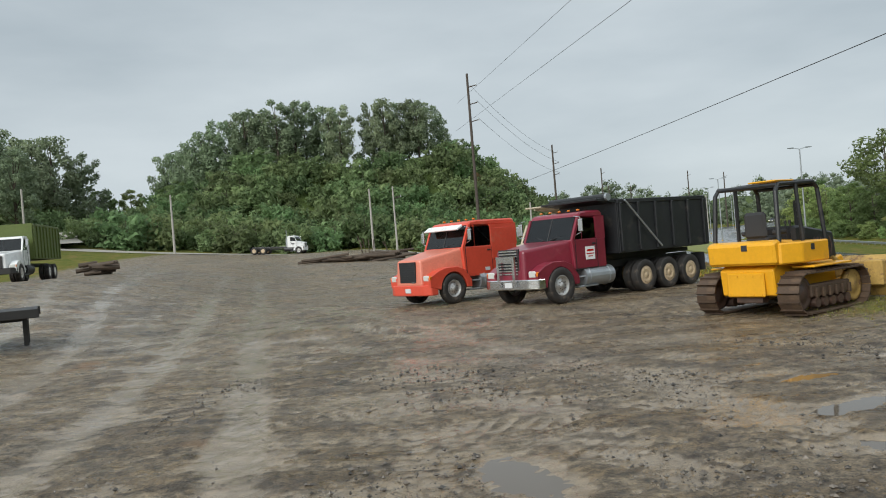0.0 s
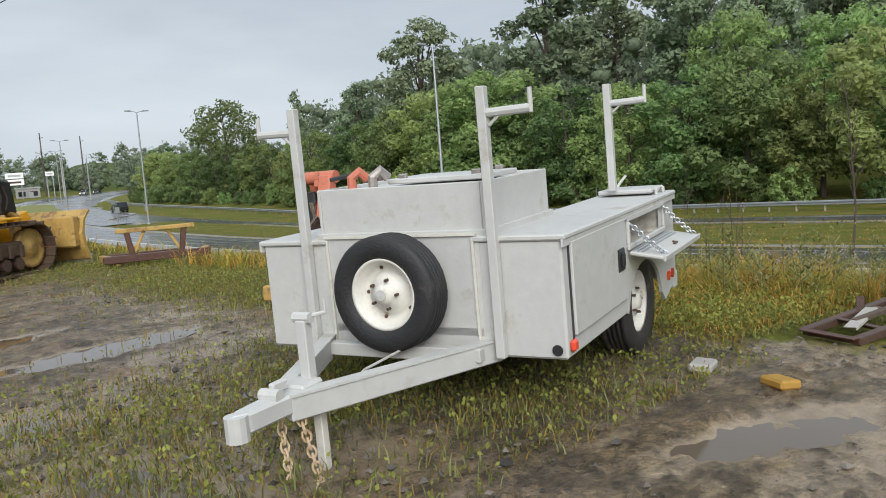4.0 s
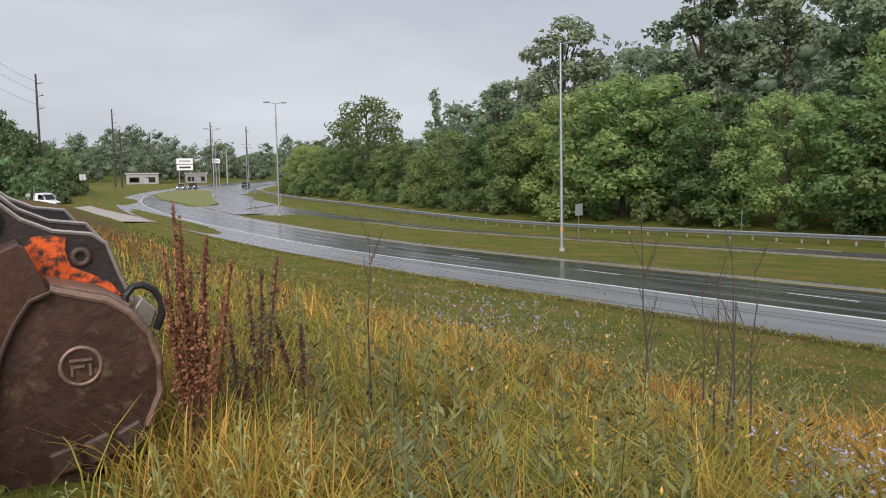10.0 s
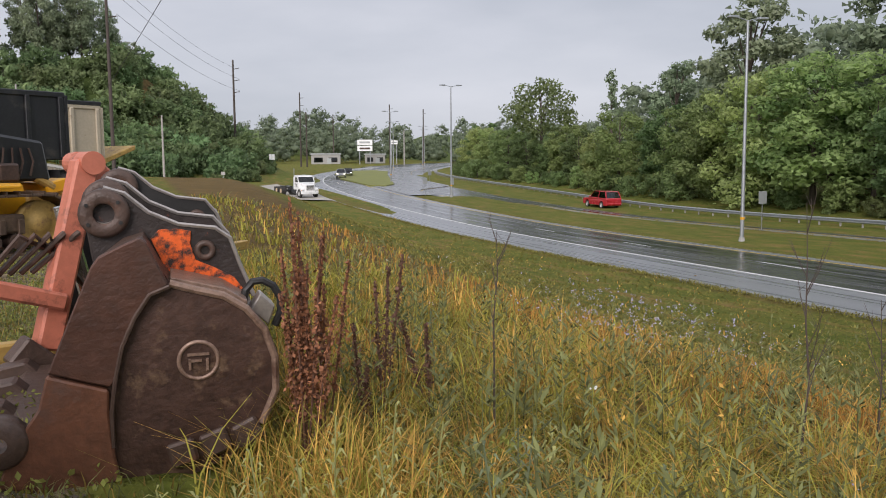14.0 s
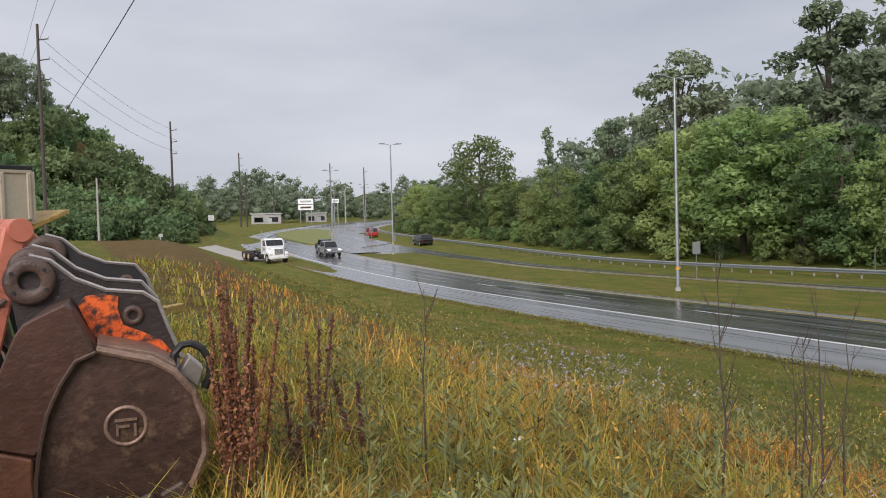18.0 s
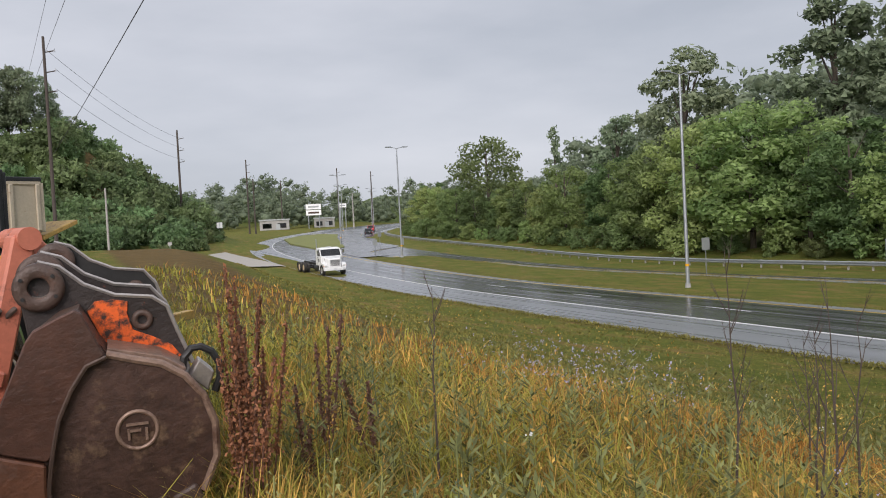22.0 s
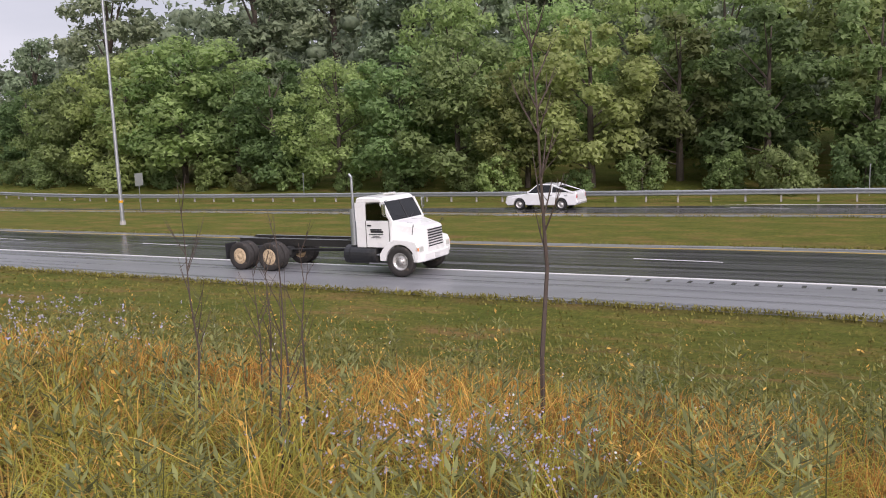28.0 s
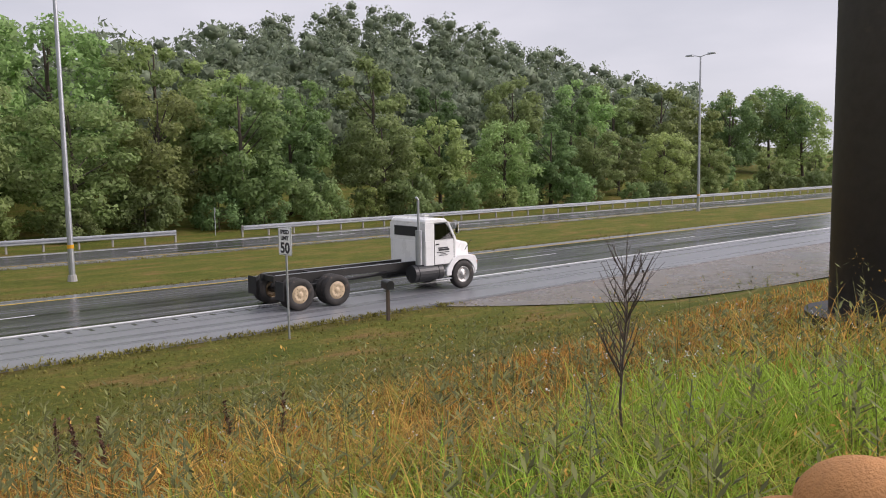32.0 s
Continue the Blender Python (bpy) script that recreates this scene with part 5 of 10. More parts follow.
def bumper(t, x, half, z0, z1, mat):
    bm = BM()
    prism(bm, [(x - 0.35, -half), (x - 0.05, -half), (x + 0.08, -half * 0.72), (x + 0.08, half * 0.72), (x - 0.05, half), (x - 0.35, half)], z0, z1, 0.03, axis="z")
    part("bumper", bm, mat, t)
    bm = BM()
    box(bm, (x + 0.09, 0.0, (z0 + z1) / 2), (0.02, 0.30, 0.15))
    part("number_plate", bm, M["plate"], t)


def frame_rails(t, x0, x1, z=0.98, h=0.25):
    for s in (-1, 1):
        bm = BM()
        box(bm, ((x0 + x1) / 2, s * 0.43, z), (x1 - x0, 0.085, h), 0.01)
        part("frame_rail", bm, M["frame_black"], t)
    k = 6
    for i in range(k):
        bm = BM()
        box(bm, (x0 + 0.15 + (x1 - x0 - 0.6) * i / (k - 1), 0, z), (0.10, 0.77, h * 0.7))
        part("frame_crossmember", bm, M["frame_black"], t)


def fuel_tank(t, x0, x1, s, r=0.32, mat=None):
    bm = BM()
    cyl(bm, (x0, s * 0.86, 0.70), (x1, s * 0.86, 0.70), r, seg=20)
    for x in (x0 + 0.2, x1 - 0.2):
        cyl(bm, (x - 0.03, s * 0.86, 0.70), (x + 0.03, s * 0.86, 0.70), r + 0.015, seg=20)
    part("fuel_tank", bm, mat or M["black_steel"], t)


def stack(t, x, y, z0, z1):
    bm = BM()
    cyl(bm, (x, y, z0), (x, y, z0 + 1.25), 0.12, seg=14)
    part("muffler", bm, M["steel"], t)
    bm = BM()
    cyl(bm, (x, y, z0 + 1.05), (x, y, z1), 0.045, seg=12)
    cyl(bm, (x, y, z1 - 0.02), (x - 0.09, y, z1 + 0.09), 0.045, seg=12)
    part("exhaust_stack", bm, M["steel"], t)


def cab_lights(t, x, z, half, n=5):
    for i in range(n):
        bm = BM()
        box(bm, (x, (i - (n - 1) / 2) * half * 0.4, z), (0.10, 0.07, 0.05), 0.015)
        part("roof_lamp", bm, M["lamp_amber"], t)


def build_white_truck():
    t = thing("chassis_truck", "white bonneted truck with a bare black chassis, driving", "truck")
    truck_cab(t, M["white_clean"], M["white_clean"], -1.75, -0.38, 0.72, 2.68, 1.90, 1.64, 0.95, half=1.08)
    bumper(t, 0.72, 1.12, 0.50, 0.78, M["white_clean"])
    bars(t, "grille", [((0.75, 0, 0.98 + 0.09 * i), (0.04, 0.95, 0.04)) for i in range(7)], M["rubber_trim"])
    frame_rails(t, -7.55, 0.5)
    axle_set(t, 0, 2.06, 0.52, 0.28, M["rim_steel"], seg=24)
    for x in (-5.58, -6.98):
        axle_set(t, x, 2.14, 0.52, 0.27, M["rim_cream"], dual=True, seg=24)
    fuel_tank(t, -2.25, -0.95, -1)
    fuel_tank(t, -2.25, -0.95, 1)
    stack(t, -1.93, -0.92, 1.02, 3.38)
    for s in (-1, 1):
        bm = BM()
        box(bm, (-4.6, s * 0.43, 1.112), (5.7, 0.10, 0.012))
        part("rail_flange", bm, M["steel"], t, "pale top flange of the frame rail")
        bm = BM()
        box(bm, (-7.6, s * 0.95, 0.68), (0.02, 0.56, 0.6))
        part("mud_flap", bm, M["rubber_trim"], t)
    bm = BM()
    box(bm, (-1.762, 0, 2.20), (0.02, 1.55, 0.36), 0.004)
    part("rear_window", bm, M["rubber_trim"], t, "dark rear cab window")
    bm = BM()
    for x in (-5.58, -6.98):
        cyl(bm, (x, -1.0, 0.52), (x, 1.0, 0.52), 0.11, seg=12)
        box(bm, (x, 0, 0.55), (0.42, 0.5, 0.42), 0.12)
    for s in (-1, 1):
        box(bm, (-6.28, s * 0.52, 0.66), (1.7, 0.09, 0.16), 0.03)
    cyl(bm, (-5.7, 0, 0.62), (-2.2, 0, 0.72), 0.06, seg=10)
    part("rear_axle", bm, M["frame_black"], t)
    bm = BM()
    box(bm, (-1.0, 0, 2.73), (0.22, 0.5, 0.07), 0.02)
    part("roof_beacon", bm, M["lamp_clear"], t)
    for s in (-1, 1):
        bars(t, "door_lettering", [((-0.93, s * 1.092, 1.58), (0.46, 0.006, 0.05)), ((-0.89, s * 1.092, 1.51), (0.50, 0.006, 0.07)), ((-0.93, s * 1.092, 1.42), (0.58, 0.006, 0.03)), ((-0.93, s * 1.092, 1.36), (0.26, 0.006, 0.02)), ((-0.93, s * 1.092, 1.31), (0.40, 0.006, 0.02))], M["ink"])
        bm = BM()
        tube(bm, [(0.34, s * 0.84, 1.40), (0.50, s * 1.02, 1.78), (0.54, s * 1.06, 1.70)], 0.012)
        part("hood_mirror", bm, M["rubber_trim"], t)
    return t


def build_red_truck(at):
    t = thing("sleeper_truck", "faded red sleeper truck tractor parked on the mud", "truck", at)
    truck_cab(t, M["red"], M["red_hood"], -3.1, -0.62, 1.05, 2.82, 1.92, 1.58, 0.85, half=1.1, sleeper=1.25, hood_half=0.95)
    bumper(t, 1.05, 1.15, 0.36, 0.72, M["red"])
    bars(t, "grille", [((1.09, 0, 1.17), (0.05, 0.92, 0.70))], M["black_steel"], "black slatted grille")
    bars(t, "grille_slats", [((1.12, 0, 0.88 + 0.075 * i), (0.02, 0.90, 0.02)) for i in range(9)], M["rubber_trim"])
    frame_rails(t, -6.4, 0.6)
    axle_set(t, 0, 2.06, 0.52, 0.28, M["rim_steel"], seg=24)
    for x in (-4.6, -5.9):
        axle_set(t, x, 2.1, 0.52, 0.27, M["rim_steel"], dual=True, seg=24)
    fuel_tank(t, -2.7, -1.2, 1, 0.33, M["steel"])
    fuel_tank(t, -2.7, -1.2, -1, 0.33, M["steel"])
    cab_lights(t, -1.35, 2.87, 1.05)
    bm = BM()
    prism(bm, [(-0.72, 2.62), (-0.48, 2.50), (-0.44, 2.54), (-0.70, 2.70)], -0.95, 0.95, 0.01)
    part("sun_visor", bm, M["white_clean"], t, "white sun visor over the windscreen")
    bm = BM()
    box(bm, (-2.3, 1.112, 1.95), (0.9, 0.02, 1.1), 0.005)
    part("sleeper_panel", bm, M["red"], t)
    bars(t, "emblem_bar", [((1.115, 0.30, 0.82), (0.015, 0.22, 0.03))], M["chrome"])
    for s in (-1, 1):
        bars(t, "door_decal", [((-1.6, s * 1.108, 1.08), (0.22, 0.008, 0.12))], M["plate"])
    return t


def dump_body(t, x0, x1, z0, z1, half, mat, ribs=7, rib_mat=None, shield=0.0, gate_mat=None):
    """An open tipping body: floor, walls with thickness and ribs, tailgate, cab shield."""
    rib_mat = rib_mat or mat
    for s in (-1, 1):
        bm = BM()
        box(bm, ((x0 + x1) / 2, s * half, (z0 + z1) / 2), (x1 - x0, 0.06, z1 - z0), 0.01)
        box(bm, ((x0 + x1) / 2, s * half, z1), (x1 - x0 + 0.06, 0.14, 0.14), 0.02)
        part("side_wall", bm, mat, t)
        for i in range(ribs):
            bm = BM()
            box(bm, (x0 + 0.1 + (x1 - x0 - 0.2) * i / (ribs - 1), s * (half + 0.065), (z0 + z1) / 2), (0.12, 0.075, z1 - z0 - 0.1), 0.015)
            part("rib", bm, rib_mat, t)
    bm = BM()
    box(bm, ((x0 + x1) / 2, 0, z0 + 0.04), (x1 - x0, 2 * half, 0.1))
    part("floor_panel", bm, mat, t)
    bm = BM()
    box(bm, (x1, 0, (z0 + z1) / 2 + 0.05), (0.07, 2 * half, z1 - z0 + 0.1), 0.01)
    part("front_wall", bm, mat, t)
    gate = BM()
    box(gate, (x0, 0, (z0 + z1) / 2), (0.07, 2 * half + 0.1, z1 - z0), 0.01)
    g = part("tailgate", gate, gate_mat or mat, t)
    for y in (-half, -half / 3, half / 3, half):
        bm = BM()
        box(bm, (x0 - 0.07, y, (z0 + z1) / 2), (0.09, 0.12, z1 - z0), 0.015)
        part("gate_rib", bm, gate_mat or mat, g)
    for z in (z0 + 0.08, (z0 + z1) / 2, z1 - 0.08):
        bm = BM()
        box(bm, (x0 - 0.06, 0, z), (0.07, 2 * half, 0.11), 0.015)
        part("gate_rib", bm, gate_mat or mat, g)
    if shield:
        bm = BM()
        prism(bm, [(x1 - 0.02, z1 - 0.05), (x1 + shield, z1 + 0.05), (x1 + shield, z1 + 0.12), (x1 - 0.02, z1 + 0.06)], -half, half, 0.01)
        part("cab_shield", bm, mat, t)


def build_maroon_truck(at):
    t = thing("dump_truck", "maroon bonneted truck with a black tipping body, parked on the mud", "truck", at)
    truck_cab(t, M["maroon"], M["maroon"], -2.15, -0.75, 0.98, 2.72, 1.88, 1.66, 0.95, half=1.06)
    bumper(t, 1.02, 1.15, 0.50, 0.80, M["chrome"])
    bars(t, "grille", [((1.03, 0, 0.98 + 0.085 * i), (0.05, 0.80, 0.04)) for i in range(9)], M["chrome"], "chrome bar grille")
    bars(t, "grille_backing", [((0.99, 0, 1.3), (0.05, 0.86, 0.82))], M["rubber_trim"])
    bars(t, "grille_guard", [((1.16, -0.34, 1.05), (0.06, 0.10, 0.92)), ((1.16, 0.34, 1.05), (0.06, 0.10, 0.92)), ((1.16, 0, 1.42), (0.06, 0.62, 0.16))], M["chrome"], "chrome grille guard")
    frame_rails(t, -7.1, 0.6)
    axle_set(t, 0, 2.06, 0.54, 0.29, M["rim_steel"], seg=24)
    for x in (-3.9, -5.1, -6.3):
        axle_set(t, x, 2.12, 0.52, 0.27, M["rim_cream"], dual=True, seg=22)
    fuel_tank(t, -2.4, -1.1, 1, 0.3, M["steel"])
    cab_lights(t, -1.3, 2.76, 1.0)
    dump_body(t, -7.25, -2.65, 1.32, 2.95, 1.2, M["black_steel"], ribs=6, shield=0.95)
    bm = BM()
    box(bm, (-4.95, 0, 1.2), (4.5, 0.9, 0.14))
    part("subframe", bm, M["frame_black"], t)
    # tarp arm and roll
    for s in (-1, 1):
        bm = BM()
        tube(bm, [(-2.9, s * 1.33, 2.98), (-4.6, s * 1.35, 1.42)], 0.03, 8)
        part("tarp_arm", bm, M["steel"], t, "bare metal tarp arm")
    bm = BM()
    cyl(bm, (-2.2, -1.2, 3.1), (-2.2, 1.2, 3.1), 0.11, seg=14)
    part("tarp_roll", bm, M["black_steel"], t)
    bm = BM()
    cyl(bm, (-2.2, 1.2, 3.1), (-2.2, 1.28, 3.1), 0.12, seg=14)
    part("tarp_motor", bm, M["steel"], t)
    for s in (-1, 1):
        bars(t, "door_sign", [((-1.4, s * 1.072, 1.42), (0.42, 0.008, 0.40))], M["sign_white"])
        bars(t, "sign_lettering", [((-1.4, s * 1.08, 1.50), (0.30, 0.006, 0.06)), ((-1.4, s * 1.08, 1.40), (0.34, 0.006, 0.03)), ((-1.4, s * 1.08, 1.32), (0.2, 0.006, 0.03))], M["lamp_red"])
    for s in (-1, 1):
        bm = BM()
        box(bm, (-7.05, s * 0.95, 0.75), (0.02, 0.55, 0.62))
        part("mud_flap", bm, M["rubber_trim"], t)
    return t


def build_tan_truck(at):
    t = thing("dump_truck", "dusty tan tipper truck with a ribbed steel tailgate", "truck", at)
    truck_cab(t, M["tan"], M["tan"], -2.1, -0.75, 0.98, 2.65, 1.88, 1.66, 0.95, half=1.06)
    bumper(t, 1.02, 1.12, 0.5, 0.78, M["frame_black"])
    frame_rails(t, -6.1, 0.6)
    axle_set(t, 0, 2.06, 0.52, 0.28, M["rim_white"], seg=20)
    for x in (-4.0, -5.3):
        axle_set(t, x, 2.12, 0.52, 0.27, M["rim_white"], dual=True, seg=20)
    dump_body(t, -6.2, -2.6, 1.5, 2.98, 1.2, M["tan"], ribs=5, shield=1.0, gate_mat=M["tan"])
    for s in (-1, 1):
        bm = BM()
        box(bm, (-4.4, s * 1.2, 3.08), (3.7, 0.16, 0.14), 0.02)
        part("top_rail", bm, M["black_steel"], t, "black top rail")
    bm = BM()
    box(bm, (-1.9, 0, 3.12), (1.6, 2.3, 0.06), 0.02)
    part("canopy", bm, M["tan"], t, "tan steel cab canopy")
    bm = BM()
    prism(bm, [(-6.3, 1.25), (-7.5, 1.72), (-7.5, 1.86), (-6.3, 1.42)], -1.15, 1.15, 0.02)
    part("spreader_chute", bm, M["yellow_old"], t, "weathered yellow chute under the tailgate")
    return t


def build_rolloff_truck(at):
    t = thing("container_truck", "white truck carrying an olive green ribbed container", "truck", at)
    truck_cab(t, M["white_clean"], M["white_clean"], -2.1, -0.75, 0.98, 2.75, 1.9, 1.68, 0.95, half=1.08)
    bumper(t, 1.0, 1.14, 0.48, 0.85, M["frame_black"])
    bars(t, "grille", [((1.05, 0, 1.2), (0.04, 0.85, 0.7))], M["frame_black"])
    frame_rails(t, -8.4, 0.6)
    axle_set(t, 0, 2.06, 0.52, 0.28, M["rim_white"], seg=20)
    for x in (-6.0, -7.3):
        axle_set(t, x, 2.12, 0.52, 0.27, M["rim_white"], dual=True, seg=20)
    dump_body(t, -8.6, -2.5, 1.35, 3.45, 1.22, M["green_box"], ribs=9)
    fuel_tank(t, -2.6, -1.2, 1)
    return t


def build_car(name, label, paint, L, W, H, belt, kind, rim=None, category="car", lamps=False, ride=0.2, r=0.35):
    """A road car or pickup: body with arches, cabin of panes and pillars, bumpers, lamps, four wheels."""
    t = thing(name, label, category)
    hw = W / 2
    fa, ra = L * 0.30, -L * 0.29
    def arch(c):
        return [(c - (r + 0.07) * math.cos(a), ride + 0.12 + max(0, (r + 0.02) * math.sin(a) * 1.25)) for a in [math.pi * k / 8 for k in range(9)]]
    hood = belt - 0.06
    tail = {"pickup": belt + 0.05, "suv": belt, "hatch": belt + 0.08}[kind]
    prof = [(-L / 2, ride + 0.25), (-L / 2 + 0.06, ride + 0.12), *arch(ra), *arch(fa), (L / 2 - 0.08, ride + 0.1), (L / 2, ride + 0.25), (L / 2 - 0.02, hood - 0.22), (L / 2 - 0.16, hood - 0.10), (L * 0.20, hood + 0.02), (L * 0.17, belt), (-L / 2 + 0.08, tail), (-L / 2, tail - 0.15)]
    bm = BM()
    prism(bm, prof, -hw, hw, 0.035)
    for v in bm.verts:
        if v.co.z > belt - 0.25:
            v.co.y *= 1 - 0.10 * (v.co.z - belt + 0.25)
        if abs(v.co.x) > L * 0.42:
            v.co.y *= 1 - 0.9 * (abs(v.co.x) / L - 0.42)
    part("body", bm, paint, t)
    front_top, back_top, back = {"pickup": (L * 0.06, -L * 0.12, -L * 0.155), "suv": (L * 0.06, -L * 0.40, -L * 0.47), "hatch": (L * 0.04, -L * 0.14, -L * 0.46)}[kind]
    if kind == "pickup" and L > 5.1:
        back_top, back = -L * 0.17, -L * 0.20
    ti = hw - 0.19
    bm = BM()
    prism(bm, [(back_top, H - 0.06), (front_top + 0.05, H - 0.06), (front_top - 0.12, H), (back_top + 0.1, H)] if kind != "hatch" else [(back_top - 0.5, H - 0.13), (front_top + 0.05, H - 0.06), (front_top - 0.2, H), (back_top, H - 0.02)], -ti, ti, 0.02)
    part("roof", bm, paint, t)
    wf = L * 0.19
    mx = (wf + back) / 2 - 0.1
    for s in (-1, 1):
        for p_, q_, r_ in (((wf, s * (hw - 0.09), belt - 0.01), (front_top + 0.02, s * (ti - 0.02), H - 0.04), 0.035), ((back, s * (hw - 0.09), belt - 0.01), (back_top, s * (ti - 0.02), H - 0.05), 0.06), ((mx, s * (hw - 0.07), belt - 0.01), (mx - 0.02, s * (ti - 0.01), H - 0.04), 0.04)):
            bm = BM()
            cyl(bm, p_, q_, r_, seg=6)
            part("pillar", bm, paint, t)
    window(t, "windscreen", [(wf, -hw + 0.12, belt), (wf, hw - 0.12, belt), (front_top + 0.03, ti - 0.04, H - 0.05), (front_top + 0.03, -ti + 0.04, H - 0.05)])
    window(t, "rear_window", [(back, -hw + 0.12, belt + 0.03), (back_top, -ti + 0.05, H - 0.06), (back_top, ti - 0.05, H - 0.06), (back, hw - 0.12, belt + 0.03)])
    for s in (-1, 1):
        window(t, "side_window", [(wf - 0.08, s * (hw - 0.06), belt + 0.01), (front_top, s * (ti + 0.005), H - 0.07), (back_top + 0.02, s * (ti + 0.005), H - 0.07), (back + 0.05, s * (hw - 0.06), belt + 0.01)])
        bm = BM()
        box(bm, (L / 2 - 0.10, s * (hw * 0.72), hood - 0.20), (0.12, hw * 0.36, 0.14), 0.03)
        part("headlamp", bm, M["lamp_on"] if lamps else M["lamp_clear"], t)
        bm = BM()
        box(bm, (-L / 2 + 0.03, s * (hw * 0.80), tail - 0.28), (0.06, hw * 0.22, 0.24), 0.02)
        part("tail_lamp", bm, M["lamp_red"], t)
        bm = BM()
        box(bm, (wf - 0.12, s * (hw + 0.06), belt + 0.06), (0.09, 0.18, 0.13), 0.03)
        part("wing_mirror", bm, paint, t)
        for x in (mx + 0.05, mx - 0.9) if kind != "pickup" or L > 5.1 else (mx + 0.05,):
            bm = BM()
            box(bm, (x, s * (hw + 0.004), belt - 0.12), (0.18, 0.03, 0.035), 0.008)
            part("door_handle", bm, M["rubber_trim"], t)
    bm = BM()
    box(bm, (L / 2 - 0.05, 0, ride + 0.30), (0.16, W * 0.94, 0.18), 0.04)
    part("front_bumper", bm, M["chrome"] if kind == "pickup" else paint, t)
    bm = BM()
    box(bm, (-L / 2 + 0.03, 0, ride + 0.30), (0.16, W * 0.92, 0.17), 0.04)
    part("rear_bumper", bm, M["chrome"] if kind == "pickup" else paint, t)
    bm = BM()
    box(bm, (L / 2 - 0.03, 0, hood - 0.22), (0.05, W * 0.42, 0.14), 0.02)
    part("grille", bm, M["rubber_trim"], t)
    bm = BM()
    box(bm, (0.0, 0, belt - 0.1), (1.6, W * 0.8, 0.3), 0.06)
    for s in (-1, 1):
        box(bm, (-0.15, s * W * 0.22, belt + 0.1), (0.16, 0.45, 0.6), 0.06)
    part("seat", bm, M["cabin_dark"], t)
    if kind == "pickup":
        bm = BM()
        box(bm, ((back - L / 2) / 2 + 0.0, 0, tail + 0.004), (abs(-L / 2 - back) - 0.22, W * 0.80, 0.03))
        part("load_bed", bm, M["rubber_trim"], t)
        bm = BM()
        for s in (-1, 1):
            box(bm, ((fa + ra) / 2, s * (hw + 0.02), ride + 0.06), (L * 0.34, 0.06, 0.05), 0.015)
        part("side_step", bm, M["chrome"], t)
    for x in (fa, ra):
        axle_set(t, x, W - 0.2, r, 0.22, rim or M["rim_steel"], lugs=5, tread=False, seg=20, rim_r=r * 0.64, tyre_mat=M["tyre"])
    return t


P2 = dict(coat=0.6, var=0.03, scale=1.0)
M["car_silver"] = material("silver_car_paint", (0.42, 0.43, 0.44), 0.3, 0.6, **P2)
M["car_black"] = material("black_car_paint", (0.012, 0.013, 0.015), 0.25, 0.2, **P2)
M["car_red"] = material("red_car_paint", (0.42, 0.02, 0.03), 0.25, 0.1, **P2)
M["car_white"] = material("white_car_paint", (0.72, 0.73, 0.74), 0.25, 0.0, **P2)


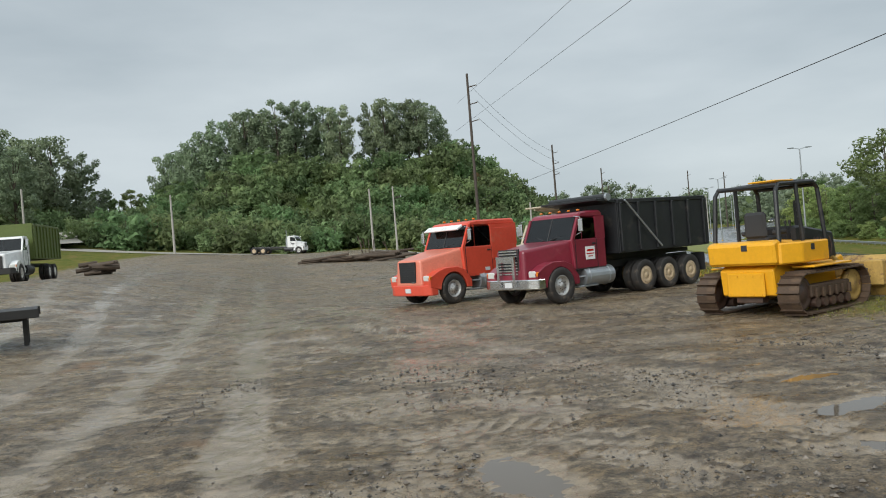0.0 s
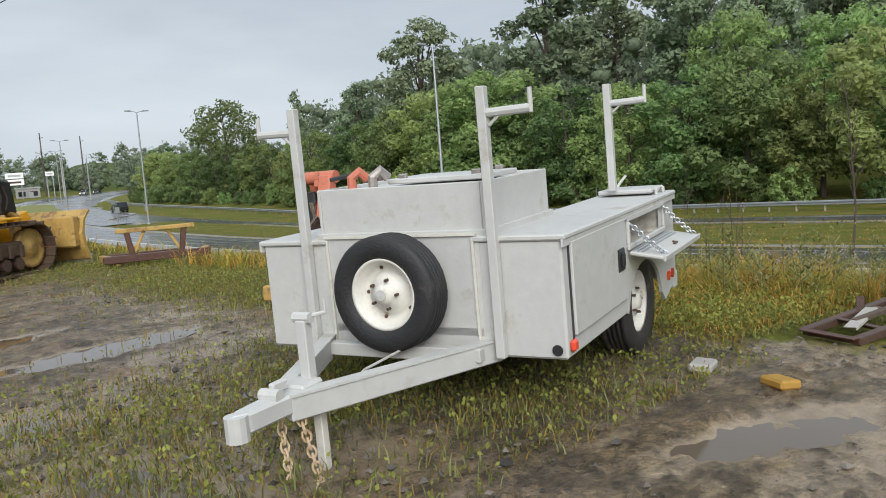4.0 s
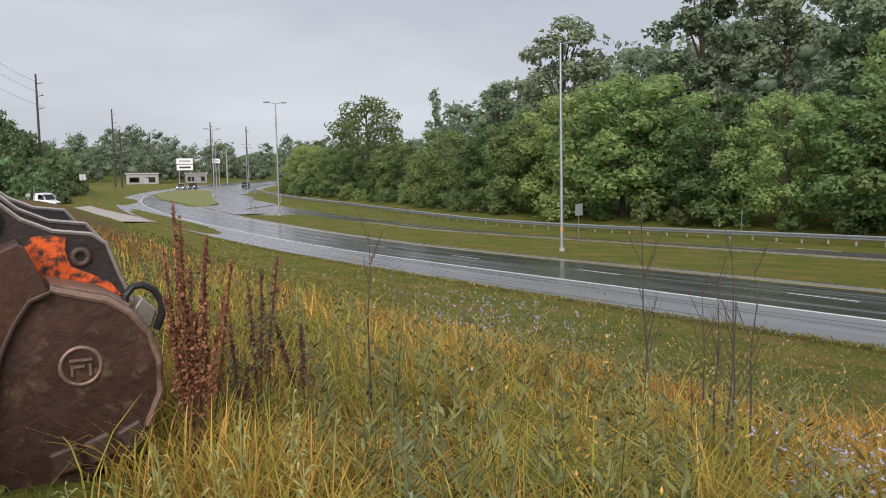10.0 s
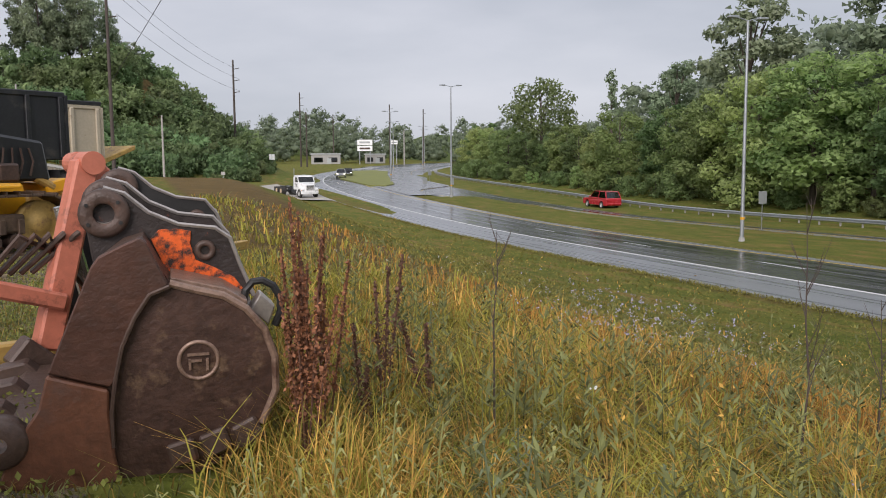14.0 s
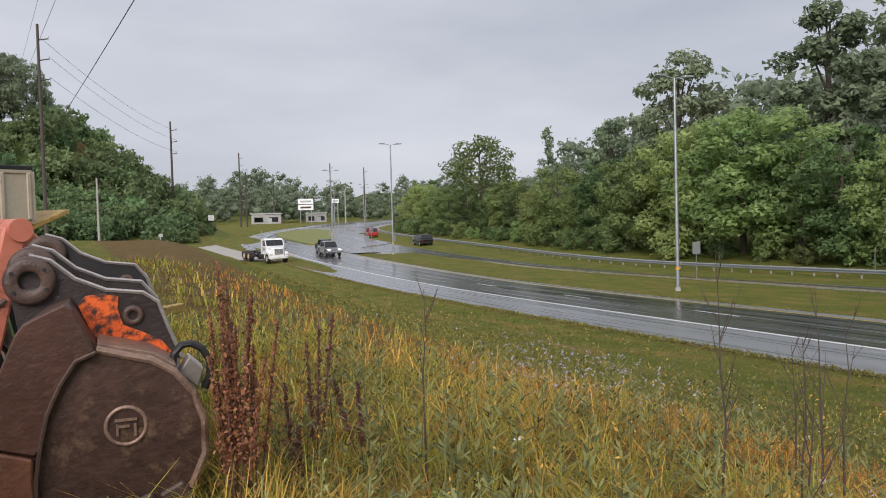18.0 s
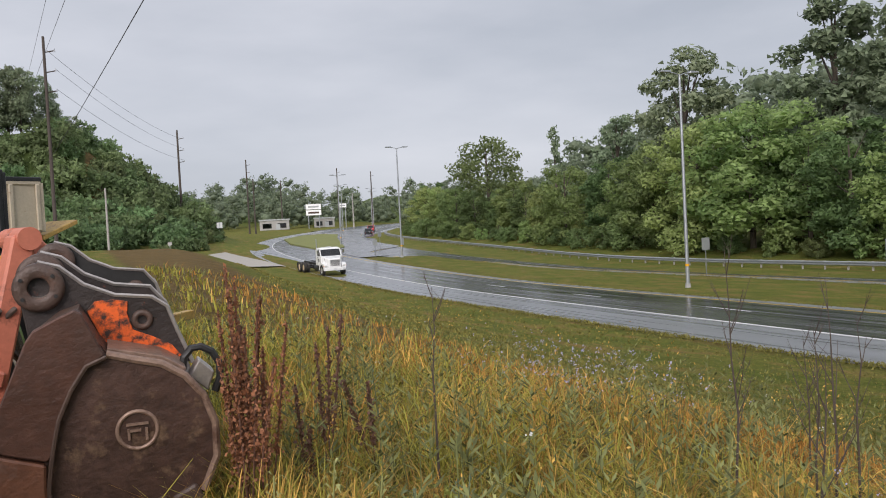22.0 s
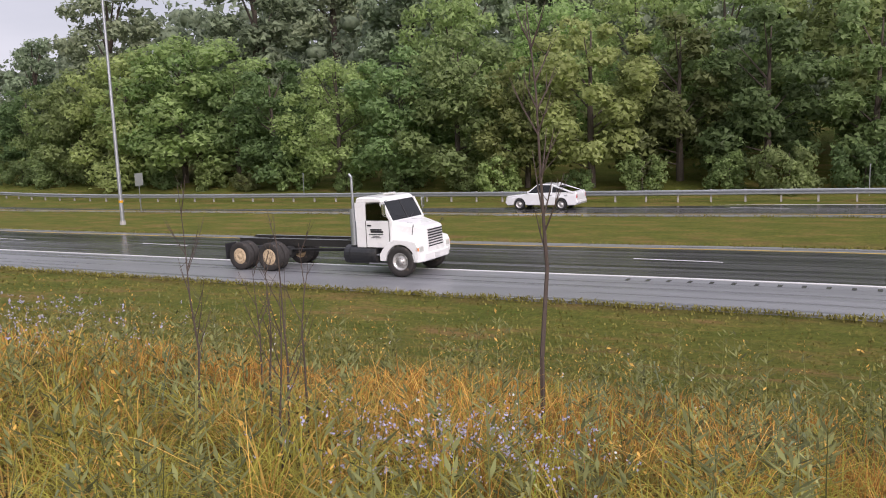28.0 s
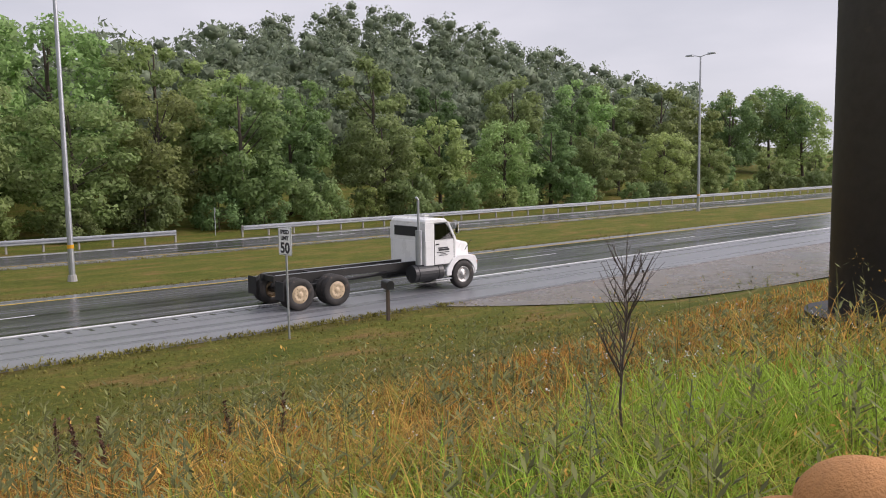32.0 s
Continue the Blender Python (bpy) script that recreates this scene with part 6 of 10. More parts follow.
# ---- bulldozer ----
def build_dozer(at):
    """Crawler dozer, rear at x = 0, blade ahead at x = 4.6."""
    t = thing("bulldozer", "yellow crawler bulldozer with a black roll cage, parked", "bulldozer", at)
    # tracks: shoes laid round an oval chain
    for s in (1, -1):
        y = s * 0.95
        L, r0 = 2.05, 0.40
        cx0, cx1, cz = 0.45, 0.45 + L, 0.44
        n = 38
        per = 2 * L + 2 * math.pi * r0
        tr_ = new("track")
        tr_.empty_display_size = 0.1
        tr_.parent = t
        proto_ = None
        for i in range(n):
            d = per * i / n
            if d < L:
                p, a = (cx0 + d, cz + r0), 0
            elif d < L + math.pi * r0:
                b = (d - L) / r0
                p, a = (cx1 + r0 * math.sin(b), cz + r0 * math.cos(b)), b
            elif d < 2 * L + math.pi * r0:
                p, a = (cx1 - (d - L - math.pi * r0), cz - r0), math.pi
            else:
                b = (d - 2 * L - math.pi * r0) / r0
                p, a = (cx0 - r0 * math.sin(b), cz - r0 * math.cos(b)), math.pi + b
            m = Matrix.Translation((p[0], y, p[1])) @ Matrix.Rotation(a, 4, "Y")
            if proto_ is None:
                bm = BM()
                box(bm, (0, 0, 0), (per / n * 0.93, 0.46, 0.035), 0.004)
                box(bm, (-per / n * 0.36, 0, 0.03), (0.022, 0.46, 0.05))
                proto_ = part("track_shoe", bm, M["track"], tr_, at=m)
            else:
                again(proto_, m)
        for x, rr, nm in ((cx0, 0.33, "sprocket"), (cx1, 0.33, "idler")):
            bm = BM()
            lathe(bm, [(0.001, -0.08), (rr * 0.4, -0.08), (rr * 0.45, -0.05), (rr * 0.85, -0.05), (rr, -0.07), (rr, 0.07), (rr * 0.85, 0.05), (rr * 0.45, 0.05), (rr * 0.4, 0.10), (0.001, 0.10)], 22)
            part(nm, bm, M["yellow_old"] if nm == "idler" else M["rust_dark"], tr_, at=pose(x, y, cz))
        for k in range(5):
            bm = BM()
            cyl(bm, (cx0 + 0.45 + k * 0.30, y - 0.14, 0.22), (cx0 + 0.45 + k * 0.30, y + 0.14, 0.22), 0.10, seg=12)
            part("track_roller", bm, M["rust_dark"], tr_)
        bm = BM()
        box(bm, ((cx0 + cx1) / 2, y, 0.46), (L - 0.5, 0.24, 0.26), 0.03)
        for k in range(6):
            box(bm, (cx0 + 0.42 + k * 0.26, y - s * -0.14, 0.42), (0.09, 0.05, 0.2), 0.01)
        part("track_frame", bm, M["track"], tr_)
    # hull and rear plate
    bm = BM()
    prism(bm, [(0.18, 0.42), (0.12, 0.95), (0.30, 1.05), (2.5, 1.0), (2.6, 0.40)], -0.62, 0.62, 0.03)
    part("hull", bm, M["yellow"], t)
    bm = BM()
    box(bm, (0.10, 0, 0.66), (0.05, 0.86, 0.50), 0.02)
    for yy in (-0.36, -0.18, 0.0, 0.18, 0.36):
        for zz in (0.46, 0.84):
            cyl(bm, (0.07, yy, zz), (0.06, yy, zz), 0.024, seg=6)
    part("rear_plate", bm, M["yellow"], t)
    bm = BM()
    box(bm, (0.3, 0, 0.34), (0.25, 0.6, 0.14), 0.02)
    part("drawbar", bm, M["rust_dark"], t)
    # rear tank with chamfered sides
    bm = BM()
    prism(bm, [(-0.02, 1.06), (-0.06, 1.50), (0.10, 1.56), (0.75, 1.52), (0.75, 1.06)], -0.78, 0.78, 0.05)
    part("rear_tank", bm, M["yellow"], t)
    bm = BM()
    prism(bm, [(0.55, -1.05), (0.75, -1.05), (1.55, -1.05), (1.55, 1.05), (0.75, 1.05), (0.55, 1.05), (0.1, 0.82), (0.1, -0.82)], 1.05, 1.48, 0.03, axis="z")
    part("side_tank", bm, M["yellow"], t)
    for s in (1, -1):
        bm = BM()
        box(bm, (0.9, s * 1.06, 1.36), (0.12, 0.012, 0.12))
        part("warning_decal", bm, M["ink"], t)
    bars(t, "rear_decal", [((-0.055, -0.12, 1.42), (0.012, 0.13, 0.12))], M["ink"])
    # fenders over the tracks
    for s in (1, -1):
        bm = BM()
        box(bm, (1.4, s * 0.95, 0.965), (1.5, 0.5, 0.04), 0.01)
        part("fender", bm, M["yellow"], t)
    # roll cage: posts, roof frame, deck
    bm = BM()
    P = {"rl": (0.30, 0.70), "rr": (0.30, -0.70), "fl": (1.95, 0.70), "fr": (1.95, -0.70), "ml": (1.05, 0.70), "mr": (1.05, -0.70)}
    top = 2.70
    bm.free()
    for s in (1, -1):
        bm = BM()
        tube(bm, [(0.22, s * 0.74, 1.45), (0.30, s * 0.70, top - 0.16), (0.42, s * 0.69, top - 0.03), (1.75, s * 0.69, top), (1.90, s * 0.70, top - 0.14), (2.02, s * 0.74, 1.40)], 0.048, 8)
        part("cage_hoop", bm, M["black_steel"], t)
        bm = BM()
        cyl(bm, (1.12, s * 0.74, 1.45), (1.05, s * 0.70, top - 0.02), 0.042, seg=8)
        part("cage_post", bm, M["black_steel"], t)
    for x, z, r_ in ((0.40, top - 0.04, 0.045), (1.05, top, 0.045), (1.85, top - 0.06, 0.045), (0.27, 1.50, 0.035)):
        bm = BM()
        cyl(bm, (x, -0.70, z), (x, 0.70, z), r_, seg=8)
        part("cage_crossbar", bm, M["black_steel"], t)
    bm = BM()
    box(bm, (0.72, -0.36, top + 0.045), (0.72, 0.62, 0.035), 0.015)
    part("roof_panel", bm, M["yellow"], t)
    bm = BM()
    box(bm, (1.45, 0, top + 0.04), (0.75, 1.30, 0.03), 0.012)
    part("roof_plate", bm, M["black_steel"], t)
    # seat, levers, engine hood
    bm = BM()
    box(bm, (0.85, 0, 1.55), (0.5, 0.52, 0.16), 0.05)
    box(bm, (0.62, 0, 1.86), (0.14, 0.50, 0.56), 0.06)
    for s in (1, -1):
        box(bm, (0.9, s * 0.36, 1.70), (0.42, 0.12, 0.10), 0.03)
    part("seat", bm, M["cabin_dark"], t)
    bm = BM()
    for yy in (-0.4, -0.3, 0.35):
        tube(bm, [(1.3, yy, 1.5), (1.25, yy, 1.85)], 0.014)
        cyl(bm, (1.25, yy, 1.85), (1.25, yy, 1.92), 0.03, seg=8)
    box(bm, (1.55, 0, 1.62), (0.3, 0.8, 0.36), 0.05)
    part("controls", bm, M["rubber_trim"], t)
    bm = BM()
    prism(bm, [(1.75, 1.02), (1.75, 1.78), (2.95, 1.60), (3.05, 1.02)], -0.42, 0.42, 0.04)
    part("engine_hood", bm, M["black_steel"], t)
    bm = BM()
    for k in range(6):
        tube(bm, [(1.9 + 0.16 * k, -0.46, 1.1), (2.0 + 0.15 * k, -0.47, 1.3), (2.1 + 0.12 * k, -0.45, 1.5)], 0.016)
        part("engine_hose", bm, M["rust_dark"], t)
        bm = BM()
    box(bm, (2.35, -0.5, 1.15), (0.3, 0.12, 0.26), 0.03)
    part("engine_block", bm, M["rust_dark"], t, "greasy engine parts and hoses")
    bm = BM()
    cyl(bm, (2.4, 0.1, 1.68), (2.4, 0.1, 2.35), 0.05, seg=10)
    part("exhaust_stack", bm, M["frame_black"], t)
    # blade and its arms
    bm = BM()
    prism(bm, [(3.62, 0.10), (3.50, 0.32), (3.46, 0.58), (3.55, 0.84), (3.74, 1.0), (3.78, 0.98), (3.62, 0.82), (3.55, 0.58), (3.59, 0.34), (3.72, 0.08)], -1.32, 1.32, 0.008)
    part("blade", bm, M["yellow_old"], t, "worn yellow dozer blade")
    bm = BM()
    box(bm, (3.67, 0, 0.10), (0.05, 2.66, 0.18), 0.01)
    part("cutting_edge", bm, M["worn_edge"], t)
    for s in (1, -1):
        bm = BM()
        prism(bm, [(2.3, 0.36), (2.3, 0.56), (3.5, 0.60), (3.5, 0.28)], s * 0.62 - 0.08, s * 0.62 + 0.08, 0.02)
        part("push_arm", bm, M["yellow"], t)
        bm = BM()
        box(bm, (3.42, s * 0.95, 0.62), (0.22, 0.62, 0.56), 0.03)
        part("blade_brace", bm, M["yellow_old"], t)
        bm = BM()
        cyl(bm, (2.7, s * 0.35, 1.15), (3.1, s * 0.35, 0.92), 0.07, seg=10)
        cyl(bm, (3.1, s * 0.35, 0.92), (3.45, s * 0.35, 0.70), 0.035, seg=10)
        part("lift_cylinder", bm, M["yellow_old"], t)
    bm = BM()
    prism(bm, [(2.95, 0.98), (3.3, 1.06), (3.4, 0.9), (3.0, 0.8)], -0.4, 0.4, 0.02)
    part("blade_mount", bm, M["yellow"], t)
    return t


# ---- white service trailer ----
def chain(parent, a, b, links, r, mat, sag=0.0, name="chain"):
    a, b = Vector(a), Vector(b)
    d = (b - a)
    bm = BM()
    for i in range(links):
        f = (i + 0.5) / links
        p = a + d * f + Vector((0, 0, -sag * 4 * f * (1 - f)))
        q = d.to_track_quat("X", "Z").to_matrix().to_4x4() @ Matrix.Rotation(math.pi / 2 * (i % 2), 4, "X")
        ln = d.length / links * 0.75
        pts = [Vector((ln * math.cos(k * math.pi / 4), r * 3.2 * math.sin(k * math.pi / 4), 0)) for k in range(8)]
        pts = [Matrix.Translation(p) @ q @ v for v in pts]
        tube(bm, pts + [pts[0]], r, 5)
    return part(name, bm, mat, parent)


def open_box(bm, x0, x1, y0, y1, z0, z1, t=0.03):
    box(bm, ((x0 + x1) / 2, (y0 + y1) / 2, z0), (x1 - x0, y1 - y0, t))


def build_trailer(at):
    """Service trailer. x back from the box front (0) to the box rear (2.20); y = +0.914 is the side with the open locker; z from the ground."""
    t = thing("service_trailer", "white painted utility trailer with tool lockers and ladder racks", "trailer", at)
    W, L, z0, z1 = 0.914, 2.20, 0.335, 0.927
    inn = 0.47
    w = M["white"]
    # locker bodies along both sides
    for s in (1, -1):
        if s < 0:
            bm = BM()
            box(bm, (L / 2, -(W + inn) / 2, (z0 + z1) / 2), (L, W - inn, z1 - z0), 0.012)
            part("locker_body", bm, w, t)
            continue
        # near side: front locker closed, rear locker open, wheel arch below
        bm = BM()
        box(bm, (0.51, (W + inn) / 2, (z0 + z1) / 2), (1.02, W - inn, z1 - z0), 0.012)
        part("locker_body", bm, w, t)
        bm = BM()
        zc = 0.69
        prism(bm, [(1.022, zc), (1.022, z0), (1.03, 0.335)] + [(1.42 - 0.385 * math.cos(a), 0.28 + 0.31 * math.sin(a)) for a in [math.pi * k / 12 for k in range(1, 12)]] + [(1.81, 0.305), (1.89, 0.235), (L, 0.335), (L, zc)], W - 0.02, W + 0.0008, 0.0)
        part("wheel_arch", bm, w, t)
        for nm_, c, sz in (("locker_floor", (1.485, (W + inn) / 2, zc), (0.84, W - inn - 0.03, 0.025)), ("locker_back", (1.485, inn + 0.015, (zc + z1) / 2), (0.84, 0.03, z1 - zc)),
                           ("locker_side", (1.055, (W + inn) / 2, (zc + z1) / 2), (0.03, W - inn - 0.03, z1 - zc - 0.02)), ("locker_side", (1.92, (W + inn) / 2, (zc + z1) / 2), (0.03, W - inn - 0.03, z1 - zc - 0.02))):
            bm = BM()
            box(bm, c, sz)
            part(nm_, bm, M["box_inside"], t, "dusty cream inside of the open locker")
        bm = BM()
        box(bm, (L - 0.012, (W + inn) / 2, (0.40 + z1) / 2), (0.024, W - inn, z1 - 0.40), 0.006)
        part("locker_end", bm, w, t)
        bm = BM()
        for c, sz in (((1.61, W - 0.01, z1 - 0.02), (1.18, 0.022, 0.05)), ((1.61, W - 0.01, zc + 0.016), (1.18, 0.022, 0.034)), ((1.054, W - 0.01, 0.805), (0.066, 0.022, 0.195)), ((2.04, W - 0.01, 0.805), (0.32, 0.022, 0.195))):
            box(bm, c, sz)
        part("locker_frame", bm, w, t)
        bm = BM()
        for c, sz in (((1.482, W + 0.010, 0.892), (0.854, 0.02, 0.036)), ((1.482, W + 0.010, 0.722), (0.854, 0.02, 0.036)), ((1.072, W + 0.010, 0.807), (0.034, 0.02, 0.134)), ((1.892, W + 0.010, 0.807), (0.034, 0.02, 0.134))):
            box(bm, c, sz, 0.006)
        part("opening_rim", bm, w, t)
        # dropped door
        bm = BM()
        rot = Matrix.Rotation(radians(-9), 3, "X")
        box(bm, (1.50, W + 0.120, 0.676), (0.93, 0.20, 0.022), 0.006, rot)
        box(bm, (1.50, W + 0.226, 0.657), (0.93, 0.016, 0.036), 0.004, rot)
        door = part("drop_door", bm, w, t, "dropped locker door hanging on chains")
        bm = BM()
        for k in range(3):
            box(bm, (1.48, W + 0.035 + 0.026 * k, 0.700 - 0.005 * k), (0.82, 0.014, 0.012), 0, rot)
        part("door_seal", bm, M["steel"], door)
        bm = BM()
        box(bm, (1.50, W + 0.18, 0.682), (0.07, 0.014, 0.012), 0, rot)
        box(bm, (1.53, W + 0.168, 0.684), (0.014, 0.03, 0.012), 0, rot)
        part("door_latch", bm, M["rust_dark"], door)
        chain(t, (1.085, W + 0.02, 0.862), (1.115, W + 0.215, 0.675), 12, 0.0045, M["steel"], 0.01)
        chain(t, (1.865, W + 0.02, 0.878), (1.93, W + 0.205, 0.675), 12, 0.0045, M["steel"], 0.01)
    # front locker door with latch
    bm = BM()
    box(bm, (0.533, W + 0.011, 0.672), (0.888, 0.02, 0.47), 0.006)
    d = part("locker_door", bm, w, t)
    bm = BM()
    for c, sz in (((0.082, W + 0.003, 0.672), (0.012, 0.010, 0.50)), ((0.533, W + 0.003, 0.912), (0.89, 0.010, 0.008))):
        box(bm, c, sz)
    part("door_gap", bm, M["ink"], t)
    bm = BM()
    box(bm, (0.864, W + 0.024, 0.682), (0.112, 0.014, 0.13), 0.006)
    part("latch_plate", bm, M["black_steel"], d, "black recessed paddle latch")
    bm = BM()
    box(bm, (0.874, W + 0.034, 0.682), (0.06, 0.014, 0.085), 0.008)
    part("paddle", bm, M["frame_black"], d)
    # lids: roof lip along each side
    for s in (1, -1):
        bm = BM()
        box(bm, (L / 2, s * (W + inn) / 2, z1 + 0.012), (L + 0.03, W - inn + 0.05, 0.030), 0.008)
        box(bm, (L / 2, s * (W + 0.012), z1 - 0.012), (L + 0.03, 0.012, 0.045))
        part("lid", bm, w, t)
    bm = BM()
    box(bm, (2.0, 0.685, z1 + 0.055), (0.33, 0.37, 0.03), 0.008)
    hatch = part("hatch", bm, w, t, "raised white hatch cover on the lid")
    bm = BM()
    tube(bm, [(2.02, 0.58, z1 + 0.065), (2.06, 0.58, z1 + 0.09), (2.10, 0.60, z1 + 0.125), (2.12, 0.62, z1 + 0.15)], 0.010, 6)
    part("hatch_latch", bm, w, hatch)
    for x in (1.90, 2.08):
        bm = BM()
        box(bm, (x, 0.885, z1 + 0.045), (0.035, 0.025, 0.05), 0.01)
        part("hatch_hinge", bm, w, hatch)
    bm = BM()
    box(bm, (1.5, -0.69, z1 + 0.05), (0.6, 0.36, 0.035), 0.006)
    part("hatch", bm, w, t)
    # centre well: floor, front panel, deck
    bm = BM()
    box(bm, (L / 2, 0, 0.46), (L, 2 * inn, 0.04))
    box(bm, (0.012, 0, 0.66), (0.024, 2 * inn + 0.02, 0.60), 0.004)
    box(bm, (L / 2 + 0.25, 0, 0.80), (1.5, 2 * inn, 0.03))
    part("centre_body", bm, w, t)
    bm = BM()
    for y in (-inn + 0.02, inn - 0.02):
        box(bm, (-0.004, y, 0.66), (0.02, 0.014, 0.58))
    box(bm, (-0.004, 0, 0.965), (0.02, 2 * inn, 0.014))
    part("panel_seam", bm, M["box_inside"], t)
    # square tank on the front of the well
    tx0, tx1, ty, tz0, tz1 = 0.04, 0.87, 0.505, 0.975, 1.226
    bm = BM()
    box(bm, ((tx0 + tx1) / 2, 0, tz0 - 0.01), (tx1 - tx0 + 0.06, 2 * ty + 0.06, 0.04), 0.003)
    tank = part("tank_base", bm, w, t, "square white steel tank stained along its rim")
    for c, sz in (((tx0, 0, (tz0 + tz1) / 2), (0.02, 2 * ty - 0.024, tz1 - tz0)), ((tx1, 0, (tz0 + tz1) / 2), (0.02, 2 * ty - 0.024, tz1 - tz0)), (((tx0 + tx1) / 2, ty, (tz0 + tz1) / 2), (tx1 - tx0 + 0.02, 0.02, tz1 - tz0)), (((tx0 + tx1) / 2, -ty, (tz0 + tz1) / 2), (tx1 - tx0 + 0.02, 0.02, tz1 - tz0))):
        bm = BM()
        box(bm, c, sz, 0.004)
        part("tank_wall", bm, w, tank)
    bm = BM()
    box(bm, ((tx0 + tx1) / 2, 0, tz1 - 0.03), (tx1 - tx0 - 0.03, 2 * ty - 0.03, 0.02))
    part("tank_top", bm, w, tank)
    bm = BM()
    box(bm, (0.50, 0.10, tz1 + 0.01), (0.42, 0.62, 0.03), 0.006)
    part("tank_lid", bm, w, tank)
    for x, y in ((0.32, -0.12), (0.66, 0.32), (0.32, 0.34)):
        bm = BM()
        box(bm, (x, y, tz1 + 0.035), (0.03, 0.05, 0.03), 0.006)
        part("lid_hinge", bm, M["worn_edge"], tank)
    for y, mt in ((-0.36, M["salmon"]), (-0.22, M["worn_edge"])):
        bm = BM()
        tube(bm, [(0.16, y, tz1 - 0.02), (0.16, y, tz1 + 0.05), (0.18, y + 0.04, tz1 + 0.085), (0.22, y + 0.06, tz1 + 0.04)], 0.028, 8)
        part("pipe_elbow", bm, mt, tank)
    bm = BM()
    tube(bm, [(0.12, -0.48, tz1 + 0.05), (0.18, -0.36, tz1 + 0.07)], 0.012)
    part("valve_handle", bm, M["ink"], tank)
    # ladder racks: posts with hooked arms
    for x, s in ((-0.03, 1), (-0.03, -1), (1.80, 1)):
        y = s * (0.575 if x < 0 else 0.62)
        zt = 1.683 if x < 0 else 1.714
        bm = BM()
        box(bm, (x, y, (0.34 + zt) / 2 if x < 0 else (1.0 + zt) / 2), (0.048, 0.048, (zt - 0.34) if x < 0 else zt - 1.0), 0.004)
        part("rack_post", bm, w, t)
        bm = BM()
        cyl(bm, (x, y, zt - 0.13), (x, y + s * 0.25, zt - 0.125), 0.022, seg=8)
        cyl(bm, (x, y + s * 0.25, zt - 0.145), (x, y + s * 0.25, zt - 0.03), 0.012, seg=8)
        tube(bm, [(x, y + s * 0.03, zt - 0.19), (x, y + s * 0.09, zt - 0.14)], 0.008)
        part("rack_arm", bm, w, t)
    # drawbar: A frame, coupler, jack, chains
    for s in (1, -1):
        bm = BM()
        a, b = Vector((0.05, s * 0.52, 0.36)), Vector((-1.04, s * 0.035, 0.37))
        d_ = b - a
        rot = d_.to_track_quat("X", "Z").to_matrix()
        box(bm, (a + b) / 2, (d_.length, 0.06, 0.11), 0.006, rot)
        box(bm, (a + b) / 2 + Vector((0, 0, 0.058)), (d_.length, 0.075, 0.012), 0, rot)
        part("drawbar_beam", bm, w, t)
    bm = BM()
    box(bm, (-0.1, 0, 0.37), (0.06, 1.0, 0.07), 0.005)
    box(bm, (0.25, 0, 0.40), (0.06, 1.2, 0.07), 0.005)
    part("cross_member", bm, w, t)
    bm = BM()
    prism(bm, [(-0.94, -0.075), (-0.94, 0.075), (-1.12, 0.055), (-1.29, 0.045), (-1.36, 0.0), (-1.29, -0.045), (-1.12, -0.055)], 0.345, 0.435, 0.012, axis="z")
    cyl(bm, (-1.32, 0, 0.325), (-1.32, 0, 0.43), 0.05, seg=12)
    cyl(bm, (-1.10, -0.05, 0.445), (-1.10, 0.05, 0.445), 0.03, seg=10)
    box(bm, (-1.05, 0.0, 0.47), (0.10, 0.03, 0.05), 0.008)
    part("coupler", bm, w, t)
    bm = BM()
    box(bm, (-0.84, 0, 0.50), (0.055, 0.055, 0.42), 0.005)
    box(bm, (-0.90, 0, 0.385), (0.15, 0.14, 0.13), 0.012)
    cyl(bm, (-0.84, -0.045, 0.72), (-0.84, 0.045, 0.72), 0.026, seg=8)
    part("jack", bm, w, t)
    bm = BM()
    box(bm, (-0.83, 0.03, 0.15), (0.045, 0.045, 0.30), 0.004)
    part("jack_foot", bm, M["rim_white"], t)
    bm = BM()
    tube(bm, [(-0.84, 0.0, 0.72), (-0.80, 0.10, 0.74), (-0.80, 0.10, 0.80)], 0.010)
    part("jack_crank", bm, w, t)
    chain(t, (-1.00, 0.05, 0.36), (-0.96, 0.10, 0.03), 9, 0.006, M["rim_cream"])
    chain(t, (-0.96, 0.10, 0.03), (-1.10, 0.17, 0.015), 5, 0.006, M["rim_cream"])
    chain(t, (-1.02, -0.04, 0.36), (-1.04, 0.0, 0.02), 9, 0.006, M["rim_cream"])
    bm = BM()
    tube(bm, [(-0.90, 0.02, 0.36), (-0.78, 0.08, 0.40), (-0.66, 0.10, 0.36), (-0.50, 0.06, 0.385), (-0.20, 0.08, 0.40)], 0.007)
    part("brake_cable", bm, w, t)
    # spare wheel
    sp = wheel(t, pose(-0.13, 0.01, 0.69) @ Matrix.Rotation(math.pi / 2, 4, "Z"), 0.305, 0.185, M["rim_white"], rim_r=0.185, lugs=5, outward=1, dish=0.07, seg=40, tyre_mat=M["tyre"])
    bm = BM()
    cyl(bm, (0.0, 0.01, 0.69), (-0.22, 0.01, 0.69), 0.03, seg=10)
    part("spare_mount", bm, w, t)
    # road wheels and axle
    for s in (1, -1):
        wheel(t, pose(1.38, s * 0.795, 0.335), 0.335, 0.20, M["rim_white"], rim_r=0.19, lugs=5, outward=s, dish=0.06, seg=36)
    bm = BM()
    cyl(bm, (1.36, -0.72, 0.335), (1.36, 0.72, 0.335), 0.035, seg=10)
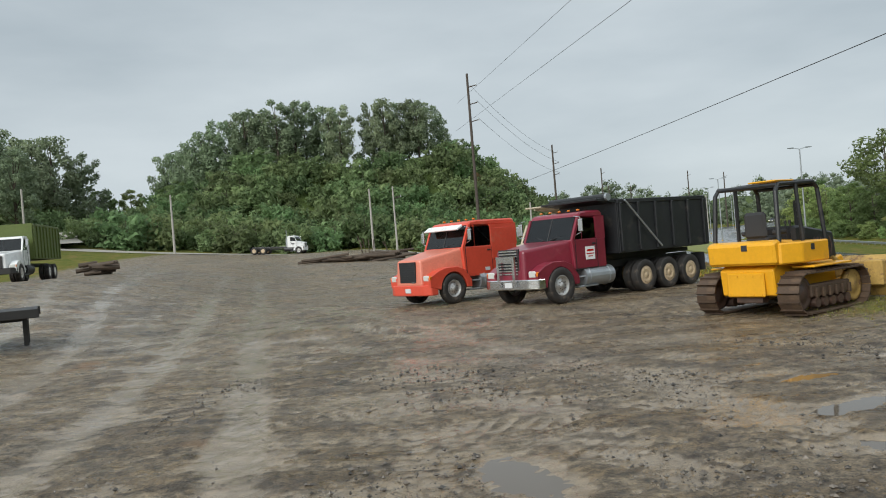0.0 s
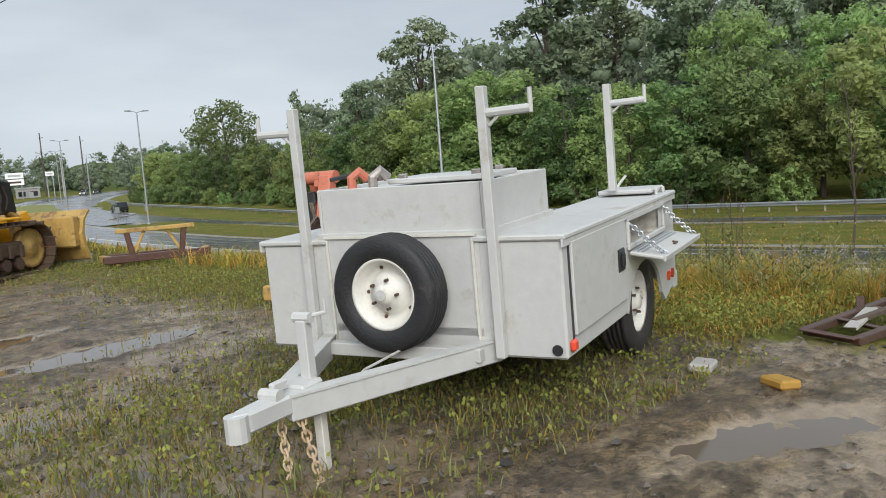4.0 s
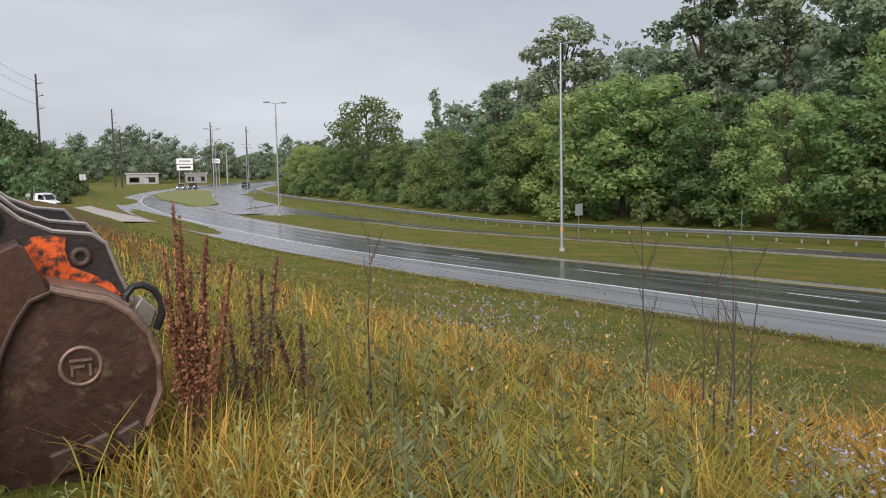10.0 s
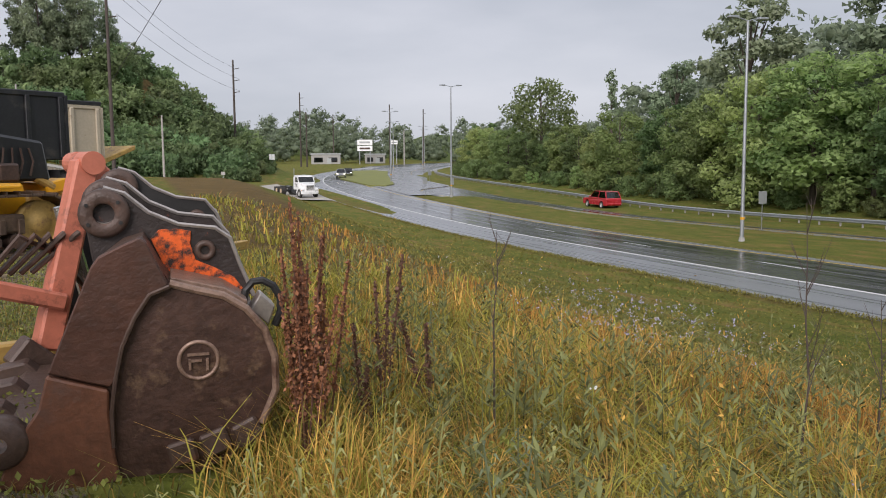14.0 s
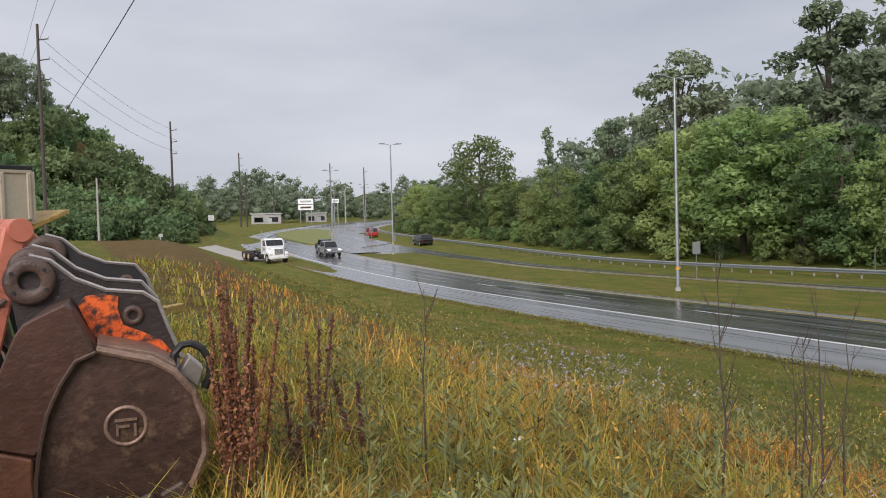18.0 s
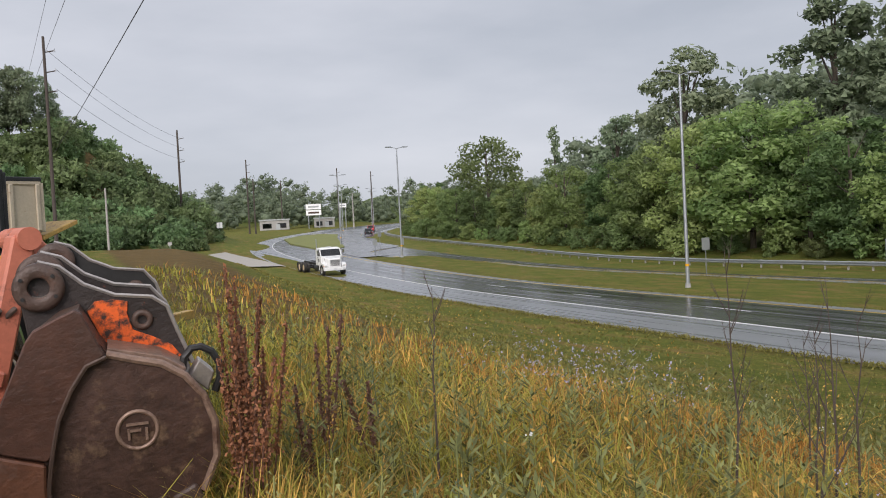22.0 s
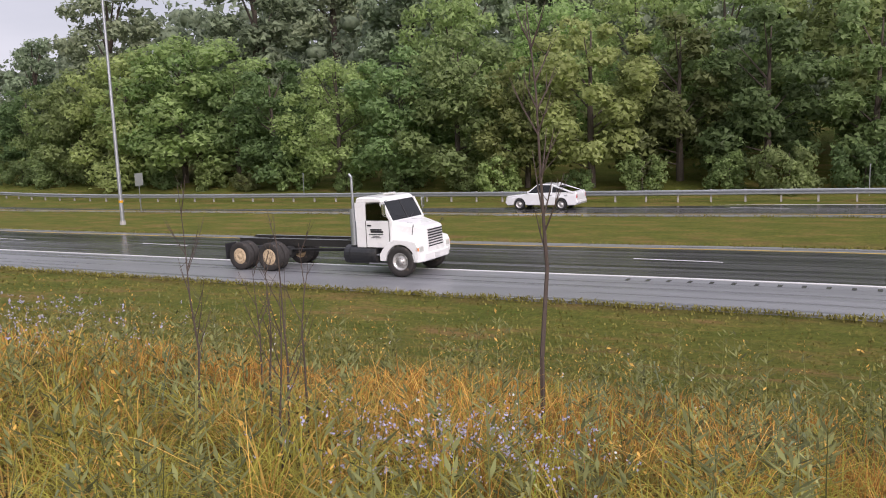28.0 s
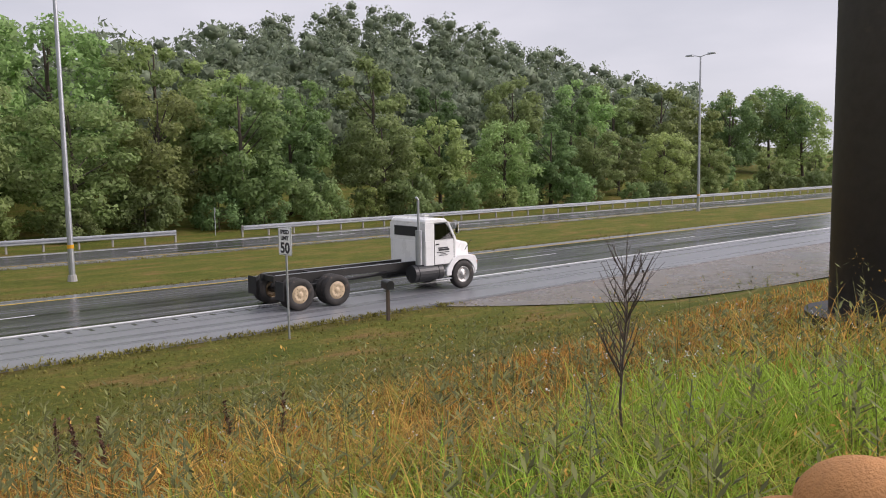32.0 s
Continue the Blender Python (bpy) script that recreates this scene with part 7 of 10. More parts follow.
    for s in (1, -1):
        box(bm, (1.36, s * 0.50, 0.40), (0.8, 0.06, 0.05), 0.01)
    part("axle", bm, M["frame_black"], t)
    # lamps and rear block
    bm = BM()
    cyl(bm, (-0.008, W - 0.05, 0.385), (-0.012, W - 0.05, 0.385), 0.028, seg=14)
    part("front_reflector", bm, M["rubber_trim"], t)
    bm = BM()
    box(bm, (0.05, W + 0.015, 0.40), (0.06, 0.03, 0.06), 0.012)
    part("marker_lamp", bm, M["lamp_orange_red"], t)
    for x, mt in ((1.978, M["lamp_orange_red"]), (2.085, M["lamp_red"])):
        bm = BM()
        cyl(bm, (x, W - 0.005, 0.386), (x, W + 0.012, 0.386), 0.033, seg=18)
        part("tail_lamp", bm, mt, t)
    bm = BM()
    box(bm, (2.255, 0.85, 0.31), (0.10, 0.10, 0.12), 0.008)
    box(bm, (2.23, 0.0, 0.36), (0.06, 1.7, 0.08), 0.005)
    part("rear_bumper", bm, w, t)
    return t


# ---- big digging bucket, lying beside the trailer ----
def build_bucket(at):
    """Excavator bucket lying on its back; x across, z up, y its width from the near side plate (0) to the far one."""
    t = thing("excavator_bucket", "rusted excavator bucket with flaking orange paint lying in weeds", "bucket", at)
    Wd, e0, e1 = 1.80, 0.28, 1.52
    hump = [(0.33, 0.75), (0.44, 0.72), (0.53, 0.66), (0.60, 0.57), (0.64, 0.45), (0.64, 0.31), (0.58, 0.17), (0.46, 0.04), (0.28, -0.03), (0.04, -0.06), (-0.30, -0.04)]
    lead = [(-0.42, 0.02), (-0.37, 0.16), (-0.26, 0.32), (-0.22, 0.46), (-0.14, 0.65), (-0.05, 0.86), (-0.02, 0.90), (0.06, 0.94), (0.13, 0.97), (0.155, 0.955), (0.23, 0.78)]
    for k, y in enumerate((0.0, Wd)):
        bm = BM()
        prism(bm, lead + hump, y - 0.015, y + 0.015, 0.004)
        part("side_plate", bm, M["bucket_panel"], t, "streaked rusty side panel")
        # smooth doubler plate along the leading edge, its weld and the cutting-edge shoe below it
        f, g = (-0.045, -0.017) if k == 0 else (Wd + 0.017, Wd + 0.045)
        bm = BM()
        prism(bm, lead[3:] + [(0.16, 0.74), (0.10, 0.65), (0.05, 0.54), (0.02, 0.41), (0.0, 0.385), (-0.11, 0.42)], f, g, 0.006)
        part("cheek_plate", bm, M["rust"], t, "smooth dark brown doubler plate")
        bm = BM()
        prism(bm, [(-0.42, 0.02), (-0.37, 0.16), (-0.26, 0.32), (-0.225, 0.45), (-0.11, 0.41), (-0.005, 0.375), (-0.01, 0.28), (-0.0, 0.14), (0.02, 0.0), (-0.2, -0.03)], f - 0.008, g + 0.008, 0.008)
        part("edge_shoe", bm, M["rust_red"], t, "orange-brown rusted cutting-edge shoe")
        bm = BM()
        ed = [(0.235, 0.775), (0.16, 0.745), (0.10, 0.655), (0.05, 0.545), (0.02, 0.415), (0.0, 0.28), (0.0, 0.14)]
        tube(bm, [(x, f if k == 0 else g, z) for x, z in ed], 0.009, 6)
        part("weld_seam", bm, M["rust_dark"], t)
        bm = BM()
        tube(bm, [(x, y + (-0.01 if k == 0 else 0.01), z) for x, z in [(0.235, 0.78)] + hump[:7]], 0.017, 8)
        part("rim_bead", bm, M["worn_rust"], t, "worn bare-steel rim of the side plate")
    # rolled back sheet with real thickness, open towards -x
    outer = [(0.16, 0.90), (0.24, 0.78)] + hump
    inner = [(x - 0.035 * (1 if x > 0.2 else 0.2), z - 0.035 if z > 0.3 else z + 0.03) for x, z in outer]
    bm = BM()
    prism(bm, outer + inner[::-1], 0.015, Wd - 0.015, 0.0)
    part("back_sheet", bm, M["rust"], t)
    bm = BM()
    prism(bm, [(-0.30, -0.04), (-0.30, 0.0), (-0.56, 0.03), (-0.60, 0.0), (-0.55, -0.03)], 0.02, Wd - 0.02, 0.006)
    part("cutting_edge", bm, M["rust_dark"], t)
    for k in range(5):
        y = 0.14 + k * (Wd - 0.28) / 4
        bm = BM()
        prism(bm, [(-0.46, -0.02), (-0.56, 0.08), (-0.68, 0.06), (-0.86, -0.01), (-0.68, -0.06)], y - 0.07, y + 0.07, 0.012)
        part("tooth", bm, M["rust_dark"], t)
    # round-eyed side cutter shroud beside the teeth
    bm = BM()
    lathe(bm, [(0.03, -0.04), (0.09, -0.04), (0.105, -0.02), (0.105, 0.03), (0.03, 0.03), (0.03, -0.04)], 20)
    part("side_shroud", bm, M["rust_dark"], t, at=pose(-0.40, -0.03, 0.20))
    # twin hinge ears on each side, joined by a worn bead along their curved backs
    ear = [(-0.06, 0.80), (-0.085, 0.98), (-0.105, 1.04), (-0.085, 1.11), (-0.01, 1.145), (0.07, 1.12), (0.16, 1.04), (0.28, 0.985), (0.43, 0.965), (0.49, 0.92), (0.53, 0.80), (0.585, 0.66), (0.42, 0.70), (0.20, 0.74)]
    for y0_, far in ((e0, False), (e0 + 0.17, False), (e1 - 0.17, True), (e1, True)):
        grow_ = 0.03 if y0_ in (e0 + 0.17, e1 - 0.17) else 0.0
        bm = BM()
        prism(bm, [(x, z + (grow_ if z > 0.95 else 0)) for x, z in ear], y0_ - 0.022, y0_ + 0.022, 0.006)
        part("hinge_ear", bm, M["frame_black"] if far else M["ear_paint"], t, "black painted hinge ear" if far else "dark hinge ear with flecks of orange paint")
        bm = BM()
        tube(bm, [(x, y0_ - 0.02, z + (grow_ if z > 0.95 else 0)) for x, z in ear[4:12]], 0.010, 6)
        part("ear_edge", bm, M["worn_edge"], t, "bright worn edge")
        for (x, z), rr in (((-0.01, 1.04), 0.100), ((0.385, 0.87), 0.045)):
            bm = BM()
            d = 0.055 if rr > 0.09 else 0.03
            lathe(bm, [(rr * 0.42, -d), (rr * 0.50, -d - 0.008), (rr * 0.86, -d - 0.008), (rr, -d + 0.004), (rr, d), (rr * 0.42, d), (rr * 0.42, -d)], 28)
            boss = part("pin_boss", bm, M["rust_dark"], t, at=pose(x, y0_, z + grow_))
            if rr > 0.09 and not far:
                for a in (40, 150, 215, 330):
                    bm = BM()
                    cyl(bm, (0.074 * math.cos(radians(a)), -d - 0.014, 0.074 * math.sin(radians(a))), (0.074 * math.cos(radians(a)), -d - 0.004, 0.074 * math.sin(radians(a))), 0.008, seg=8)
                    part("bolt", bm, M["frame_black"], boss)
    for yc in (e0 + 0.085, e1 - 0.085):
        bm = BM()
        lathe(bm, [(0.05, -0.13), (0.058, -0.13), (0.058, 0.13), (0.05, 0.13), (0.05, -0.13)], 20)
        part("pin_bush", bm, M["worn_edge"], t, at=pose(-0.01, yc, 1.05))
    # flaking orange face of the near ear
    bm = BM()
    prism(bm, [(0.165, 0.93), (0.20, 0.965), (0.27, 0.968), (0.33, 0.955), (0.325, 0.90), (0.345, 0.83), (0.42, 0.795), (0.50, 0.75), (0.545, 0.69), (0.42, 0.705), (0.24, 0.75)], e0 - 0.030, e0 - 0.0235, 0.002)
    part("painted_face", bm, M["orange_worn"], t, "flaking bright orange paint over bare steel")
    # web plates between the ears and the side panels
    bm = BM()
    prism(bm, [(0.235, 0.775), (0.24, 0.80), (0.34, 0.775), (0.45, 0.745), (0.54, 0.685), (0.53, 0.665), (0.44, 0.725)], 0.016, e0 - 0.024, 0.003)
    part("top_web", bm, M["worn_rust"], t)
    bm = BM()
    prism(bm, [(-0.04, 0.86), (0.06, 0.935), (0.14, 0.96), (0.20, 0.84), (0.16, 0.84), (0.11, 0.91), (0.04, 0.89), (-0.03, 0.82)], 0.016, Wd - 0.016, 0.003)
    part("top_beam", bm, M["rust_dark"], t)
    # lifting loop and chafed pad behind it
    bm = BM()
    tube(bm, [(0.53, 0.13, 0.66), (0.54, 0.13, 0.71), (0.57, 0.13, 0.745), (0.61, 0.13, 0.75), (0.655, 0.13, 0.725), (0.685, 0.13, 0.67), (0.685, 0.13, 0.61), (0.66, 0.13, 0.55)], 0.017, 8)
    part("lifting_loop", bm, M["frame_black"], t)
    bm = BM()
    prism(bm, [(0.555, 0.63), (0.60, 0.70), (0.66, 0.64), (0.63, 0.56)], 0.10, 0.20, 0.006)
    part("loop_pad", bm, M["worn_edge"], t)
    # cast ring emblem as plain shapes
    bm = BM()
    lathe(bm, [(0.068, 0.0), (0.072, -0.008), (0.080, -0.008), (0.085, 0.0)], 32)
    e = part("cast_ring", bm, M["worn_rust"], t, at=pose(0.335, -0.016, 0.46))
    for c, sz in (((0.0, -0.004, 0.026), (0.085, 0.010, 0.010)), ((-0.012, -0.004, 0.0), (0.05, 0.010, 0.010)), ((-0.034, -0.004, -0.014), (0.010, 0.010, 0.045)), ((0.034, -0.004, -0.018), (0.010, 0.010, 0.05))):
        bars(e, "cast_bar", [(c, sz)], M["worn_rust"])
    # bolted wear blocks along the heel
    for k in range(3):
        bm = BM()
        box(bm, (0.26 + 0.13 * k, -0.035, 0.085 + 0.03 * k), (0.11, 0.036, 0.10), 0.010, Matrix.Rotation(radians(-14 - 6 * k), 3, "Y"))
        part("wear_block", bm, M["rust_dark"], t)
    return t


def build_grapple(at):
    """Faded red demolition attachment standing behind the bucket."""
    t = thing("grapple_arm", "faded red hydraulic attachment standing among weeds", "machine attachment", at)
    def beam(name, a, b, w, h, mat, lab=""):
        bm = BM()
        a, b = Vector(a), Vector(b)
        d = b - a
        box(bm, (a + b) / 2, (d.length, w, h), 0.015, d.to_track_quat("X", "Y").to_matrix())
        return part(name, bm, mat, t, lab)
    beam("main_arm", (-0.22, 0.0, 0.16), (0.06, 0.0, 1.27), 0.14, 0.16, M["salmon"], "pitted salmon-red main arm")
    beam("second_arm", (0.12, 0.22, 1.24), (0.30, 0.26, 0.92), 0.12, 0.14, M["salmon"])
    beam("cross_arm", (-0.62, -0.08, 0.60), (-0.12, -0.05, 0.44), 0.10, 0.16, M["salmon"])
    beam("foot", (-0.40, -0.06, 0.20), (-0.22, -0.06, 0.04), 0.18, 0.16, M["rust_dark"])
    beam("lower_beam", (-0.9, 0.2, 0.12), (0.1, 0.3, 0.08), 0.16, 0.12, M["yellow_old"], "weathered yellow beam lying at the foot")
    beam("inner_arm", (0.0, 0.28, 0.1), (0.16, 0.28, 1.1), 0.14, 0.12, M["frame_black"])
    bm = BM()
    cyl(bm, (0.08, -0.10, 1.26), (0.08, 0.30, 1.26), 0.07, seg=18)
    part("top_pin", bm, M["salmon"], t)
    bm = BM()
    prism(bm, [(0.0, 1.16), (0.03, 1.33), (0.14, 1.33), (0.26, 1.20), (0.16, 1.08)], 0.1, 0.16, 0.012)
    part("head_plate", bm, M["salmon"], t)
    for k in range(5):
        bm = BM()
        tube(bm, [(-0.5 + 0.06 * k, 0.05, 0.62), (-0.35 + 0.08 * k, -0.1, 0.85), (-0.1, 0.02 + 0.04 * k, 0.7), (0.05, 0.1, 0.5)], 0.018, 6)
        part("hose", bm, M["rust_dark"], t, "rusty hydraulic hose")
    bm = BM()
    cyl(bm, (-0.62, -0.06, 0.64), (-0.50, -0.06, 0.58), 0.09, seg=12)
    part("hose_fitting", bm, M["rust_dark"], t)
    bm = BM()
    cyl(bm, (-0.05, 0.14, 1.0), (0.12, 0.14, 0.25), 0.05, seg=12)
    part("cylinder_rod", bm, M["chrome"], t)
    return t


def build_yellow_rig(at):
    """Second-hand yellow blade frame with a bench-like rail."""
    t = thing("blade_frame", "weathered yellow steel blade frame lying in grass", "machine part", at)
    def bx(name, c, s, mat=M["yellow_old"], rot=None, lab=""):
        bm = BM()
        box(bm, c, s, 0.01, rot)
        return part(name, bm, mat, t, lab)
    bx("top_rail", (0, 0, 0.62), (1.25, 0.14, 0.07))
    for s in (-1, 1):
        bx("upright", (s * 0.42, 0, 0.40), (0.09, 0.10, 0.42), M["rust"], rot=Matrix.Rotation(radians(s * 10), 3, "Y"))
        bx("strut", (s * 0.28, 0, 0.40), (0.05, 0.05, 0.46), rot=Matrix.Rotation(radians(-s * 28), 3, "Y"))
    bx("base_beam", (0, 0, 0.16), (1.7, 0.16, 0.12), M["rust"])
    bx("side_beam", (-0.75, 0.5, 0.12), (0.12, 1.1, 0.12), rot=Matrix.Rotation(radians(15), 3, "Z"))
    bx("side_beam", (0.75, 0.5, 0.12), (0.12, 1.1, 0.12), rot=Matrix.Rotation(radians(-12), 3, "Z"))
    bx("push_beam", (-0.2, 0.9, 0.14), (1.3, 0.1, 0.10), M["rust"])
    return t


# ---- dog that trots into view at the end ----
def build_dog():
    t = thing("dog", "short-haired ginger dog with folded ears", "dog")
    def blob(name, c, s, mat=M["fur"], rot=None):
        bm = BM()
        bmesh.ops.create_uvsphere(bm, u_segments=20, v_segments=12, radius=1)
        bmesh.ops.transform(bm, matrix=Matrix.Translation(c) @ (rot or Matrix()).to_4x4() @ Matrix.Diagonal((*s, 1)), verts=bm.verts[:])
        for f in bm.faces:
            f.smooth = True
        return part(name, bm, mat, t)
    blob("torso", (-0.40, 0, 0.46), (0.34, 0.13, 0.16))
    blob("chest", (-0.14, 0, 0.46), (0.17, 0.135, 0.18))
    blob("neck", (0.03, 0, 0.60), (0.15, 0.085, 0.11), rot=Matrix.Rotation(radians(-38), 3, "Y"))
    bm = BM()
    bmesh.ops.create_uvsphere(bm, u_segments=20, v_segments=12, radius=1)
    bmesh.ops.transform(bm, matrix=Matrix.Translation((0.13, 0, 0.70)) @ Matrix.Diagonal((0.115, 0.092, 0.088, 1)), verts=bm.verts[:])
    h = part("head", bm, M["fur"], t)
    for f in h.data.polygons:
        f.use_smooth = True
    blob("muzzle", (0.25, 0, 0.665), (0.095, 0.048, 0.048))
    blob("nose", (0.34, 0, 0.68), (0.018, 0.022, 0.016), M["rubber_trim"])
    for s in (1, -1):
        blob("ear", (0.075, s * 0.088, 0.715), (0.045, 0.016, 0.062), rot=Matrix.Rotation(radians(s * 28), 3, "X"))
        blob("eye", (0.215, s * 0.05, 0.72), (0.012, 0.012, 0.012), M["rubber_trim"])
        for x in (-0.10, -0.62):
            bm = BM()
            cyl(bm, (x, s * 0.08, 0.42), (x + 0.03, s * 0.08, 0.22), 0.05, 0.032, seg=10)
            cyl(bm, (x + 0.03, s * 0.08, 0.22), (x, s * 0.08, 0.03), 0.032, 0.022, seg=10)
            part("leg", bm, M["fur"], t)
            blob("paw", (x + 0.02, s * 0.08, 0.025), (0.045, 0.03, 0.025))
    bm = BM()
    tube(bm, [(-0.72, 0, 0.52), (-0.84, 0, 0.60), (-0.92, 0, 0.74)], 0.022, 8)
    part("tail", bm, M["fur"], t)
    return t


# ---- roadside furniture ----
def street_lamp(x, y, h=12.85, twin=True):
    z = float(ground_z(x, y))
    t = thing("street_lamp", "tall galvanised twin-arm street lamp on the grass median", "street lamp", pose(x, y, z), "street lamps along the median")
    bm = BM()
    cyl(bm, (0, 0, -0.3), (0, 0, h), 0.13, 0.07, seg=12)
    part("pole", bm, M["steel"], t)
    bm = BM()
    cyl(bm, (0, 0, -0.05), (0, 0, 0.25), 0.2, 0.17, seg=12)
    part("base", bm, M["concrete"], t)
    bm = BM()
    cyl(bm, (0, 0, 1.35), (0, 0, 1.50), 0.135, seg=12)
    part("tag_band", bm, M["yellow"], t)
    for s in (1, -1):
        bm = BM()
        tube(bm, [(0, 0, h - 0.05), (s * 0.5, 0, h + 0.08), (s * 0.9, 0, h + 0.10)], 0.035, 8)
        part("arm", bm, M["steel"], t)
        bm = BM()
        prism(bm, [(s * 0.75, h + 0.06), (s * 1.45, h + 0.10), (s * 1.45, h + 0.20), (s * 0.75, h + 0.22)], -0.16, 0.16, 0.02)
        part("luminaire", bm, M["steel"], t)
    return t


for x, y in ((44.95, 44.3), (45.5, -8.1), (46.0, 98.3), (51.5, -62.4)):
    street_lamp(x, y, 13.4)
for x, y in ((50.6, 140.0), (66.0, 190.0), (86, 228), (98, 262)):
    street_lamp(x, y, 12.0)


def utility_pole(x, y, top, wood, r=0.16, arms=3, z=None, label="dark wooden utility pole with short crossarms"):
    z = float(ground_z(x, y)) if z is None else z
    t = thing("utility_pole", label, "utility pole", pose(x, y, z), "utility poles")
    h = top - z
    bm = BM()
    cyl(bm, (0, 0, -1), (0, 0, h), r * 1.25, r * 0.8, seg=10)
    part("pole", bm, wood, t)
    for k in range(arms):
        bm = BM()
        tube(bm, [(0, 0, h - 2.4 * (k + 1) + 0.5), (1.15, 0, h - 2.4 * (k + 1) + 0.75)], 0.07, 6)
        a = part("crossarm", bm, M["wood_pole"], t)
        bm = BM()
        cyl(bm, (1.15, 0, h - 2.4 * (k + 1) + 0.6), (1.15, 0, h - 2.4 * (k + 1) + 1.0), 0.07, seg=8)
        part("insulator", bm, M["steel"], a)
    return t


utility_pole(7.2, 112.8, 25.6, M["wood_pole"], 0.2)
utility_pole(29.3, 182.0, 22.6, M["wood_pole"], 0.22)
utility_pole(60, 275, 24.0, M["wood_pole"], 0.24, 2)
utility_pole(61, 270, 17.5, M["wood_pole"], 0.22, 1)
utility_pole(82, 325, 20.0, M["wood_pole"], 0.24, 1)
utility_pole(104, 322, 24.0, M["wood_pole"], 0.24, 1)
utility_pole(116, 316, 22.0, M["wood_pole"], 0.24, 1)
utility_pole(103, 300, 13.0, M["pole_pale"], 0.22, 0, label="pale wooden pole beside the distant road")
utility_pole(-6.6, 97.2, 9.6, M["pole_pale"], 0.13, 0, label="pale silvered wooden pole at the yard's far edge")
utility_pole(-39.0, 126.8, 13.4, M["pole_pale"], 0.16, 0, label="pale silvered wooden pole at the yard's far edge")
utility_pole(-56, 115, 14.8, M["pole_pale"], 0.16, 0, label="pale silvered wooden pole at the yard's far edge")
utility_pole(-4.8, 127, 12.0, M["pole_pale"], 0.14, 1, label="slim pole with a lamp arm by the hillside")
utility_pole(12.6, 98, 6.5, M["pole_pale"], 0.12, 0, label="pale silvered wooden pole beside the hillside")


def cable(a, b, sag, n=14, r=0.022):
    """A hanging line between two poles."""
    bm = BM()
    a, b = Vector(a), Vector(b)
    pts = [a.lerp(b, i / n) + Vector((0, 0, -4 * sag * (i / n) * (1 - i / n))) for i in range(n + 1)]
    tube(bm, pts, r, 5)
    return tagged(part("overhead_cable", bm, M["cable"]), "black overhead power cable sagging between poles", "cable", "overhead cables")


def line_through(pts, r=0.022):
    """A line hung over several supports, eased by a spline between them."""
    P = [Vector(p) for p in pts]
    ks = np.array([0.0] + list(np.cumsum([(q - p).length for p, q in zip(P, P[1:])])))
    ts = np.linspace(0, ks[-1], 40)
    co = [np.polyval(np.polyfit(ks, [p[i] for p in P], min(3, len(P) - 1)), ts) for i in range(3)]
    bm = BM()
    tube(bm, [Vector(c) for c in zip(*co)], r, 5)
    return tagged(part("overhead_cable", bm, M["cable"]), "black overhead power cable sagging between poles", "cable", "overhead cables")


line_through([(-0.5, 180, 7.7), (4.7, 112, 7.2), (8.7, 60, 6.8), (11.7, 20, 6.5), (13.2, 0, 6.4), (15.5, -40, 6.6)], 0.013)
line_through([(5.55, 112, 21.5), (12, 20, 14.5), (13.4, 0, 13)], 0.014)
line_through([(5.06, 112, 17.7), (12.7, 20, 12.6), (14.4, 0, 11.5)], 0.014)
for dz, sx in ((0.0, 0.3), (-2.2, 1.1), (-4.6, 1.1)):
    cable((7.2 + sx, 112.8, 24.0 + dz), (29.3 + sx, 182.0, 21.0 + dz), 1.2)


# guard rail beyond the far carriageway
def guard_rail(y0, y1, name_label, flare=False):
    t = thing("guard_rail", name_label, "guard rail", pose(0, 0, 0))
    ys = np.arange(y0, y1 + 0.1, 1.9)
    prof = [(-0.04, 0.155), (0.045, 0.11), (0.045, 0.055), (-0.03, 0.0), (0.045, -0.055), (0.045, -0.11), (-0.04, -0.155)]
    v, f = [], []
    for j, y in enumerate(ys):
        cx, z = rail_u(y) + float(curve_x(np.array(y))), float(road_z(y)) + 0.60
        if flare:
            cx += 1.2 * max(0, (y1 - y0 and (6 - (y - y0)) / 6)) ** 2 if y - y0 < 6 else 0
        for px, pz in prof:
            v.append((cx - px - 0.1, y, z + pz))
        if j:
            k = len(prof)
            for i in range(k - 1):
                a = (j - 1) * k + i
                f.append((a, a + 1, a + 1 + k, a + k))
    rail = raw_mesh("rail", v, f, M["steel"], t)
    m_ = rail.modifiers.new("thickness", "SOLIDIFY")
    m_.thickness = 0.006
    proto_ = None
    for y in ys:
        cx, z = rail_u(y) + float(curve_x(np.array(y))), float(road_z(y))
        at_ = pose(cx + 0.05, y, z)
        if proto_ is None:
            bm = BM()
            box(bm, (0, 0, 0.30), (0.13, 0.10, 0.95), 0.01)
            proto_ = part("post", bm, M["pole_pale"], t, at=at_)
        else:
            again(proto_, at_)
    return t


guard_rail(-18.3, 200, "long galvanised guard rail on timber posts")
guard_rail(-190, -21.0, "galvanised guard rail starting past a gap")


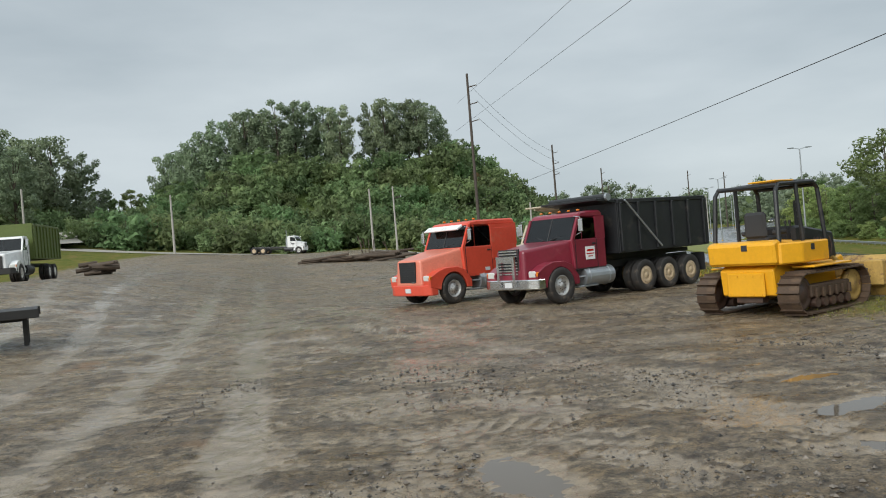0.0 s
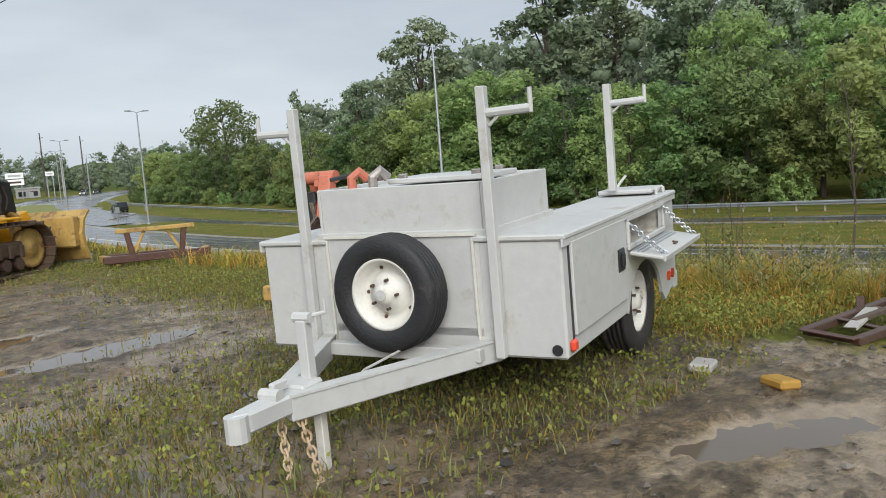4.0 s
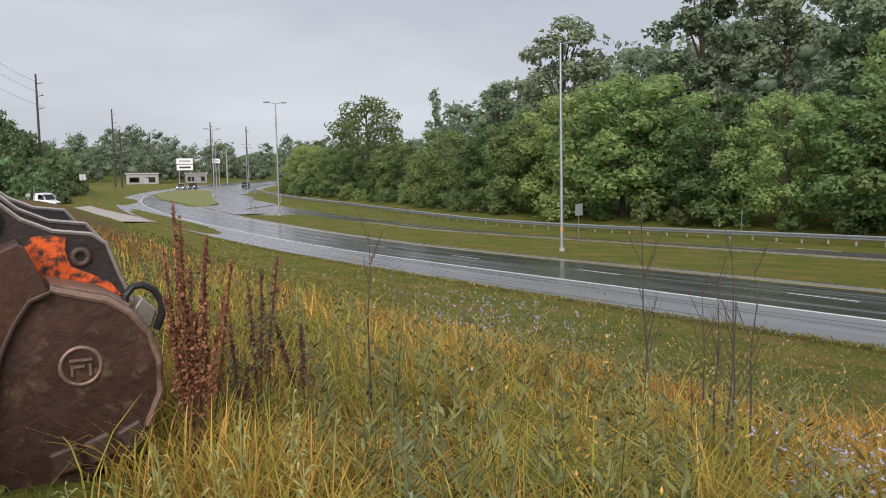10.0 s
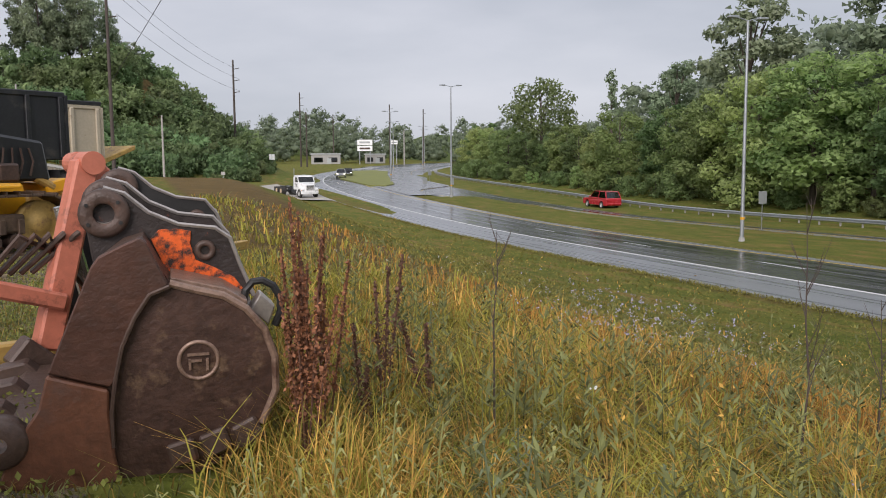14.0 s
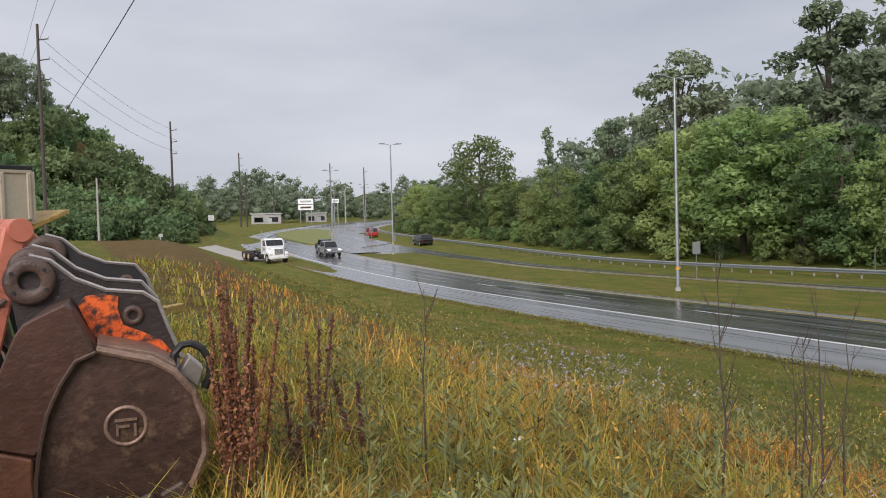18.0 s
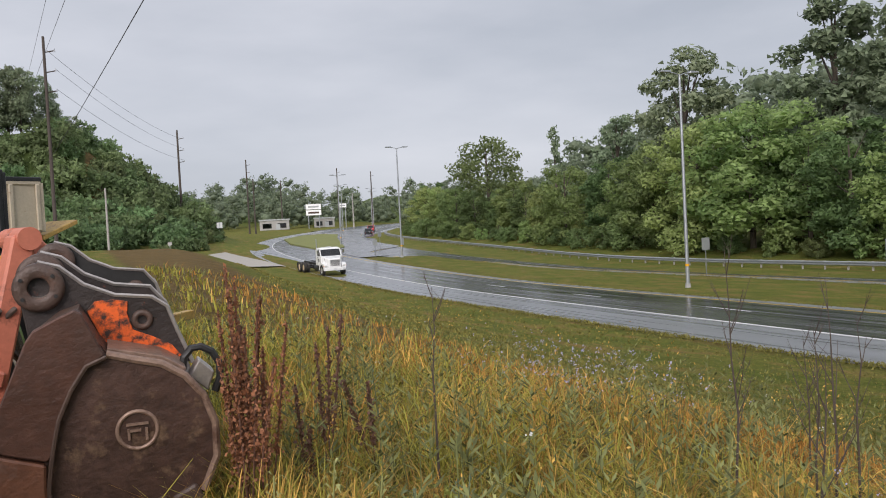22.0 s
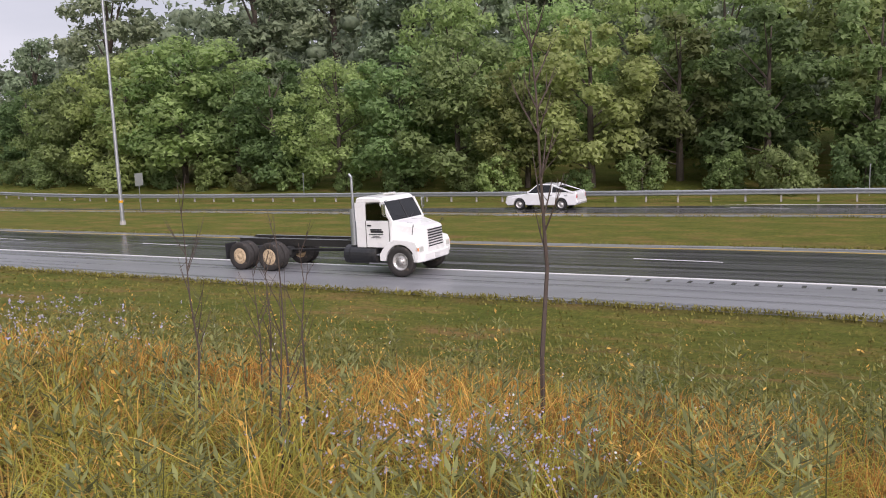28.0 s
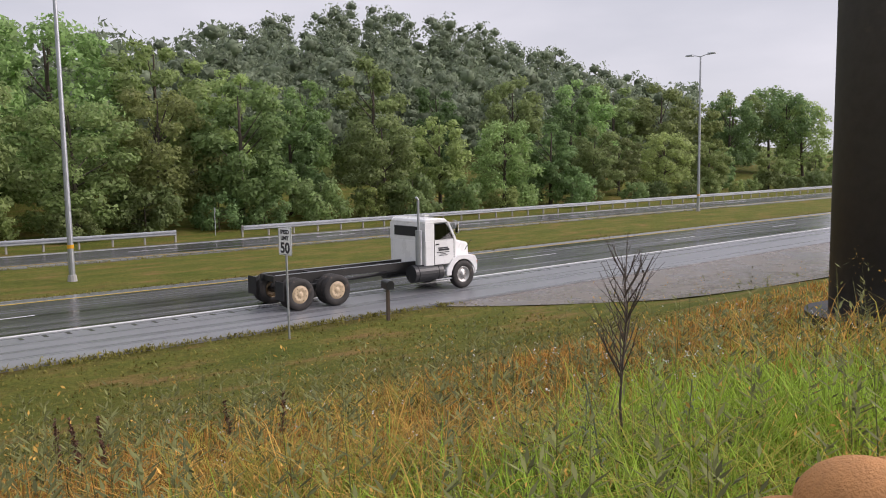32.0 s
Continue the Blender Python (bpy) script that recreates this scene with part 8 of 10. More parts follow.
def sign_post(x, y, bottom, w, h, facing, label, face=None, name="road_sign", post_r=0.03, text=None):
    z = float(ground_z(x, y))
    t = thing(name, label, "road sign", pose(x, y, z, 0, 0, facing))
    bm = BM()
    box(bm, (0, 0.03, (bottom + h) / 2 - 0.1), (0.06, 0.035, bottom + h + 0.2))
    part("post", bm, M["steel"], t)
    bm = BM()
    box(bm, (0, 0, bottom + h / 2), (w, 0.012, h), 0.004)
    b = part("panel", bm, face or M["sign_back"], t)
    return t, b


sp, panel = sign_post(30.0, -9.25, 2.34, 0.62, 0.78, 185, "white speed limit sign on a steel post", M["sign_white"], "speed_limit_sign")
for body, size, zz, wide in (("SPEED", 0.155, 2.93, 1.0), ("LIMIT", 0.155, 2.76, 1.0), ("50", 0.40, 2.41, 1.1)):
    cu = bpy.data.curves.new("lettering", "FONT")
    cu.body, cu.size, cu.align_x, cu.extrude, cu.offset = body, size, "CENTER", 0.002, 0.006 if size < 0.3 else 0.012
    tmp = new("lettering", cu)
    dg = bpy.context.evaluated_depsgraph_get()
    me = bpy.data.meshes.new_from_object(tmp.evaluated_get(dg))
    bpy.data.objects.remove(tmp)
    me.materials.clear()
    me.materials.append(M["ink"])
    o = new("lettering", me)
    o.parent = panel
    o.matrix_basis = pose(0, -0.010, zz, 90, 0, 0) @ Matrix.Diagonal((wide, 1, 1, 1))
bm = BM()
for c, s in (((0, -0.0085, 2.36), (0.59, 0.003, 0.010)), ((0, -0.0085, 3.10), (0.59, 0.003, 0.010)), ((-0.29, -0.0085, 2.73), (0.010, 0.003, 0.75)), ((0.29, -0.0085, 2.73), (0.010, 0.003, 0.75))):
    box(bm, c, s)
part("border", bm, M["ink"], panel)
sign_post(52.1, 50.8, 1.95, 0.9, 0.9, 12, "back of a square road sign on the median")
sign_post(61.9, 43.6, 1.6, 0.12, 0.3, 10, "slim marker post behind the guard rail", name="marker_post")
sign_post(61.9, -22.0, 1.5, 0.14, 0.35, 10, "slim marker post behind the guard rail", name="marker_post")
sign_post(62.5, 4.0, 1.5, 0.10, 0.3, 10, "slim marker post behind the guard rail", name="marker_post")
sign_post(44.2, 103.0, 1.5, 0.6, 0.75, 8, "small sign at the median crossover")
sign_post(47.5, 102.0, 1.4, 0.5, 0.9, 8, "small sign at the median crossover")
sign_post(54.5, 131.0, 1.5, 0.75, 0.75, 200, "small round sign at the island nose")
sign_post(21.5, 127.0, 2.0, 0.6, 0.45, 160, "small sign on a pale post by the drive", M["pole_pale"])
sign_post(41.5, 214.0, 2.2, 1.5, 1.4, 195, "white board on the grass by the distant road", M["sign_white"])


def mailbox(x, y):
    z = float(ground_z(x, y))
    t = thing("mailbox", "dark weathered mailbox on a timber post", "mailbox", pose(x, y, z, 0, 0, 75))
    bm = BM()
    box(bm, (0, 0, 0.45), (0.10, 0.10, 1.1), 0.01)
    part("post", bm, M["wood_dark"], t)
    bm = BM()
    prism(bm, [(-0.12, 0.98), (0.12, 0.98), (0.12, 1.16)] + [(0.12 * math.cos(a), 1.16 + 0.10 * math.sin(a)) for a in [math.pi * k / 6 for k in range(1, 6)]] + [(-0.12, 1.16)], -0.26, 0.26, 0.006)
    b = part("box", bm, M["black_steel"], t)
    bm = BM()
    box(bm, (0, -0.27, 1.08), (0.2, 0.012, 0.18), 0.003)
    part("door", bm, M["sign_back"], b)
    return t


mailbox(30.3, -12.9)

# ---- traffic island and far buildings ----
bm = BM()
isl = [(43.6, 128), (45.5, 125.5), (48.5, 131), (54, 152), (61, 178), (69, 205), (68, 216), (62, 213), (52, 190), (46, 158)]
vs = [bm.verts.new((x, y, float(road_z(y)) + 0.20)) for x, y in isl]
lo = [bm.verts.new((x, y, float(road_z(y)) - 0.1)) for x, y in isl]
bm.faces.new(vs)
for i in range(len(isl)):
    bm.faces.new((vs[i], lo[i], lo[(i + 1) % len(isl)], vs[(i + 1) % len(isl)]))
bmesh.ops.recalc_face_normals(bm, faces=bm.faces[:])
isle = part("traffic_island", bm, material("island_grass", (0.17, 0.18, 0.04), 0.8, 0, 0.3, 0.5, 0.3, 9))
tagged(isle, "grassy kerbed traffic island in the road", "traffic island", kind="structure")
strip("road_crossing_end", 28, 62, 262, 330, 0.02, M["asphalt"], "wet junction at the end of the road", step=6)


def shop(x, y, w, d, h, rz, label, wall, roof):
    z = float(ground_z(x, y))
    t = thing("shop_building", label, "building", pose(x, y, z, 0, 0, rz))
    bm = BM()
    box(bm, (0, 0, h / 2), (w, d, h), 0.02)
    part("wall", bm, wall, t)
    bm = BM()
    box(bm, (0, 0, h + 0.25), (w + 0.6, d + 0.6, 0.5), 0.05)
    part("roof", bm, roof, t)
    n = max(2, int(w / 4))
    for i in range(n):
        bm = BM()
        box(bm, (-w / 2 + (i + 0.5) * w / n, -d / 2 - 0.03, h * 0.45), (w / n * 0.6, 0.08, h * 0.5))
        part("window", bm, M["dark_glass"], t)
    bm = BM()
    box(bm, (w * 0.12, -d / 2 - 0.05, 1.1), (1.6, 0.1, 2.2), 0.02)
    part("door", bm, M["sign_back"], t)
    return t


shop(78.3, 322, 11, 8, 3.6, -14, "low pale roadside shop building", M["concrete"], M["sign_back"])
shop(100, 330, 8, 7, 3.4, -14, "small pale filling station shop", M["concrete"], M["sign_back"])


def board_sign(x, y, z0, w, h, mat, n, label):
    z = float(ground_z(x, y))
    t = thing("pole_sign", label, "sign", pose(x, y, z, 0, 0, -14))
    bm = BM()
    for s in (-1, 1):
        cyl(bm, (s * w * 0.35, 0, -0.5), (s * w * 0.35, 0, z0 - z + h), 0.2, seg=8)
    part("legs", bm, M["steel"], t)
    zz = z0 - z
    for k in range(n):
        bm = BM()
        box(bm, (0, 0, zz + h / 2 - k * (h + 0.3)), (w, 0.4, h), 0.03)
        p = part("panel", bm, mat if k == 0 else M["sign_white"], t)
        bars(p, "lettering", [((0, -0.22, zz + h / 2 - k * (h + 0.3)), (w * 0.7, 0.04, h * 0.35))], M["sign_back"] if k == 0 else M["rust_dark"])
    return t


board_sign(92.2, 316, 8.0, 5.8, 2.0, M["sign_white"], 2, "tall white pole sign of a roadside shop")
board_sign(103, 313, 8.2, 2.8, 1.5, M["sign_white"], 1, "white pole sign beside the junction")

# ---- dark steel column with creeper, near the bank ----
col = thing("steel_column", "thick dark painted steel column overgrown with creeper", "column", pose(13.16, -6.39, float(ground_z(13.16, -6.39))))
bm = BM()
cyl(bm, (0, 0, -0.6), (0, 0, 11), 0.56, seg=40)
for f in bm.faces:
    f.smooth = len(f.verts) == 4
part("shaft", bm, material("dark_brown_column_paint", (0.07, 0.067, 0.069), 0.55, 0, 0.15, 1.5, 0.05, 12, dirt=(0.13, 0.115, 0.105), dirt_amount=0.35, dirt_scale=1.2), col)
bm = BM()
cyl(bm, (0, 0, -0.05), (0, 0, 0.12), 0.78, seg=32)
part("base_flange", bm, M["frame_black"], col)
bm = BM()
box(bm, (-0.56, 0.05, 4.1), (0.05, 0.1, 0.14), 0.01)
part("bolt_plate", bm, M["steel"], col)
lob = [(-0.50 - 0.14 * (k % 3), 0.30 - 0.12 * (k % 3), 0.3 + 0.22 * k, 0.26, 0.26) for k in range(8)]
v, f = leaf_cloud(lob, 900, 0.06, 77, 0.3, 0.3)
raw_mesh("creeper", v, f, M["vine"], col)

# ---- parked machines and yard clutter ----
build_red_truck(pose(-0.22, 23.9, 0.19, 0, 0, 217) @ Matrix.Diagonal((0.9, 0.9, 0.9, 1)))
build_maroon_truck(pose(2.54, 20.4, 0.19, 0, 0, 217) @ Matrix.Diagonal((0.9, 0.9, 0.9, 1)))
build_tan_truck(pose(3.25, 27.1, 0.0, 0, 0, 217))
build_dozer(pose(6.05, 14.45, 0.0, 0, 0, 36))
build_rolloff_truck(pose(-25.3, 46.8, float(ground_z(-25.3, 46.8)), 0, 0, 280))
S_ = Matrix.Diagonal((1, -1, 1, 1))
trailer = build_trailer(pose(7.154, 3.478, -0.025, 0.2, -1.88, 18.63))
seen_ = set()
for o in trailer.children_recursive:
    o.matrix_basis = S_ @ o.matrix_basis @ S_
    if o.type == "MESH" and o.data.name not in seen_:
        seen_.add(o.data.name)
        o.data.transform(S_)
        o.data.flip_normals()
build_bucket(pose(9.84, 5.72, 0.0, 2.5, 0, -2))
build_grapple(pose(9.62, 7.7, 0.0, 0, 0, 20))
build_yellow_rig(pose(10.15, 13.5, 0.0, 0, 0, -22))


def steel_scrap(x, y, rz):
    """Rusty welded frame of angle iron lying in the weeds."""
    t = thing("scrap_frame", "rusty welded steel frame lying in the weeds", "scrap metal", pose(x, y, float(ground_z(x, y)) - 0.02, 0, -3, rz) @ Matrix.Diagonal((0.85, 0.85, 0.62, 1)))
    def angle(name, a, b, w=0.07, h=0.07, mat=M["rust_dark"]):
        bm = BM()
        a, b = Vector(a), Vector(b)
        rot = (b - a).to_track_quat("X", "Z").to_matrix()
        box(bm, (a + b) / 2, ((b - a).length, 0.012, h), 0.002, rot)
        box(bm, (a + b) / 2 + rot @ Vector((0, w / 2, h / 2)), ((b - a).length, w, 0.012), 0.002, rot)
        return part(name, bm, mat, t)
    angle("long_rail", (0, 0, 0.10), (1.9, 0.0, 0.14))
    angle("long_rail", (0, -0.42, 0.08), (1.9, -0.46, 0.10))
    angle("end_rail", (0, -0.42, 0.09), (0, 0.04, 0.11), mat=M["rust"])
    for x_ in (0.35, 0.8, 1.25, 1.7):
        angle("cross_rail", (x_, -0.45, 0.09), (x_ + 0.05, 0, 0.12), 0.05, 0.05)
    angle("loose_bar", (0.3, -0.2, 0.16), (1.5, -0.3, 0.24), 0.05, 0.04, M["wood_dark"])
    angle("loose_bar", (0.15, -0.3, 0.15), (0.7, -0.12, 0.17), 0.09, 0.03, M["pole_pale"])
    angle("upright", (0.7, 0.0, 0.1), (0.75, 0.02, 0.28), 0.05, 0.05)
    return t


steel_scrap(9.62, 2.42, -12)
for x, y, w, rz, mt, lb in ((8.56, 2.56, 0.22, 20, M["pole_pale"], "weathered concrete paver lying in the grass"), (8.45, 2.05, 0.20, 60, M["grass_gold"], "flattened straw-coloured cardboard scrap")):
    bm = BM()
    box(bm, (0, 0, 0.04), (w, w * 0.6, 0.05), 0.012)
    tagged(part("ground_scrap", bm, mt, at=pose(x, y, float(ground_z(x, y)), 4, 3, rz)), lb, "debris", "yard debris")


def beam_pile(x, y, n, rz, seed, spread, length, branches=7):
    """A loose heap of timbers and steel."""
    g = random.Random(seed)
    t = thing("timber_pile", "long heap of weathered dark logs and timbers", "timber pile", pose(x, y, float(ground_z(x, y)), 0, 0, rz))
    for i in range(n):
        bm = BM()
        a = Vector((g.uniform(-spread, spread), g.uniform(-1.2, 1.2), g.uniform(0.1, 0.75) * (1 - i / n * 0.3)))
        an, ln = g.uniform(-0.35, 0.35), g.uniform(0.5, 1) * length
        d = Vector((math.cos(an), math.sin(an), g.uniform(-0.06, 0.1))) * ln / 2
        cyl(bm, a - d, a + d, g.uniform(0.09, 0.18), seg=7)
        part("log", bm, M["wood_dark"], t)
    for i in range(branches):
        bm = BM()
        x0 = spread * 0.5 + g.uniform(-2, 2)
        tube(bm, [(x0, 0, 0.5), (x0 + g.uniform(-0.6, 0.6), g.uniform(-0.5, 0.5), g.uniform(1.6, 2.6))], 0.04, 5)
        part("branch", bm, M["wood_dark"], t)
    return t


beam_pile(-7.2, 80.5, 34, -2, 3, 4.2, 4.5)
beam_pile(-19.6, 47.0, 14, 10, 5, 0.9, 1.6, 0)


def flatbed(x, y, rz):
    z = float(ground_z(x, y))
    t = thing("flatbed_trailer", "dark steel flatbed trailer at the yard's edge", "trailer", pose(x, y, z, 0, 0, rz))
    bm = BM()
    box(bm, (0, 0, 0.88), (7, 2.4, 0.10), 0.01)
    part("deck", bm, M["frame_black"], t)
    for s in (-1, 1):
        bm = BM()
        box(bm, (0, s * 1.2, 0.82), (7.1, 0.10, 0.22), 0.01)
        part("side_rail", bm, M["frame_black"], t)
        for k in range(4):
            bm = BM()
            box(bm, (-2.8 + 1.8 * k, s * 1.26, 0.80), (0.08, 0.04, 0.14))
            part("stake_pocket", bm, M["steel"], t)
    for x_ in (-1.9, -0.9):
        axle_set(t, x_, 2.0, 0.40, 0.24, M["rim_white"], seg=18, lugs=6, tread=False)
    bm = BM()
    box(bm, (0.5, 0, 0.70), (5.5, 0.9, 0.16), 0.01)
    box(bm, (3.2, 0.5, 0.35), (0.12, 0.12, 0.7), 0.01)
    box(bm, (3.2, -0.5, 0.35), (0.12, 0.12, 0.7), 0.01)
    part("underframe", bm, M["frame_black"], t)
    return t


flatbed(-13.88, 18.13, 24)


# ---- grass, weeds and single plants on the bank ----
wr = np.random.default_rng(11)
EYE = np.array([9.94, 2.15])


def blade_mesh(name, P, h, w, az, lean, curl, mat, label, cat="grass", segs=3):
    """Arching grass blades as tapered ribbons; all arrays are per blade."""
    n = len(P)
    side = np.stack([-np.sin(az), np.cos(az), np.zeros(n)], -1)
    out = np.stack([np.cos(az), np.sin(az), np.zeros(n)], -1)
    vs = []
    for k in range(segs + 1):
        s = k / segs
        c = P + out * (lean * h * s ** 1.8)[:, None] + np.array([0, 0, 1.0]) * (h * (s - 0.42 * curl * s ** 3))[:, None]
        ww = (w * (1 - s) ** 0.7 + 0.0006)[:, None]
        vs += [c - side * ww, c + side * ww]
    v = np.stack(vs, 1)
    base = (np.arange(n) * 2 * (segs + 1))[:, None, None]
    q = np.array([[2 * k, 2 * k + 1, 2 * k + 3, 2 * k + 2] for k in range(segs)])[None]
    f = (base + q).reshape(-1, 4)
    return tagged(raw_mesh(name, v.reshape(-1, 3), f, mat), label, cat, kind="stuff")


def wild(x, y):
    """Where the rough, unmown growth stands on the bank."""
    edge = 16.4 + 0.9 * patch_noise(x, y, 0.6, 21) + 2.5 * sm(22, 60, y) + 1.2 * (1 - sm(2, 9, y)) + 3.0 * sm(-6, -16, y)
    start = 10.75 + 0.35 * patch_noise(x, y, 1.2, 22) - 2.6 * sm(9, 20, y)
    ok = (x > start) & (x < edge) & (y > -34) & (y < 92)
    ok &= ~((np.abs(x - 13.25) < 0.7) & (np.abs(y + 6.35) < 0.7))
    return ok


def strew(n, r0, r1, power=1.0, b0=-45, b1=178):
    """Spots round the standing place, denser near it."""
    r = r0 + (r1 - r0) * wr.random(n) ** power
    a = np.radians(wr.uniform(b0, b1, n))
    return EYE[0] + r * np.sin(a), EYE[1] + r * np.cos(a), r


def pick(n, r0, r1, power=1.0, zone=wild, **k):
    x, y, r = strew(n, r0, r1, power, **k)
    ok = zone(x, y)
    return x[ok], y[ok], r[ok]


def on_ground(x, y):
    return np.stack([x, y, ground_z(x, y) - 0.01], -1)


def patches(x, y):
    return 1.3 * patch_noise(x, y, 1.9, 31), 1.3 * patch_noise(x, y, 1.5, 32)


def thin(r):
    """Farther blades are drawn wider and fewer."""
    return 1 + np.clip(r - 4, 0, 40) * 0.16


def tufts(name, n, per, mat, label, h0, h1, keep, lean=(0.4, 1.1), curl=(0.5, 1.5), w=0.0026, r0=1.25, r1=5.0, power=1.0, spread=0.05, segs=4):
    """Arching blades that spring from common roots; keep weighs each root by its spot."""
    x, y, r = pick(n, r0, r1, power)
    a, b = patches(x, y)
    ok = wr.random(len(x)) < keep(a, b, x, y)
    x, y, r = x[ok], y[ok], r[ok]
    low = 1 - 0.5 * np.clip((x - 13.0) / 3.2, 0, 1)
    high = wr.uniform(h0, h1, len(x)) * low * (0.95 + 0.45 * patch_noise(x, y, 1.7, 77))
    k = np.repeat(np.arange(len(x)), per)
    m = len(k)
    az = wr.uniform(0, 6.28, m)
    off = spread * np.abs(wr.standard_normal(m)) * (1 + 0.12 * r[k])
    P = on_ground(x[k] + np.cos(az) * off, y[k] + np.sin(az) * off)
    return blade_mesh(name, P, high[k] * wr.uniform(0.5, 1.15, m), w * thin(r[k]) * wr.uniform(0.6, 1.4, m), az + wr.normal(0, 0.5, m), wr.uniform(*lean, m), wr.uniform(*curl, m), mat, label, segs=segs)


def rusty(x, y):
    """The band low on the bank where seeding growth has turned brown."""
    return np.clip(sm(12.9, 14.2, x) * (0.75 + 0.8 * patch_noise(x, y, 0.9, 61)), 0, 1)


def fresh(x, y):
    """The lush green patch towards the column."""
    return np.exp(-((x - 11.75) / 0.85) ** 2 - ((y + 0.9) / 1.5) ** 2)


def dry(a, b, x, y):
    return np.where(a > 0.0, 0.75, 0.16) * (1 - 0.75 * sm(7, 13, y)) * (1 - 0.85 * rusty(x, y)) * (1 - 0.75 * fresh(x, y))


def olive(a, b, x, y):
    return np.where(a < 0.25, 0.72, 0.25) * (1 - 0.6 * rusty(x, y)) * (1 - 0.3 * fresh(x, y))


def green(a, b, x, y):
    return np.clip(np.where(b > 0.15, 0.5, 0.07) + 0.8 * fresh(x, y), 0, 1)


def brown(a, b, x, y):
    return np.clip(0.10 + 0.9 * rusty(x, y), 0, 1) * (1 - 0.8 * fresh(x, y)) * (1 - 0.6 * sm(8, 15, y))


for far, n, per, r0, r1, pw, sg, wd in ((0, 1250, 26, 1.25, 4.6, 0.8, 4, 0.0024), (1, 5200, 11, 4.2, 11, 0.9, 3, 0.0030), (2, 5200, 6, 10, 34, 1.1, 2, 0.0042)):
    sp_ = 0.045 + 0.03 * far
    tufts("golden_grass", int(n * 0.75), per, M["grass_gold"], "arching golden dry grass on the bank", 0.32, 0.66, dry, (0.35, 1.0), (0.5, 1.5), wd, r0, r1, pw, sp_, sg)
    tufts("olive_grass", n, per, M["grass_olive_tall"], "yellow-green grass tussocks on the bank", 0.28, 0.60, olive, (0.4, 1.1), (0.6, 1.6), wd * 1.1, r0, r1, pw, sp_, sg)
    tufts("green_grass", int(n * 0.7), per, M["grass_green"], "green grass among the dry stems", 0.22, 0.52, green, (0.3, 1.0), (0.4, 1.4), wd * 1.25, r0, r1, pw, sp_, sg)
    tufts("brown_grass", n, per, M["grass_brown"], "rust-brown seeding grass low on the bank", 0.25, 0.52, brown, (0.1, 0.7), (0.1, 0.9), wd, r0, r1, pw, sp_ * 1.5, sg)
    tufts("undergrowth", int(n * 1.2), per, M["grass_khaki"], "low matted undergrowth", 0.07, 0.24, lambda a, b, x, y: 0.7 + 0 * x, (0.5, 1.2), (0.5, 1.4), wd, r0, r1, pw, sp_ * 2.2, 2)
# grass at the yard's edge, round the trailer and the machines
def fringe(x, y):
    t_ = np.exp(-((x - 7.6) / 2.2) ** 2 - ((y - 4.1) / 1.35) ** 2) + 0.9 * np.exp(-((x - 9.6) / 1.2) ** 2 - ((y - 9.5) / 4.0) ** 2) + 0.8 * np.exp(-((x - 10.0) / 1.6) ** 2 - ((y - 14.5) / 2.2) ** 2)
    t_ = t_ + 0.35 * np.exp(-((x - 10.4) / 0.8) ** 2 - ((y - 1.2) / 4) ** 2) + 0.6 * np.exp(-((x - 8.6) / 1.0) ** 2 - ((y - 2.5) / 0.4) ** 2)
    clump = 0.5 + 0.5 * patch_noise(x, y, 3.2, 41)
    near_path = np.hypot(x - 9.5, y - 1.9) < 0.75
    return (wr.random(len(x)) < t_ * clump * 1.3) & (x < 11.2) & ~near_path & (y > 2.1 + 0 * x) & ~((x < 9.7) & (y < 2.35) & (x > 6.2))


fx, fy = wr.uniform(4.4, 11.2, 280000), wr.uniform(1.2, 18, 280000)
ok = fringe(fx, fy)
fx, fy = fx[ok], fy[ok]
half = wr.random(len(fx))
for nm, sel, mt, h0, h1, lb in (("yard_grass", half < 0.62, M["grass_green"], 0.03, 0.12, "ragged green grass at the edge of the mud"), ("yard_dry_grass", half >= 0.62, M["grass_khaki"], 0.03, 0.12, "dry yellow grass at the edge of the mud")):
    k = int(sel.sum())
    blade_mesh(nm, on_ground(fx[sel], fy[sel]), wr.uniform(h0, h1, k), 0.0032 * wr.uniform(0.7, 1.5, k), wr.uniform(0, 6.28, k), wr.uniform(0.2, 0.9, k), wr.uniform(0.2, 1, k), mt, lb, segs=2)
